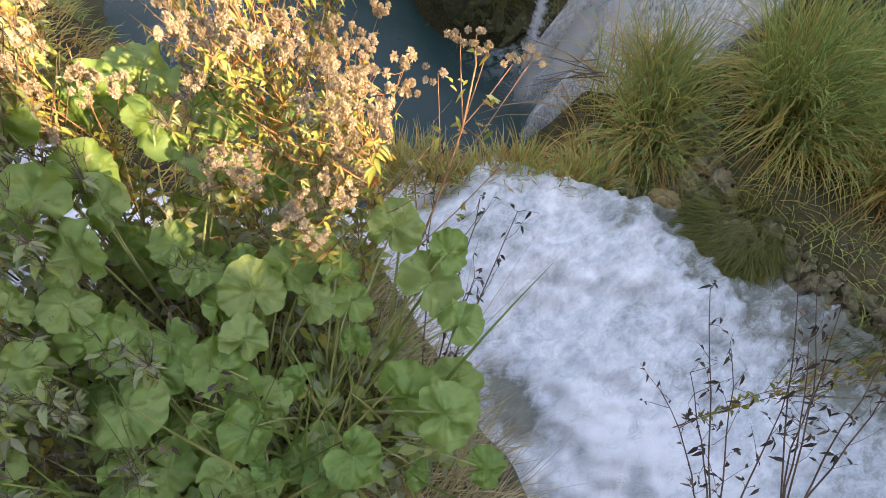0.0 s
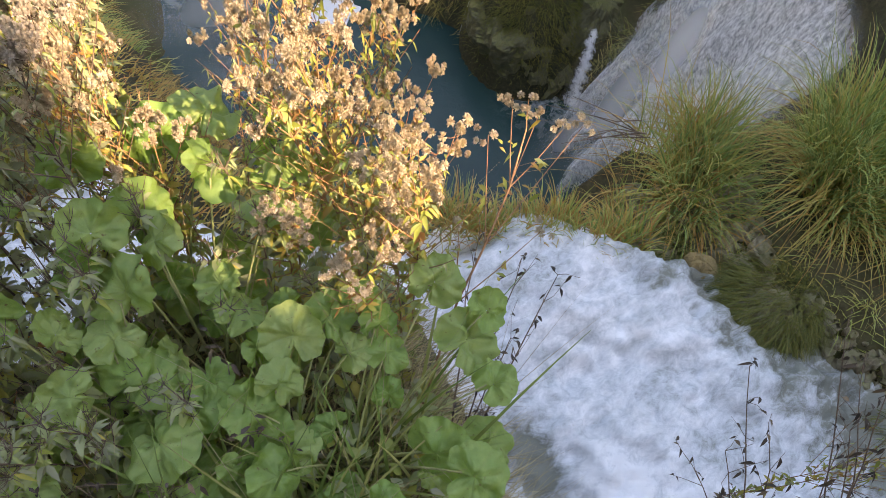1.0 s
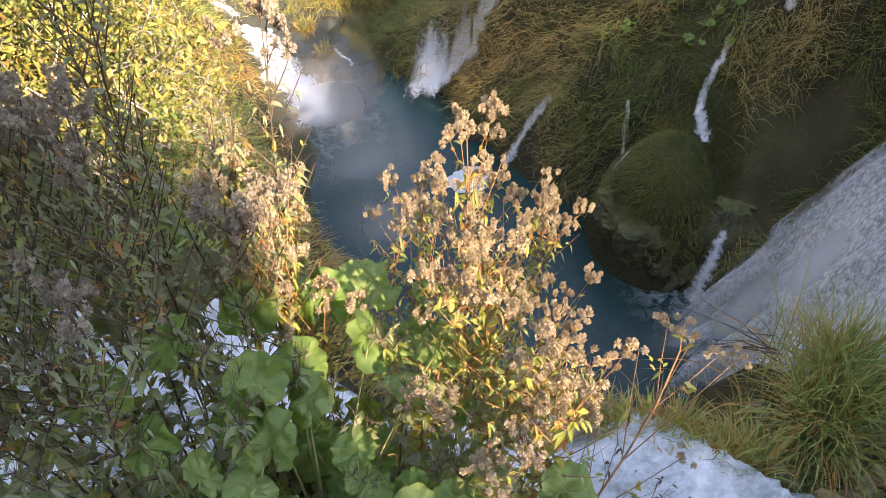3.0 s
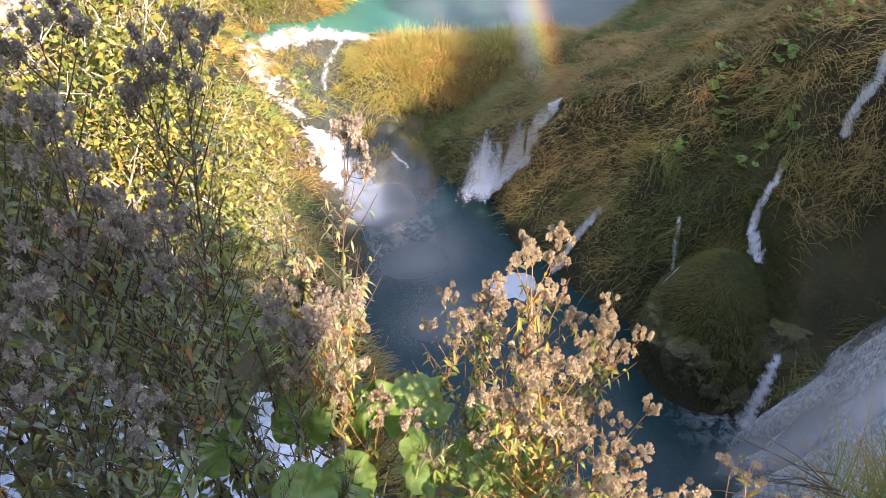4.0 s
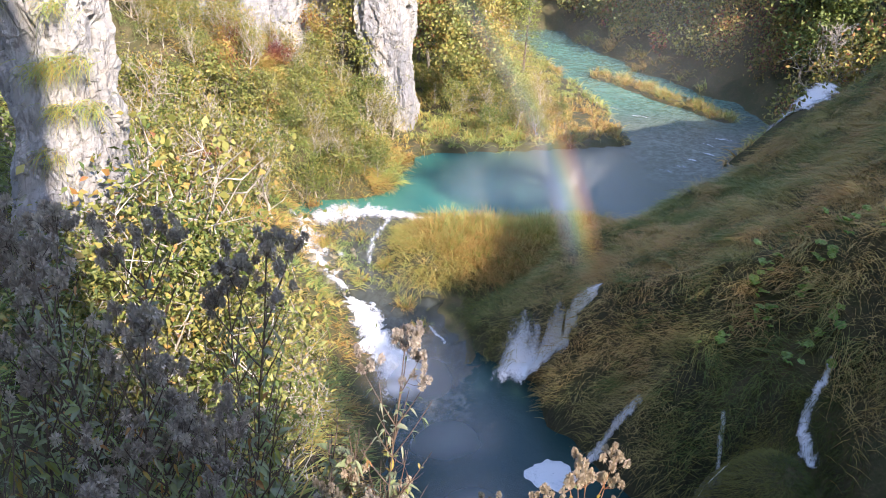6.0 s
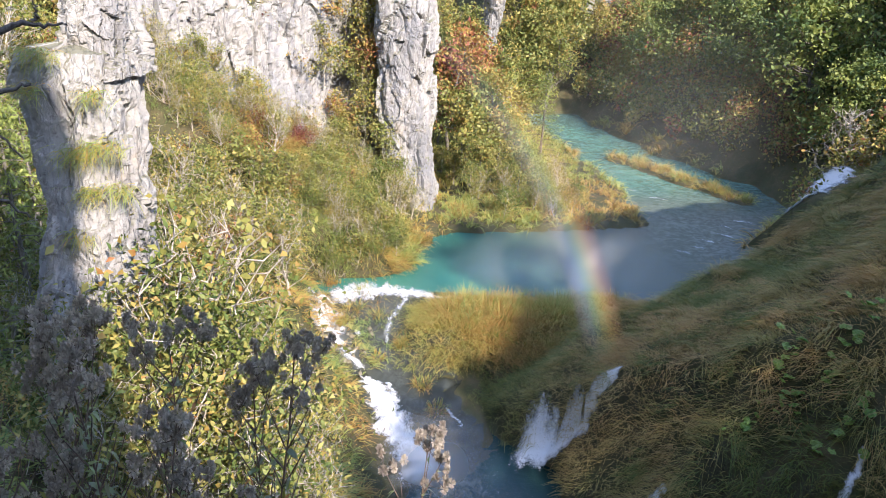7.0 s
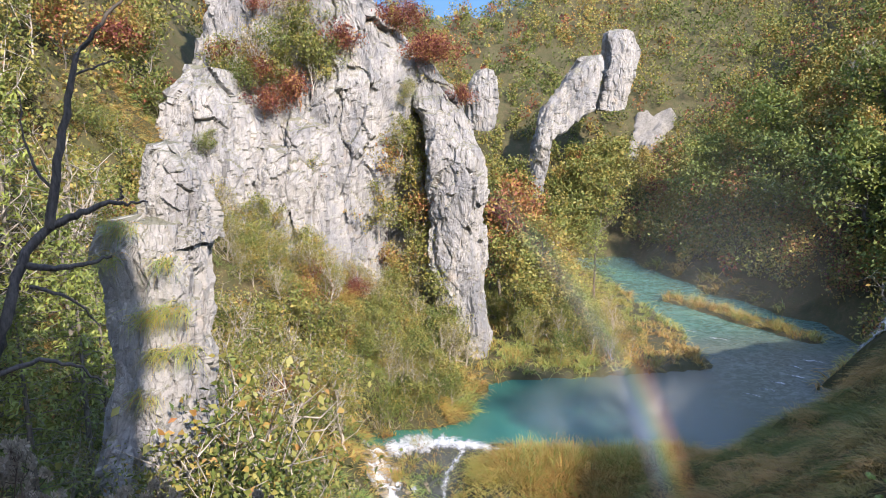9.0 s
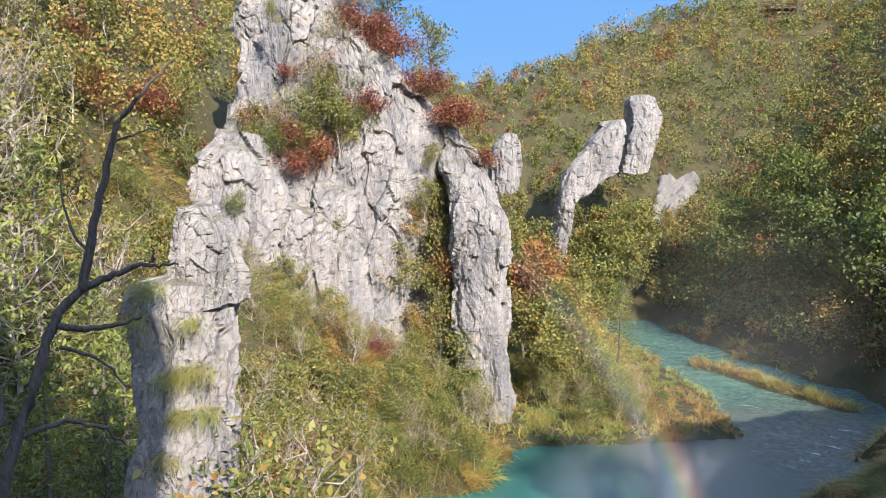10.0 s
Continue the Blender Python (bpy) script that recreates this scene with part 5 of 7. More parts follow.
meadow("grass_barrier", "long combed green and tawny grass on the barrier", 10000, (5.5, 34, 8, 42),
       lambda x, y, z: (z > -20.6) & (((x - 10) * 0.9 + (y - 20) * 0.44 > 0.3) ) & (np.hypot(x - 13.3, y - 15.0) > 2.3) & (x > 4.5) & ((x - 16.2) ** 2 / 5 + (y - 13.4) ** 2 / 2.2 > 1), 0.6, 0.024, lambda c: patchy(0.2, 0.9, 0.28, 3)(c) - 0.2 * smooth(22, 15, c[:, 1]), 101, 0.5, 0.45, per=20, mat=WET_GRASS, wild=0.55)
meadow("grass_barrier_tufts", "shaggy straw-coloured tussocks hanging down the barrier", 2300, (5.5, 34, 8, 42),
       lambda x, y, z: (z > -18.5) & ((x - 10) * 0.9 + (y - 20) * 0.44 > 0.5) & (np.hypot(x - 13.3, y - 15.0) > 2.7) & ((x - 16.2) ** 2 / 5 + (y - 13.4) ** 2 / 2.2 > 1), 0.8, 0.030, lambda c: patchy(0.1, 1.0, 0.9, 13)(c) - 0.2 * smooth(22, 15, c[:, 1]), 111, 0.6, 0.34, 30, WET_GRASS, 0.6)
meadow("grass_boulder", "short mossy grass on the wet boulder", 1500, (10.8, 15.8, 12, 18), lambda x, y, z: (np.hypot(x - 13.3, y - 15.0) < 2.4) & (z > -19.4), 0.20, 0.024, patchy(0.3, 1.0, 0.8, 14), 112, 1.0, 0.3, 14, MOSS, 0.4)
meadow("grass_bank", "rough tawny grass on the bank of the pool", 800, (-6, 4, 39, 48), lambda x, y, z: z > -17.95, 0.8, 0.05, patchy(0.2, 0.8, 0.5, 15), 113, 0.5)
meadow("grass_dam", "tawny reeds and tussocks on the dam", 1300, (2.5, 15, 32.0, 37.0), lambda x, y, z: z > -19.2, 1.3, 0.03, patchy(0.55, 0.9, 0.4, 4), 102, 0.3)
meadow("grass_shore", "dry straw-coloured grass on the stream bank", 2400, (-1, 36, 40.5, 92), lambda x, y, z: (z > -17.95) & (z < -16.6), 1.1, 0.075, patchy(0.38, 0.8, 0.25, 5), 103, 0.2)
meadow("grass_slope", "rough grass and herbs on the sunlit slope", 4600, (-22, 2.5, 7, 52), lambda x, y, z: (x > -0.5 * y - 4) & (z > -19.5) & ((y < 24) | (y > 32) | (x < -1.4 + 0.5 * (29.9 - y))), 0.6, 0.036, patchy(0.1, 0.8, 0.4, 6), 104)


# ---------------- sedges and stones by the near fall ----------------
def tussock(x, y, z, radius, length, count, hue, seed, lean=(0, 0)):
    rng = rng_of(seed)
    a = rng.uniform(0, 2 * np.pi, count)
    r = radius * np.sqrt(rng.uniform(0, 1, count))
    base = np.c_[np.cos(a) * r, np.sin(a) * r, 0.1 * rng.normal(size=count)]
    h = unit(np.c_[base[:, :2] / radius * 0.45 + np.array(lean) + 0.16 * rng.normal(size=(count, 2)), np.full(count, 1.6)])
    old = rng.uniform(size=count) < 0.46
    h[old] = unit(h[old] * [1.7, 1.7, 0.8])
    L = length * rng.uniform(0.55, 1.15, count) * np.where(old, 0.75, 1.0)
    v, f, k = blades(base, h, L, 0.019 if y < 20 else 0.032, rng, np.where(old, 0.9, 0.42)[:, None], 1.0, 5)
    t = np.repeat(np.clip(hue - 0.02 + 0.28 * rng.normal(size=count) + np.where(old, 0.36, -0.2), 0, 1), k)
    ob = thing("sedge_tussock", "arching green and straw-coloured sedge tussock by the water", "grass", "sedges by the water")
    bl = tagged(new("foliage", mesh_of("sedge_blades", v, f, SEDGE, {"tint": t})), kind="stuff")
    bl.parent = ob
    ob.matrix_basis = pose(x, y, z or float(terrain(np.array([x]), np.array([y]))[0]) - 0.05)
    return ob


for _i, (_x, _y, _l) in enumerate([(-0.5, 38.6, 0.9), (-1.0, 37.4, 0.8), (0.3, 36.6, 0.8), (1.8, 34.0, 0.7), (2.6, 31.0, 0.6), (3.2, 29.2, 0.6), (0.9, 39.0, 1.0), (4.4, 36.8, 1.1), (-1.6, 36.0, 0.8), (0.2, 33.0, 0.5)]):
    tussock(_x, _y, 0, 0.45, _l, 260, 0.72, 260 + _i)
for _i, (_x, _y, _l) in enumerate([(4.6, 35.2, 1.5), (5.4, 36.0, 1.7), (5.8, 34.6, 1.6), (6.6, 35.6, 1.9), (7.3, 34.4, 1.6), (7.9, 35.7, 1.9), (8.6, 34.7, 1.6), (9.4, 35.6, 1.6), (10.2, 34.6, 1.5), (11.0, 35.4, 1.5), (5.2, 33.6, 1.3), (6.6, 33.4, 1.3), (8.2, 33.2, 1.3), (9.8, 33.2, 1.2), (12.0, 34.2, 1.3)]):
    tussock(_x, _y, 0, 0.7, _l, 340, 0.66, 280 + _i)
for _i in range(9):
    tussock(27.2 + 0.78 * _i + 0.7 * np.sin(_i * 2.3), 72.0 - 1.75 * _i, 0, 0.6 + 0.3 * (_i % 3), 1.0 + 0.3 * (_i % 2), 200, 0.66, 320 + _i)
_reed = rng_of(340)
for _i in range(16):
    tussock(_reed.uniform(5.5, 20.0), _reed.uniform(50.2, 57.0), 0, 0.8, _reed.uniform(1.0, 1.6), 220, 0.62, 341 + _i)
for _i, (_x, _y, _r, _l, _c, _h) in enumerate([(5.35, 2.2, 0.42, 1.3, 900, 0.36), (5.9, 2.7, 0.42, 1.2, 600, 0.42), (6.5, 1.25, 0.45, 1.4, 1000, 0.24), (6.9, 1.7, 0.55, 1.45, 900, 0.28), (7.6, 0.9, 0.55, 1.5, 800, 0.3), (6.9, 0.1, 0.42, 1.15, 700, 0.64), (7.5, -0.3, 0.5, 1.3, 600, 0.6), (4.45, 2.3, 0.35, 0.7, 450, 0.5), (3.75, 2.65, 0.3, 0.55, 350, 0.6), (4.1, 2.5, 0.25, 0.45, 250, 0.62), (8.4, 1.6, 0.6, 1.4, 600, 0.35), (3.2, 2.95, 0.25, 0.45, 220, 0.68), (7.2, -1.2, 0.45, 1.1, 500, 0.55)]):
    tussock(_x, _y, 0, _r, _l, _c, _h, 200 + _i, (-0.04, -0.05))
_edge = rng_of(230)
for _i in range(15):
    _a, _b = -1.7 + 0.29 * _i, 0.18 + 0.22 * _edge.uniform()
    tussock(2.0 + _a * 0.85 + _b * 0.53, 3.0 - _a * 0.53 + _b * 0.85, -7.05, 0.2, _edge.uniform(0.38, 0.62), 170, 0.66, 231 + _i, (0.1, 0.2))
for _i, (_x, _y) in enumerate([(5.0, 2.85), (5.5, 3.1), (6.2, 3.0)]):
    tussock(_x, _y, 0, 0.35, 1.75, 45, 0.8, 250 + _i, (-0.1, 0.1))
meadow("grass_margin", "short brown grass on the wet margin of the fall", 900, (3.0, 9.5, -4.0, 4.0), lambda x, y, z: (z > -7.45) & ((x - 2.0) * 0.85 - (y - 3.0) * 0.53 - 2.55 - 1.05 * np.maximum(0, -((x - 2.0) * 0.53 + (y - 3.0) * 0.85)) > 0.55), 0.28, 0.012, patchy(0.35, 0.9, 1.3, 16), 115, 0.3, 0.25, 16, SEDGE, 0.4)


# ---------------- plants on the bank by the path ----------------
def butterbur_material():
    m = Nodes("butterbur_leaf")
    vein = m.attr("vein")
    n = m.noise(14.0, 5, 0.65)
    col = m.ramp(m.math("ADD", m.math("MULTIPLY", n, 0.55), m.math("MULTIPLY", m.object_random(), 0.45)), [(0.25, (0.09, 0.175, 0.045)), (0.5, (0.165, 0.265, 0.07)), (0.75, (0.26, 0.34, 0.11))])
    col = m.mix(m.math("MULTIPLY", vein, 0.4), col, (0.20, 0.27, 0.11))
    col = m.mix(m.math("MULTIPLY", m.object_random(), 0.35), col, (0.075, 0.125, 0.075))
    old = m.ramp(m.noise(38.0, 4, 0.7), [(0.63, (0, 0, 0)), (0.70, (1, 1, 1))])
    col = m.mix(m.math("MULTIPLY", old, 0.8), col, (0.10, 0.06, 0.02))
    body = m.principled(col, 0.5, m.bump(m.math("ADD", vein, m.math("MULTIPLY", m.noise(70.0, 4, 0.7), 1.6)), 0.6, 0.005), spec=0.35)
    tr = m.t.nodes.new("ShaderNodeBsdfTranslucent")
    m.put(tr.inputs[0], m.mix(1.0, col, (1.7, 1.9, 0.4), "MULTIPLY"))
    return m.done(m.blend(0.4, body, tr.outputs[0]))


BUTTERBUR = butterbur_material()
PETIOLE = bark_material("leaf_stalk", (0.12, 0.14, 0.05), (0.26, 0.27, 0.11), 20.0)
STRAW = leaf_material("dry_straw", [(0.0, (0.12, 0.095, 0.05)), (0.5, (0.27, 0.215, 0.11)), (1.0, (0.40, 0.33, 0.19))], 0.5, 0.25)
HERB = leaf_material("herb_leaves", [(0.0, (0.23, 0.25, 0.17)), (0.35, (0.24, 0.29, 0.13)), (0.6, (0.23, 0.27, 0.06)), (0.8, (0.34, 0.28, 0.07)), (1.0, (0.33, 0.16, 0.06))], 0.4, 0.4)
WITHERED = leaf_material("withered_leaves", [(0.0, (0.02, 0.016, 0.014)), (0.6, (0.06, 0.045, 0.035)), (1.0, (0.14, 0.10, 0.06))], 0.5, 0.15)
FLUFF = leaf_material("seed_fluff", [(0.0, (0.30, 0.235, 0.17)), (0.5, (0.43, 0.355, 0.27)), (1.0, (0.56, 0.48, 0.385))], 0.5, 0.45)
# darker copy of the seed fluff, the left bank's shade put into its colour
SHADED_FLUFF = leaf_material("shaded_seed_fluff", [(0.0, (0.20, 0.165, 0.14)), (0.5, (0.34, 0.29, 0.25)), (1.0, (0.50, 0.44, 0.38))], 0.5, 0.4)
DARK_STEM = bark_material("dark_stems", (0.05, 0.034, 0.025), (0.17, 0.115, 0.08), 40.0)
MEADOW_GREEN = leaf_material("grass_leaves", [(0.0, (0.06, 0.12, 0.03)), (0.5, (0.13, 0.20, 0.05)), (1.0, (0.30, 0.30, 0.11))], 0.5, 0.4)


def leaf_blade(seed, seg=106, rings=9):
    """A round butterbur leaf of radius 1: sinus at the stalk, toothed rim, raised veins, cupped and wavy."""
    rng = rng_of(seed)
    th = np.linspace(-np.pi, np.pi, seg)
    wave = np.abs((th * 3.5 / np.pi) % 2 - 1)
    rim = 0.86 + 0.12 * np.abs(np.cos(th * 0.5)) + 0.09 * wave ** 1.2 + 0.075 * np.abs((th * 11 / np.pi) % 2 - 1) + 0.08 * fbm(xyz(th * 1.3, seed), 3, seed)
    rim = rim * (1 - 0.66 * np.exp(-((np.pi - np.abs(th)) / 0.24) ** 2))
    r = np.linspace(0.02, 1, rings)[:, None]
    X, Y = r * rim * np.cos(th), r * rim * np.sin(th)
    lobes = np.cos(th * 7)
    Z = 0.03 * r ** 2 * lobes + rng.uniform(-0.38, 0.10) * r ** 2 + 0.30 * fbm(np.stack([X * 2, Y * 2, X * 0 + seed], -1), 3, seed) + rng.uniform(-0.18, 0.18) * X * r + rng.uniform(0.0, 0.30) * np.abs(Y)
    vein = np.maximum(np.exp(-(((th * 3.5 / np.pi + 0.5) % 1.0 - 0.5) * 13.0 * (0.35 + r)) ** 2) * np.ones_like(r), 0) * (1 - 0.5 * r)
    v = np.stack([X + 0.0, Y, Z], -1).reshape(-1, 3)
    return mesh_of("butterbur_leaf", v, grid_faces(rings, seg), BUTTERBUR, {"vein": vein.ravel()}, True)


BLADES = [leaf_blade(300 + k) for k in range(7)]


def butterbur(root, leaves, seed):
    """One plant: leaves of (x, y, z, radius), each on a stalk from the root."""
    rng = rng_of(seed)
    ob = thing("butterbur", "butterbur plant with big round green leaves", "plant", "butterburs on the bank", root)
    low = [(root[0] + 0.22 * rng.normal() + 0.05, root[1] + 0.22 * rng.normal() - 0.05, root[2] + rng.uniform(0.3, 0.7), rng.uniform(0.065, 0.115)) for _ in range(12)]
    for k, (x, y, z, r) in enumerate(list(leaves) + low):
        r = min(r, 0.125)
        tip = Vector((x, y, z)) - Vector(root)
        n = Vector((rng.normal() * 0.55 - 0.05, rng.normal() * 0.5 - 0.34, 1.0)).normalized()
        head = Vector((tip.x, tip.y, 0)).normalized() if tip.xy.length > 0.05 else Vector((1, 0, 0))
        ax = (head - n * head.dot(n)).normalized()
        turn = Matrix((ax, n.cross(ax), n)).transposed().to_4x4()
        lf = part("leaf", BLADES[(k + seed) % len(BLADES)], ob)
        lf.matrix_basis = Matrix.Translation(tip + ax * r * 0.35) @ turn @ Matrix.Rotation(rng.uniform(-0.6, 0.6), 4, "Z") @ Matrix.Scale(r * 0.98, 4)
        s = np.linspace(0, 1, 7)[:, None]
        t = np.array(tip)
        line = t * s + np.array([0, 0, 0.22]) * s * (1 - s) * 2 + np.array([0, 0, -0.12]) * s ** 3 * (1 - s)
        st = part("stalk", mesh_of("butterbur_stalk", *tube(line, 0.006, 0.0035, 6), PETIOLE, None, True), lf, "pale green leaf stalk")
        st.matrix_parent_inverse = lf.matrix_basis.inverted()
    return ob


butterbur((0.05, 0.55, -2.92), [(0.55, 0.85, -2.23, 0.100), (0.55, 0.64, -2.30, 0.124), (0.67, 0.69, -2.25, 0.080), (0.32, 0.83, -2.28, 0.075), (0.58, 0.48, -2.33, 0.085), (0.29, 0.39, -2.40, 0.124), (0.30, 0.73, -2.34, 0.080), (0.25, 0.62, -2.40, 0.060), (0.23, 0.16, -2.50, 0.065)], 1)
butterbur((-0.12, 0.72, -2.95), [(0.17, 0.92, -2.26, 0.095), (0.03, 0.90, -2.26, 0.109), (0.19, 0.80, -2.33, 0.070), (-0.18, 0.44, -2.45, 0.070), (-0.28, 0.65, -2.40, 0.055), (-0.16, 0.60, -2.42, 0.090), (0.30, 0.95, -2.28, 0.070), (0.05, 1.02, -2.26, 0.075), (-0.09, 1.17, -2.20, 0.080)], 2)
butterbur((-0.25, 1.05, -2.98), [(-0.30, 1.04, -2.24, 0.075), (-0.10, 1.08, -2.22, 0.090), (-0.24, 1.46, -2.10, 0.12), (-0.22, 1.33, -2.07, 0.109), (0.14, 1.30, -2.07, 0.134), (0.03, 1.50, -2.04, 0.12), (-0.36, 1.40, -2.00, 0.109), (-0.25, 0.95, -2.28, 0.080), (0.26, 1.42, -2.05, 0.10)], 3)
butterbur((-0.55, 0.95, -2.95), [(-0.47, 1.33, -2.04, 0.090), (-0.43, 0.98, -2.24, 0.100), (-0.48, 0.83, -2.28, 0.129), (-0.47, 1.11, -2.16, 0.090), (-0.39, 1.23, -2.12, 0.119), (-0.61, 1.01, -2.18, 0.090), (-0.59, 1.18, -2.10, 0.080), (-0.72, 1.30, -2.05, 0.10), (-0.85, 1.45, -1.95, 0.11)], 4)
butterbur((-0.85, 0.62, -2.98), [(-0.75, 0.50, -2.42, 0.10), (-0.95, 0.72, -2.36, 0.11), (-0.62, 0.62, -2.40, 0.09), (-1.05, 0.95, -2.30, 0.10)], 6)
butterbur((-0.3, 1.5, -3.1), [(-0.10, 1.75, -2.10, 0.12), (0.10, 1.85, -2.15, 0.13), (0.35, 1.75, -2.20, 0.12), (-0.35, 1.70, -2.0, 0.11), (-0.60, 1.62, -1.95, 0.11), (0.22, 1.60, -2.25, 0.10), (0.46, 1.55, -2.32, 0.09)], 5)


# ---------------- hemp agrimony ----------------
def fluff_balls(soup, centres, rng, hairs=64, size=0.0165):
    n = len(centres)
    c = np.repeat(centres, hairs, 0)
    d = unit(rng.normal(size=(len(c), 3)) + [0, 0, 0.25])
    L = size * rng.uniform(0.8, 1.08, (len(c), 1))
    side = unit(np.cross(d, rng.normal(size=d.shape))) * 0.0024
    v = np.stack([c + d * L * 0.1, c + d * L * 0.75 + side, c + d * L, c + d * L * 0.75 - side], 1)
    soup.add(v, np.arange(4 * len(c)).reshape(-1, 4), np.repeat(np.repeat(rng.uniform(0.2, 0.9, n), hairs), 4))


def long_leaves(soup, base, head, length, width, rng, tint, droop=0.5):
    """Narrow pointed leaves from base along head, folded and drooping; two quads along each half."""
    n = len(base)
    L = (length * rng.uniform(0.6, 1.2, n))[:, None]
    side = unit(np.cross(head, [0, 0, 1.0]) + 0.25 * rng.normal(size=(n, 3)))
    up = unit(np.cross(side, head))
    rows = []
    for s, w in ((0.0, 0.06), (0.35, 1.0), (0.7, 0.7), (1.0, 0.03)):
        p = base + head * L * s - np.array([0, 0, 1.0]) * L * droop * s * s
        rows.append(p + side * L * width * w * 0.5 + up * L * 0.05 * w)
        rows.append(p)
        rows.append(p - side * L * width * w * 0.5 + up * L * 0.05 * w)
    v = np.stack(rows, 1)
    f0 = np.array([[3 * k + a, 3 * k + a + 1, 3 * k + a + 4, 3 * k + a + 3] for k in range(3) for a in (0, 1)])
    f = (np.arange(n) * 12)[:, None, None] + f0
    soup.add(v, f, np.repeat(tint, 12))


def agrimony_meshes(name, seed, height, hues, heads, stem_mat, leaf_len=0.085, gap=0.075, top=0.5, lean=0.1, stems=1, spread=0.36, fluff_mat=None):
    rng = rng_of(seed)
    wood, leaf, fluff = Soup(), Soup(), Soup()
    for q in range(stems):
        a0 = rng.uniform(0, 6.28)
        o = np.array([np.cos(a0), np.sin(a0), 0]) * 0.05 * (stems > 1)
        hgt = height * rng.uniform(0.8, 1.0) if q else height
        t = np.linspace(0, 1, 12)
        ld = np.array([np.cos(a0), np.sin(a0)]) * lean * hgt * rng.uniform(0.5, 1.5)
        line = np.c_[o[0] + ld[0] * t ** 1.6, o[1] + ld[1] * t ** 1.6, t * hgt] + np.c_[np.cumsum(rng.normal(size=(12, 2)) * 0.006, 0), np.zeros(12)]
        wood.add(*tube(line, 0.0055, 0.002, 5))

        def on(h):
            return np.array([np.interp(h, t, line[:, k]) for k in range(3)])

        lines = []
        for k in range(int(hgt / gap)):
            h = 0.18 + 0.80 * k * gap / hgt
            if h > 0.98:
                break
            a = k * 1.57 + rng.normal() * 0.3
            for sgn in (0, np.pi):
                hd = unit(np.array([np.cos(a + sgn), np.sin(a + sgn), 0.35]))
                lf = rng.randint(2, 4)
                hh = unit(np.repeat(hd[None], lf, 0) + rng.normal(size=(lf, 3)) * 0.35)
                if rng.uniform() < 0.85:
                    long_leaves(leaf, np.repeat(on(h)[None], lf, 0), hh, leaf_len * (1.25 - 0.55 * h), 0.40, rng, np.clip(rng.choice(hues) + 0.1 * rng.normal(size=lf), 0, 1), rng.uniform(0.05, 0.5))
                if h > top and rng.uniform() < 0.8:
                    L = spread * (1.25 - h) * rng.uniform(0.6, 1.3)
                    s = np.linspace(0, 1, 5)[:, None]
                    br = on(h) + unit(hd + [0, 0, 0.75]) * L * s + np.array([0, 0, 0.12]) * L * s ** 2
                    wood.add(*tube(br, 0.0028, 0.0012, 4))
                    lines.append(br)
                    for j in (1, 2, 3):
                        m2 = 2
                        long_leaves(leaf, np.repeat(br[j][None], m2, 0), unit(rng.normal(size=(m2, 3)) + hd), leaf_len * 0.55, 0.3, rng, np.clip(rng.choice(hues) + 0.1 * rng.normal(size=m2), 0, 1), 0.5)
        tops = [b[-1] for b in lines] + [line[-1]]
        for p in tops[-heads:]:
            m3 = rng.randint(6, 12)
            c = p + rng.normal(size=(m3, 3)) * [0.024, 0.024, 0.010] + [0, 0, 0.03]
            for e in c:
                wood.add(*tube([p, (p + e) / 2 + [0, 0, -0.004], e], 0.0011, 0.0008, 3))
            fluff_balls(fluff, c, rng)
    return wood.mesh(name + "_stem", stem_mat, True), leaf.mesh(name + "_leaves", HERB), fluff.mesh(name + "_seed_heads", fluff_mat or FLUFF) if heads else None


GOLDEN = [agrimony_meshes("agrimony_golden", 400 + k, 1.45, [0.4, 0.5, 0.6, 0.66, 0.74, 0.9], 6, RED_STEM, 0.078, 0.075, 0.5, 0.16, 2, 0.5) for k in range(3)]
SHADED = [agrimony_meshes("agrimony_shaded", 420 + k, 1.7, [0.0, 0.05, 0.1, 0.15, 0.25, 0.35, 0.95], 5, DARK_STEM, 0.055, 0.055, 0.5, 0.14, 2, 0.40, SHADED_FLUFF) for k in range(3)]
LEAFY = [agrimony_meshes("herb_leafy", 440 + k, 0.85, [0.05, 0.2, 0.38, 0.55], 0, DARK_STEM, 0.085, 0.065, 0.75, 0.12, 3, 0.2) for k in range(2)]
_herbs = {}


def herb(kind, which, tip, scale=1.0, turn=0.0, shift=(0, 0)):
    """A plant whose top comes to tip; it stands on the bank below."""
    meshes, height = {"golden": (GOLDEN, 1.45), "shaded": (SHADED, 1.7), "leafy": (LEAFY, 0.85)}[kind]
    meshes = meshes[which % len(meshes)]
    x, y = tip[0] + shift[0], tip[1] + shift[1]
    z = float(terrain(np.array([x]), np.array([y]))[0])
    z = max(z - 0.05, tip[2] - height * 1.45)
    k = (tip[2] - z) / height
    m = pose(x, y, z, 0, 0, turn) @ Matrix.Diagonal((scale, scale, k, 1))
    key = (kind, which % 3)
    if key in _herbs:
        ob = copy_thing(_herbs[key], m)
    else:
        name, lab = {"golden": ("hemp_agrimony", "hemp agrimony gone to fluffy seed with yellowing leaves"), "shaded": ("tall_agrimony", "tall dark-stemmed agrimony with seed heads greyed for shade"), "leafy": ("leafy_herb", "leafy green herb with pointed leaves")}[kind]
        ob = thing(name, lab, "plant", "herbs on the bank")
        part("stem", meshes[0], ob)
        part("foliage", meshes[1], ob)
        if meshes[2]:
            part("fluff", meshes[2], ob, "fluffy pale seed heads")
        _herbs[key] = ob
    ob.matrix_basis = m
    return ob


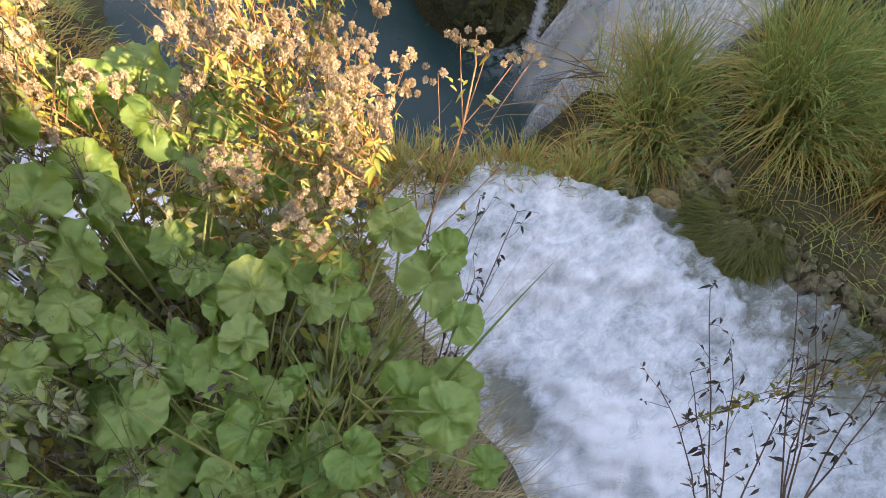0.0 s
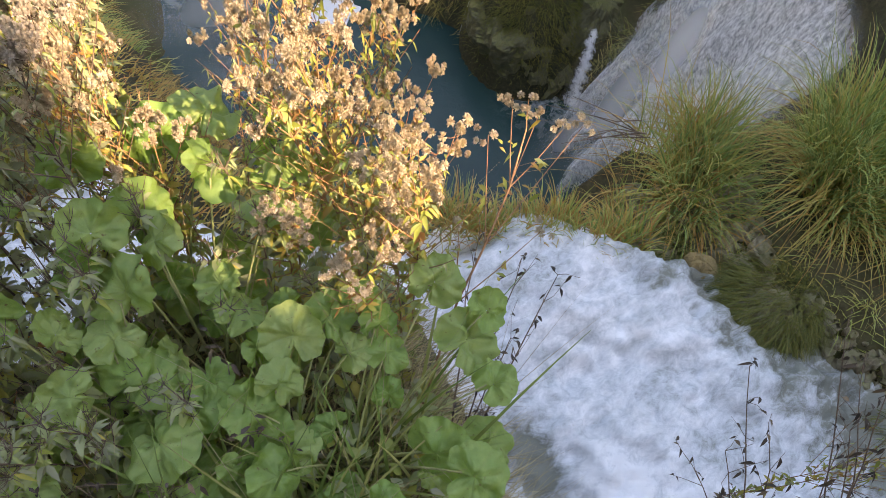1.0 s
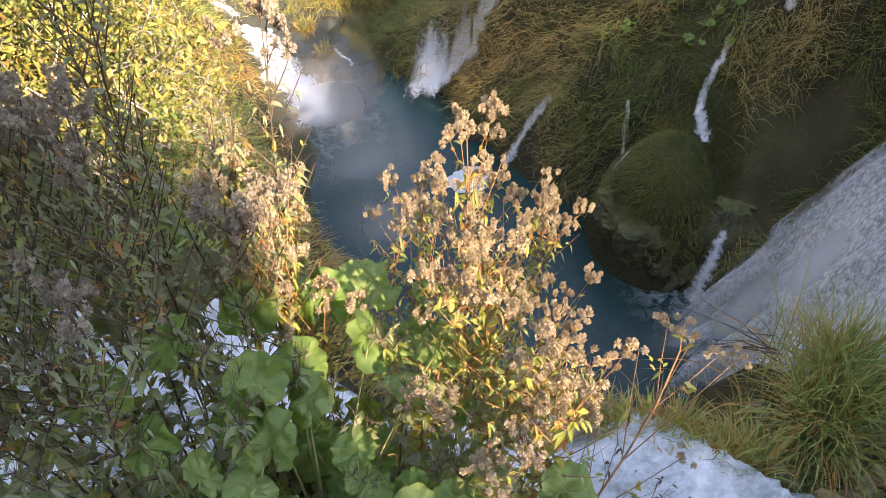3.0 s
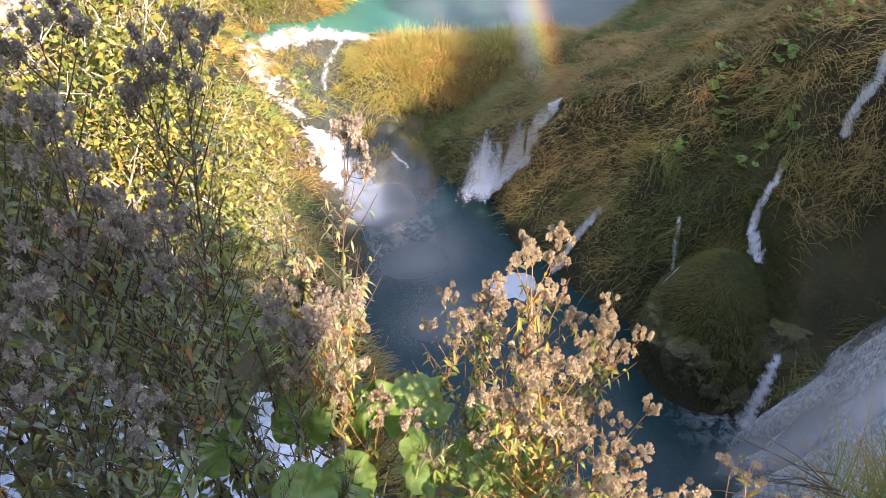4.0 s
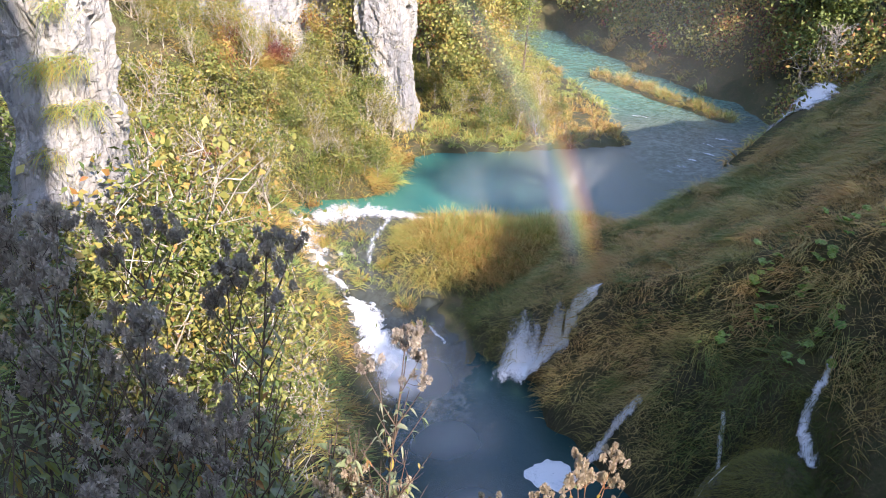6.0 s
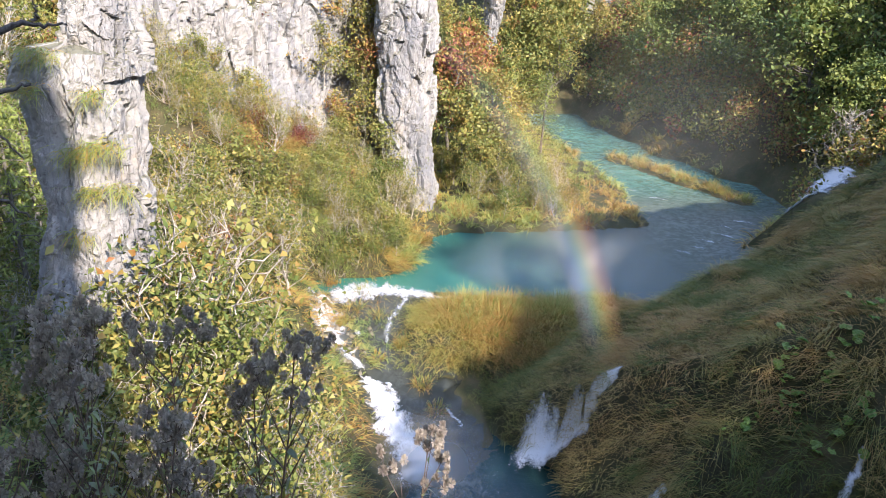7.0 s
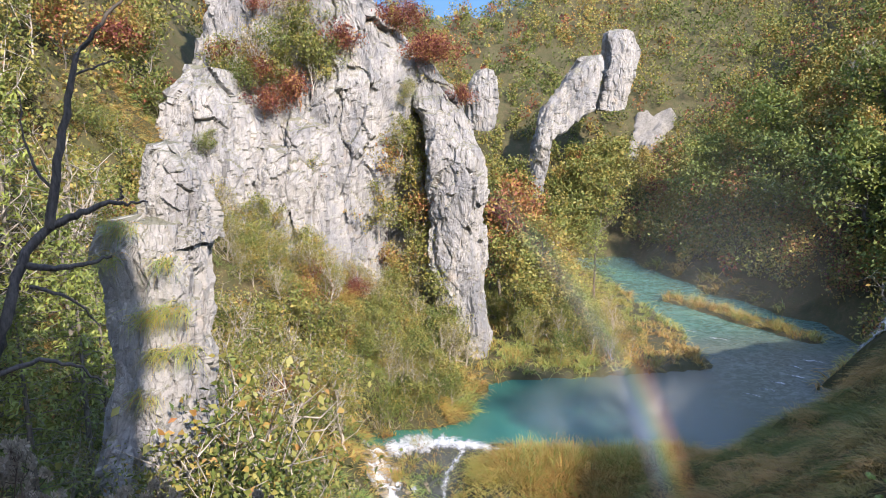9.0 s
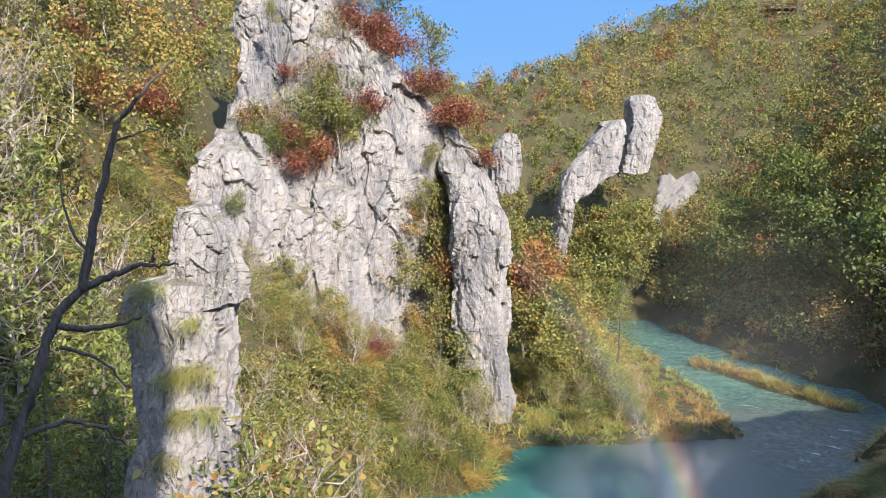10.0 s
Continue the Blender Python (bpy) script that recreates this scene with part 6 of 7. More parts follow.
for _k, (_x, _y, _z) in enumerate([(0.74, 1.24, -1.58), (0.86, 2.30, -2.0), (0.99, 2.20, -1.98), (0.51, 1.76, -1.34), (0.66, 1.50, -1.46), (0.26, 2.6, -2.3), (-0.05, 2.5, -1.95), (0.45, 1.35, -1.72), (0.60, 1.10, -1.85), (-0.15, 1.95, -1.55), (0.05, 2.05, -1.6), (0.25, 1.55, -1.75), (-0.35, 2.2, -1.75), (0.35, 2.0, -1.75), (-0.55, 2.3, -1.7), (0.75, 1.75, -1.75)]):
    herb("golden", _k, (_x, _y, _z), 0.85, _k * 67.0, (-0.10, -0.18))
for _k, (_x, _y, _z) in enumerate([(-1.29, 2.01, -0.41), (-1.01, 2.03, -0.60), (-0.90, 2.14, -0.48), (-0.73, 2.14, -0.58), (-0.53, 2.10, -0.75), (-1.09, 1.86, -0.80), (-1.55, 1.95, -0.45), (-1.35, 1.65, -0.75), (-0.75, 1.80, -0.95), (-0.45, 1.80, -1.05), (-1.75, 2.25, -0.35), (-1.15, 2.35, -0.55), (-0.30, 2.15, -1.0), (-1.55, 1.55, -0.9), (-0.95, 1.6, -1.1), (-1.9, 1.9, -0.55)]):
    herb("shaded", _k, (_x, _y, _z), 0.95, _k * 83.0, (-0.03, -0.25))
for _k, (_x, _y, _z) in enumerate([(-0.75, 0.85, -2.05), (-0.95, 1.05, -1.95), (-0.62, 0.72, -2.15), (-0.85, 0.6, -2.15), (-1.05, 0.85, -2.0), (-0.6, 1.3, -1.85), (-0.9, 1.35, -1.7), (-1.2, 1.2, -1.6), (-0.45, 0.5, -2.3), (-0.7, 1.1, -1.95), (-1.3, 1.45, -1.5), (-0.5, 0.9, -2.1), (0.05, 1.2, -2.05), (0.35, 1.1, -2.15), (-0.3, 1.6, -1.8), (0.2, 1.75, -1.95), (-1.2, 1.9, -1.0), (-0.9, 1.95, -1.15), (-1.5, 1.8, -0.95), (-0.65, 2.0, -1.2), (-1.75, 2.0, -0.9), (-1.0, 2.2, -1.05), (-1.35, 2.15, -0.95), (-0.45, 2.1, -1.35), (-1.6, 1.6, -1.15), (-1.1, 1.55, -1.35), (-0.75, 1.65, -1.45), (-0.2, 2.2, -1.5), (-1.9, 2.2, -0.8), (-1.3, 1.75, -1.2)]):
    herb("leafy", _k, (_x, _y, _z), 1.0, _k * 59.0, (-0.02, -0.06))


def leaning_agrimony():
    """A single stalk leaning out over the fall with pale seed heads."""
    rng = rng_of(470)
    ob = thing("leaning_agrimony", "thin agrimony stalk leaning over the fall", "plant", "herbs on the bank", (0.42, 0.62, -2.95))
    leaf, fluff = Soup(), Soup()
    o = np.array([0.42, 0.62, -2.95])
    main = np.array([(0.42, 0.62, -2.95), (0.56, 0.74, -2.60), (0.66, 0.82, -2.40), (0.82, 0.92, -2.24), (0.96, 1.02, -2.08), (1.08, 1.14, -1.95)]) - o
    part("stem", mesh_of("leaning_stem", *tube(main, 0.006, 0.003, 6), RED_STEM, None, True), ob)
    for a, b in ((3, (1.16, 1.18, -1.97)), (3, (1.27, 1.06, -1.95)), (4, (1.10, 1.27, -1.93)), (2, (1.02, 0.86, -2.20)), (4, (1.22, 1.10, -1.99)), (3, (0.98, 1.22, -2.02)), (2, (0.78, 1.05, -2.22)), (5, (1.13, 1.22, -1.90))):
        e = np.array(b) - o
        br = np.array([main[a], (main[a] + e) / 2 + [0, 0, -0.02], e])
        part("branch", mesh_of("leaning_branch", *tube(br, 0.0028, 0.0014, 4), RED_STEM, None, True), ob)
        c = e + rng.normal(size=(5, 3)) * [0.022, 0.022, 0.016]
        fluff_balls(fluff, c, rng)
        hd = unit(rng.normal(size=(5, 3)))
        long_leaves(leaf, br[1] + rng.normal(size=(5, 3)) * 0.02, hd, 0.05, 0.35, rng, rng.uniform(0.5, 0.9, 5))
    part("foliage", leaf.mesh("leaning_leaves", HERB), ob)
    part("fluff", fluff.mesh("leaning_seed_heads", FLUFF), ob, "fluffy pale seed heads")


leaning_agrimony()


def withered_plant(root, tips, seed, label):
    """Dark dead stems with curled leaves, in front of the white water."""
    rng = rng_of(seed)
    ob = thing("withered_stalks", label, "plant", "withered stalks by the fall", root)
    o = np.array(root)
    wood, leaf = Soup(), Soup()
    for tip in tips:
        e = np.array(tip) - o
        s = np.linspace(0, 1, 9)[:, None]
        line = e * s + np.array([0, 0, 0.10]) * s * (1 - s) + np.r_[[[0, 0, 0]], np.cumsum(rng.normal(size=(8, 3)) * 0.008, 0)]
        wood.add(*tube(line, 0.0048, 0.0016, 5))
        for k in range(3, 9):
            for _ in range(2):
                d = unit(rng.normal(size=3) + e * 0.8 + [0, 0, 0.3])
                L = rng.uniform(0.05, 0.17)
                br = np.array([line[k], line[k] + d * L * 0.5 + rng.normal(size=3) * 0.008, line[k] + d * L])
                wood.add(*tube(br, 0.0016, 0.0007, 3))
                m = rng.randint(1, 4)
                p = br[1] + (br[2] - br[1]) * rng.uniform(0, 1, (m, 1))
                long_leaves(leaf, p, unit(rng.normal(size=(m, 3)) + [0, 0, -0.5]), 0.036, 0.4, rng, rng.uniform(0.0, 0.8, m), 0.9)
    part("stem", wood.mesh("withered_stems", DARK_STEM, True), ob)
    part("foliage", leaf.mesh("withered_leaves", WITHERED), ob)


withered_plant((1.10, -0.75, -3.0), [(1.51, 0.04, -2.40), (1.17, -0.09, -2.62), (1.30, -0.12, -2.52), (1.42, -0.18, -2.45), (1.60, -0.30, -2.40)], 481, "dark withered stalks with curled brown leaves")
withered_plant((1.34, -0.85, -2.95), [(1.74, -0.17, -2.28), (1.82, 0.05, -2.22), (1.66, -0.30, -2.35), (1.95, -0.35, -2.25), (1.86, -0.15, -2.24), (2.0, -0.55, -2.25)], 482, "dark withered stalks with curled brown leaves")
withered_plant((0.35, 0.30, -2.95), [(0.95, 0.85, -2.30), (1.02, 0.72, -2.32), (0.82, 0.60, -2.40), (0.90, 1.0, -2.25)], 483, "thin dark stalk reaching out over the fall")
for _k, (_x, _y) in enumerate([(-0.70, 0.62), (-0.98, 0.95), (-0.52, 1.12), (-1.25, 1.25), (-0.30, 0.80), (-0.85, 1.45)]):
    _z = float(terrain(np.array([_x]), np.array([_y]))[0])
    withered_plant((_x, _y, _z), [(_x + 0.22 * math.cos(_k * 2.1 + _j * 1.7), _y + 0.20 * math.sin(_k * 2.1 + _j * 1.7), _z + 0.62 + 0.09 * _j) for _j in range(4)], 490 + _k, "brown withered herb standing among the leaves")
herb("golden", 1, (1.97, -0.02, -2.12), 0.5, 40.0, (-0.15, -0.35))


# ---------------- grass and straw on the bank ----------------
def bank_grass(name, label, count, box, length, width, mat, seed, up, hues, droop, upto=None):
    rng = rng_of(seed)
    c = np.c_[rng.uniform(box[0], box[1], count), rng.uniform(box[2], box[3], count)]
    z = terrain(c[:, 0], c[:, 1])
    base = np.c_[c, z - 0.02]
    h = unit(np.c_[rng.normal(size=(count, 2)) * 0.3 + np.array(up[:2]), np.full(count, up[2])])
    v, f, k = blades(base, h, length * rng.uniform(0.5, 1.2, count), width, rng, droop, 1.0, 6)
    return tagged(new(name, mesh_of(name, v, f, mat, {"tint": np.repeat(rng.uniform(hues[0], hues[1], count), k)})), label, "grass", kind="stuff")


bank_grass("bank_blades", "broad green grass blades at the front of the bank", 170, (-0.70, 0.28, 0.24, 0.55), 1.05, 0.019, MEADOW_GREEN, 501, (0.05, 0.10, 1.0), (0.35, 0.95), 0.28)
bank_grass("bank_straw", "dry straw hanging over the edge of the bank", 1300, (-0.1, 0.52, -0.15, 1.05), 0.32, 0.006, STRAW, 502, (0.6, 0.05, 0.6), (0.2, 1.0), 1.2)
bank_grass("bank_litter", "flattened brown stems and litter on the bank", 2600, (-1.6, 0.5, 0.0, 1.9), 0.34, 0.005, STRAW, 503, (0.2, 0.15, 0.35), (-0.3, 0.6), 1.0)
bank_grass("bank_green", "fine green grass among the herbs", 1000, (-1.7, 0.5, 0.1, 2.1), 0.5, 0.005, MEADOW_GREEN, 504, (0.1, 0.1, 1.0), (0.2, 1.1), 0.7)
bank_grass("bank_stalks", "thin dry upright grass stalks", 330, (-1.1, 0.55, 0.15, 1.6), 1.1, 0.0038, STRAW, 505, (0.08, 0.05, 1.0), (0.3, 1.0), 0.15)


def ground_cover():
    """Small leaves filling the bank under the tall plants."""
    rng = rng_of(511)
    n = 5200
    x, y = rng.uniform(-2.2, 0.62, n), rng.uniform(0.1, 2.6, n)
    z = terrain(x, y) + rng.uniform(0.02, 0.45, n)
    s = Soup()
    hd = unit(np.c_[rng.normal(size=(n, 2)), rng.uniform(-0.1, 0.5, n)])
    long_leaves(s, np.c_[x, y, z], hd, 0.075, 0.5, rng, np.clip(0.30 + 0.18 * rng.normal(size=n), 0, 1), 0.5)
    return tagged(new("ground_cover", s.mesh("ground_cover", HERB)), "low green leaves covering the bank", "plants", kind="stuff")


ground_cover()


# ---------------- stones and moss by the fall ----------------
def stone(name, label, x, y, z, r, mat, seed, flat=0.7):
    bm = bmesh.new()
    bmesh.ops.create_icosphere(bm, subdivisions=4, radius=1.0)
    me = bpy.data.meshes.new(name)
    bm.to_mesh(me)
    bm.free()
    p = np.zeros(len(me.vertices) * 3, np.float32)
    me.vertices.foreach_get("co", p)
    p = p.reshape(-1, 3).astype(float)
    _, t, _ = cells(p * 1.3 + seed, seed)
    d = 1 + 0.22 * fbm(p * 1.1 + seed, 3, seed) + 0.22 * (t - 0.5) + 0.05 * fbm(p * 5 + seed, 3, seed)
    me.vertices.foreach_set("co", (p * d[:, None] * [r, r * 0.85, r * flat]).astype(np.float32).ravel())
    me.update()
    me.materials.append(mat)
    ob = tagged(new(name, me), label, "rock", "stones by the fall")
    ob.matrix_basis = pose(x, y, z, 0, 0, seed * 40)
    return ob


OCHRE = rock_material("ochre_stone", (0.27, 0.19, 0.09), (0.18, 0.13, 0.06), (0.10, 0.07, 0.04), 0.1)
stone("ochre_stone", "angular ochre stone at the water's edge", 4.70, 1.35, -7.08, 0.19, OCHRE, 3, 1.0)
stone("ochre_stone", "angular ochre stone at the water's edge", 5.50, 1.00, -7.0, 0.13, OCHRE, 5, 0.9)
for _k, (_x, _y, _r) in enumerate([(5.0, 0.5, 0.55), (4.4, 1.9, 0.25), (4.1, 2.15, 0.22), (5.6, 0.2, 0.35), (6.0, -0.4, 0.4), (5.3, 1.25, 0.2), (6.4, 0.1, 0.3), (1.52, 0.42, 0.42), (1.42, -0.02, 0.3), (6.6, -1.0, 0.4)]):
    stone("wet_stone", "dark wet mossy tufa stone in the current", _x, _y, -7.25 if _k else -7.2, _r, TUFA, 11 + _k, 0.75)


def moss_cushion(x, y, z, r, count, seed, hue, drop):
    """Trailing moss combed by the current."""
    rng = rng_of(seed)
    u = unit(rng.normal(size=(count, 3)) * [1, 1, 0.6] + [0, 0, 0.5])
    base = u * np.array([r, r * 0.85, r * 0.55])
    base[:, 2] = np.abs(base[:, 2])
    h = unit(u * 0.5 + np.array([-0.35, 0.1, 0.1]) + 0.25 * rng.normal(size=(count, 3)))
    v, f, k = blades(base, h, 0.22 * rng.uniform(0.5, 1.3, count), 0.010, rng, drop, 1.0, 3)
    ob = tagged(new("moss_cushion", mesh_of("moss_cushion", v, f, MOSS, {"tint": np.repeat(np.clip(hue + 0.25 * rng.normal(size=count), 0, 1), k)})), "cushion of green moss combed by the water", "moss", "moss by the fall")
    ob.matrix_basis = pose(x, y, z)


moss_cushion(5.1, 0.6, -7.0, 0.58, 2800, 601, 0.65, 0.9)
moss_cushion(5.46, -1.2, -7.1, 0.34, 900, 605, 0.5, 0.9)
moss_cushion(4.55, 1.75, -7.2, 0.24, 500, 606, 0.55, 0.9)
moss_cushion(6.0, 0.45, -6.95, 0.3, 700, 607, 0.45, 0.9)
moss_cushion(5.7, 0.15, -7.05, 0.34, 900, 602, 0.5, 0.9)
moss_cushion(1.66, 0.56, -6.98, 0.26, 900, 603, 0.8, 1.3)
moss_cushion(1.70, 0.22, -6.98, 0.22, 600, 604, 0.8, 1.3)


# ---------------- dead tree by the pillar ----------------
def dead_tree():
    ob = thing("dead_tree", "dark leafless tree with bent bare branches", "tree", "", (-5.1, 7.2, -7.5))
    o = np.array([-5.1, 7.2, -7.5])
    rng = rng_of(620)
    runs = [
        ([(-5.1, 7.2, -7.5), (-5.06, 7.2, -4.5), (-5.02, 7.23, -2.46), (-4.84, 7.6, -1.6), (-4.74, 7.9, -0.82), (-4.50, 8.08, -0.56)], 0.085, 0.05),
        ([(-4.50, 8.08, -0.56), (-4.40, 8.15, 0.1), (-4.25, 8.25, 0.9), (-4.15, 8.3, 1.3), (-3.85, 8.4, 1.75), (-3.5, 8.46, 2.10)], 0.06, 0.012),
        ([(-4.50, 8.08, -0.56), (-4.2, 8.2, -0.42), (-4.0, 8.35, -0.30), (-3.80, 8.42, -0.33), (-3.55, 8.5, -0.32)], 0.05, 0.010),
        ([(-4.78, 7.85, -0.92), (-4.45, 8.0, -1.02), (-4.15, 8.2, -1.0), (-3.93, 8.28, -0.93)], 0.045, 0.015),
        ([(-3.86, 8.4, -0.32), (-3.80, 8.42, -0.2), (-3.83, 8.42, -0.08)], 0.02, 0.008),
        ([(-4.2, 8.27, 1.1), (-3.9, 8.35, 1.25), (-3.65, 8.45, 1.3)], 0.015, 0.005),
        ([(-4.95, 7.4, -2.1), (-4.6, 7.8, -2.0), (-4.3, 8.0, -2.15), (-4.1, 8.1, -2.4)], 0.035, 0.01),
        ([(-4.7, 7.9, -1.2), (-4.35, 8.1, -1.35), (-4.1, 8.2, -1.75)], 0.025, 0.008),
        ([(-5.0, 7.3, -1.9), (-5.3, 7.5, -1.0), (-5.35, 7.6, -0.2), (-5.5, 7.7, 0.4)], 0.05, 0.012),
        ([(-4.45, 8.1, -0.2), (-4.75, 8.2, 0.4), (-4.8, 8.3, 0.9)], 0.02, 0.006),
    ]
    for k, (line, r0, r1) in enumerate(runs):
        p = np.array(line) - o
        t = np.linspace(0, 1, len(p))
        tt = np.linspace(0, 1, len(p) * 4)
        q = np.stack([np.interp(tt, t, p[:, j]) for j in range(3)], 1)
        for _ in range(2):
            q[1:-1] = (q[:-2] + 2 * q[1:-1] + q[2:]) / 4
        q[1:-1] += rng.normal(size=(len(q) - 2, 3)) * 0.012
        part("trunk" if k == 0 else "branch", mesh_of("dead_wood", *tube(q, r0, r1, 8), DARK_BARK, None, True), ob)


dead_tree()


# tufts on the pillar
def pillar_tuft(x, y, z, seed, hue):
    rng = rng_of(seed)
    n = 130
    base = rng.normal(size=(n, 3)) * [0.12, 0.05, 0.06]
    h = unit(np.c_[rng.normal(size=n) * 0.35, np.full(n, -0.55) + 0.2 * rng.normal(size=n), 0.25 + 0.3 * rng.normal(size=n)])
    v, f, k = blades(base, h, 0.24 * rng.uniform(0.5, 1.2, n), 0.013, rng, 1.1, 1.0, 4)
    ob = tagged(new("grass_tuft", mesh_of("grass_tuft", v, f, SEDGE, {"tint": np.repeat(np.clip(hue + 0.2 * rng.normal(size=n), 0, 1), k)})), "tuft of dry grass hanging from the rock", "grass", "tufts on the pillar")
    ob.matrix_basis = pose(x, y, z)


for _k, (_x, _z) in enumerate([(-5.15, -0.95), (-4.35, -1.55), (-4.55, -2.35), (-4.2, -2.3), (-4.75, -2.45), (-4.55, -3.05), (-4.85, -3.75), (-4.1, -3.0), (-5.25, -1.5), (-4.95, -1.0)]):
    pillar_tuft(_x, 11.1, _z, 640 + _k, 0.45)


# ---------------- unseen trees behind the path, added to shade bank, falls and barrier ---
SHADE_TREE = tree_meshes("tree_shade", 27, 9.0, 4.2, [0.25, 0.35, 0.45], 0.5, AUTUMN, BARK, 40, 200, 0.12, 4, 0.4, 0.11)
SHADE_SPOTS = [(5.2, -8.6, 0.40, 200), (4.7, -8.8, 0.45, 280)]
for _x, _y, _s, _r in SHADE_SPOTS:
    plant_tree("shade_tree", SHADE_TREE, "unseen broadleaf tree added to shade the bank", "tree", "trees behind the path", _x, _y, _s, _r)
for _x, _y, _s, _r in [(8.0, -11.5, 1.03, 10), (10.5, -12.0, 1.05, 70), (13.0, -11.5, 1.2, 130), (15.6, -11.5, 1.2, 30), (18.6, -12.5, 0.85, 100), (21.8, -12.5, 0.92, 170), (5.8, -12.5, 0.88, 190), (9.2, -10.4, 0.86, 250), (7.0, -12.6, 0.95, 310), (19.0, -1.0, 0.62, 20), (21.5, 1.0, 0.60, 90), (24.0, -2.0, 0.55, 160), (27.0, 1.0, 0.62, 230), (29.0, -2.0, 0.85, 300), (31.5, 2.0, 0.85, 40), (23.0, -4.0, 0.55, 110), (27.0, -5.0, 0.55, 180)]:
    plant_tree("falls_shade_tree", GREEN_TREE, "unseen low green tree added to shade the falls and barrier", "tree", "trees behind the path", _x, _y, _s, _r)


# ---------------- details of the valley ----------------
def butterbur_patch(x, y, n, seed):
    """A patch of round leaves among the grass."""
    rng = rng_of(seed)
    z = float(terrain(np.array([x]), np.array([y]))[0])
    ob = thing("butterbur_patch", "patch of bright green round leaves among the grass", "plant", "", (x, y, z))
    for k in range(n):
        dx, dy = rng.normal() * 0.55, rng.normal() * 0.55
        dz = float(terrain(np.array([x + dx]), np.array([y + dy]))[0]) - z
        lf = part("leaf", BLADES[k % len(BLADES)], ob)
        lf.matrix_basis = pose(dx, dy, dz + rng.uniform(0.45, 0.7), rng.normal() * 14 + 12, rng.normal() * 14 - 10, rng.uniform(0, 360)) @ Matrix.Scale(rng.uniform(0.11, 0.2), 4)


butterbur_patch(14.6, 20.3, 34, 701)
butterbur_patch(16.3, 19.6, 18, 702)
butterbur_patch(15.2, 17.6, 12, 703)


def dead_branch():
    rng = rng_of(711)
    ob = thing("dead_branch", "bare black branch caught at the edge of the fall", "branch", "", (5.0, 3.1, -6.75))
    for k in range(9):
        e = np.array([-0.9, 0.25, 0.1]) * rng.uniform(0.5, 1.1) + rng.normal(size=3) * [0.15, 0.35, 0.22]
        line = [rng.normal(size=3) * 0.05, e * 0.5 + rng.normal(size=3) * 0.05, e]
        part("twig" if k else "stem", mesh_of("dead_twig", *tube(line, 0.012, 0.004, 4), DARK_STEM, None, True), ob)


dead_branch()


def airy_tree(x, y, z, seed, scale):
    m = tree_meshes("tree_airy", seed, 7.0, 2.6, [0.3, 0.36], 0.26, AUTUMN, BARK, 24, 60, 0.25, 5, 0.7, 0.12, 0.16)
    plant_tree("airy_tree", m, "thin tree with sparse leaves on the cliff top", "tree", "trees on the cliff", x, y, scale, seed * 50, 0, z)


airy_tree(-1.5, 60.5, 8.4, 721, 0.9)
airy_tree(-4.9, 61.5, 10.6, 722, 1.0)
airy_tree(0.1, 61.0, 6.0, 723, 0.6)


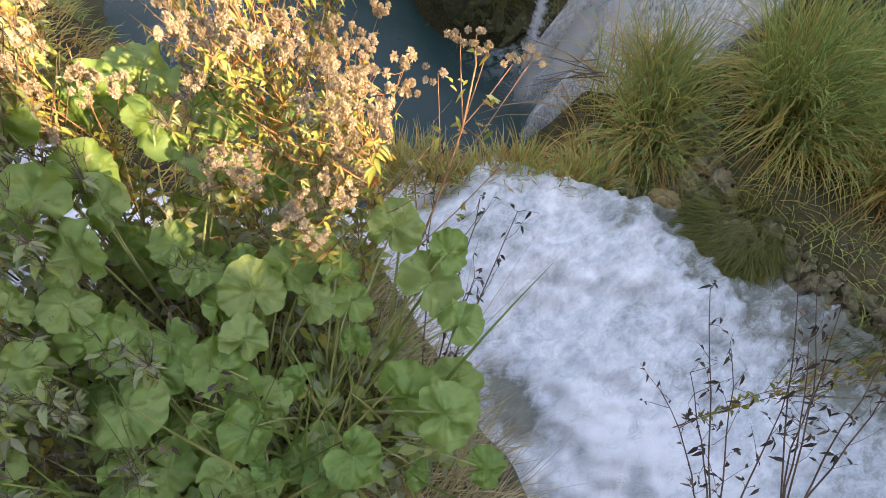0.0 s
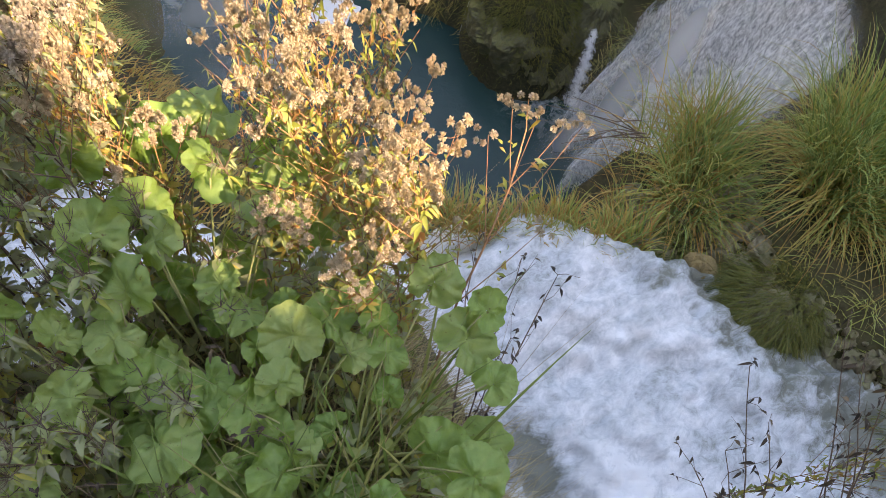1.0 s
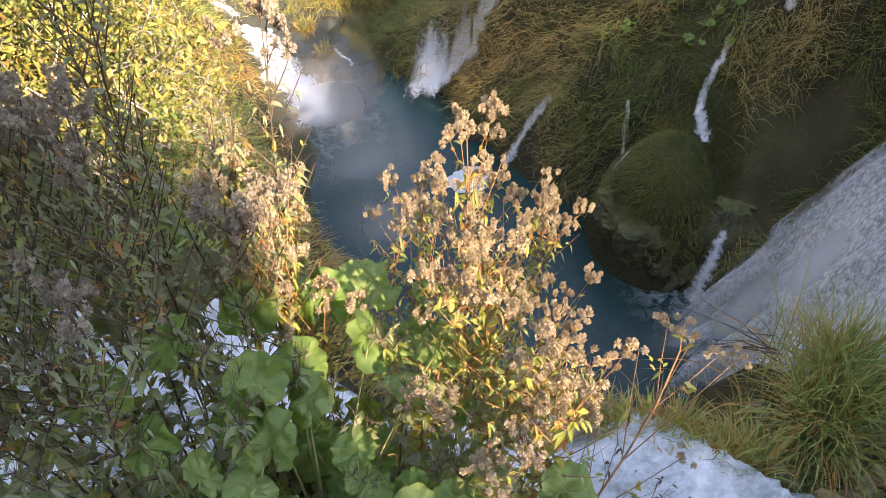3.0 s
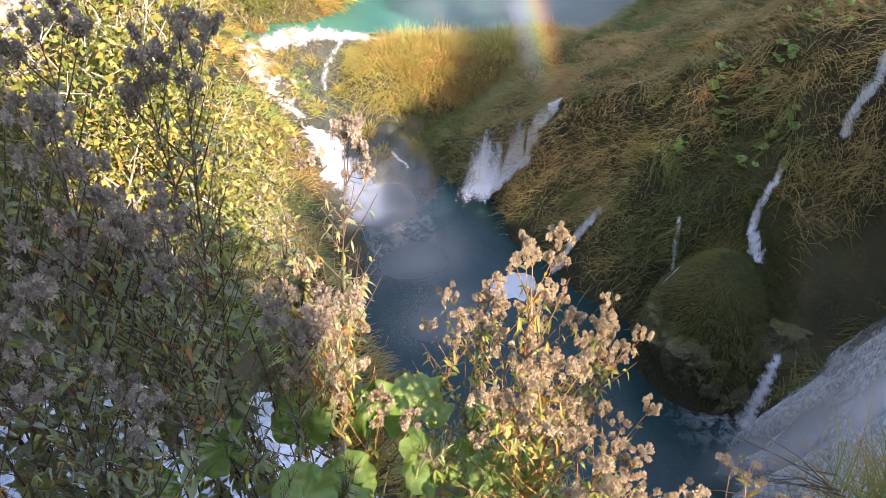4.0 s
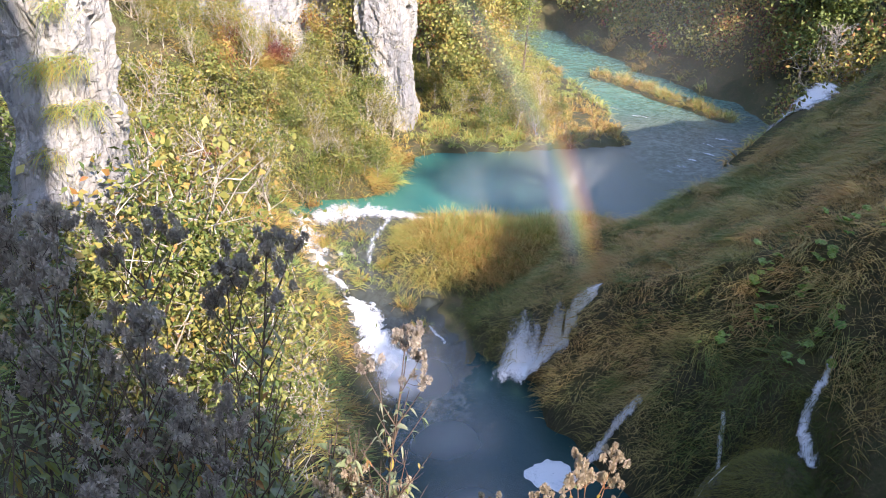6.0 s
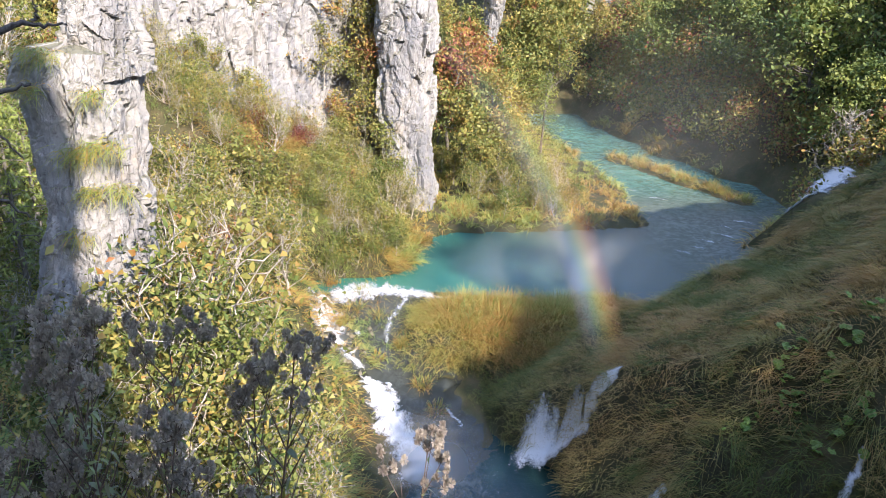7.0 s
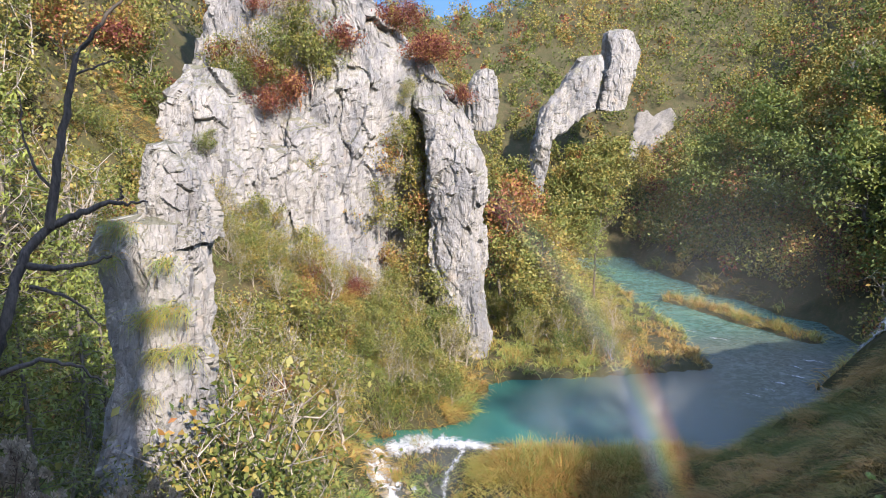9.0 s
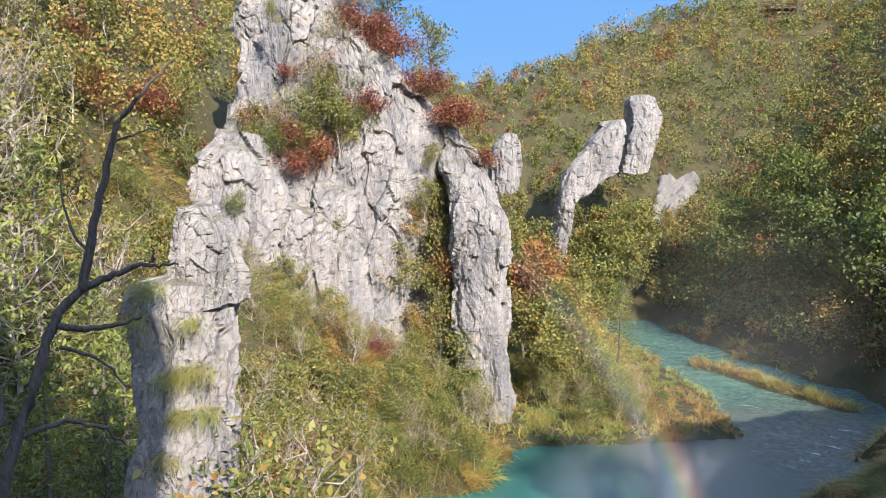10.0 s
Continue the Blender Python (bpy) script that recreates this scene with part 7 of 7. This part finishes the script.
def rubble(name, label, n, place, small, large, mat, seed):
    """Broken stones strewn over the ground."""
    rng = rng_of(seed)
    s = Soup()
    th = np.linspace(0, 2 * np.pi, 7, endpoint=False)
    ph = np.linspace(0.15, np.pi - 0.15, 5)
    P, T = np.meshgrid(ph, th, indexing="ij")
    ball = np.stack([np.sin(P) * np.cos(T), np.sin(P) * np.sin(T), np.cos(P)], -1).reshape(-1, 3)
    f = grid_faces(5, 7, True)
    x, y = place(rng, n)
    z = terrain(x, y)
    for k in range(n):
        r = small + (large - small) * rng.uniform() ** 2.5
        b = ball * (1 + 0.25 * rng.normal(size=(len(ball), 1))) * r * rng.uniform(0.6, 1.3, 3)
        s.add(b + [x[k], y[k], z[k] + r * 0.2], f, rng.uniform())
    return tagged(new(name, s.mesh(name, mat, True)), label, "stones", kind="stuff")


def fall_margin(rng, n):
    lb, mm = rng.uniform(-5.0, 1.2, n), rng.uniform(-0.15, 1.3, n)
    la = mm + 2.55 + 1.05 * np.maximum(0.0, -lb)
    return 2.0 + la * 0.85 + lb * 0.53, 3.0 - la * 0.53 + lb * 0.85


def cascade_bed(rng, n):
    y = rng.uniform(30.5, 39.0, n)
    return np.interp(y, [30, 34, 39], [-0.9, -2.2, -2.6]) + rng.normal(size=n) * 0.9, y


rubble("rubble", "wet dark pebbles and broken tufa beside the fall", 2000, fall_margin, 0.03, 0.14, TUFA, 731)
rubble("cascade_stones", "pale broken stones along the cascade", 200, cascade_bed, 0.06, 0.22, CASCADE_STONE, 733)


def viewing_platform(x, y, z):
    """A small railed lookout on the far ridge."""
    ob = thing("viewing_platform", "small dark railed viewing platform on the ridge", "platform", "", (x, y, z))

    def beam(name, a, b, w, h):
        bm = bmesh.new()
        bmesh.ops.create_cube(bm, size=1.0)
        d = Vector(b) - Vector(a)
        for v in bm.verts:
            v.co = Vector((v.co.x * d.length, v.co.y * w, v.co.z * h))
        bmesh.ops.bevel(bm, geom=list(bm.edges), offset=0.02, segments=1, affect="EDGES")
        me = bpy.data.meshes.new(name)
        bm.to_mesh(me)
        bm.free()
        me.materials.append(DARK_BARK)
        o = part(name, me, ob)
        o.matrix_basis = Matrix.Translation((Vector(a) + Vector(b)) / 2) @ d.to_track_quat("X", "Z").to_matrix().to_4x4()

    beam("deck", (-4, 0, 1.6), (4, 0, 1.6), 3.0, 0.3)
    for k in range(5):
        beam("post", (-4 + 2 * k, -1.4, -2.5), (-4 + 2 * k, -1.4, 3.0), 0.22, 0.22)
    beam("rail", (-4, -1.4, 3.0), (4, -1.4, 3.0), 0.18, 0.18)
    beam("rail", (-4, -1.4, 2.4), (4, -1.4, 2.4), 0.12, 0.12)


viewing_platform(97.0, 206.0, float(terrain(np.array([97.0]), np.array([206.0]))[0]))
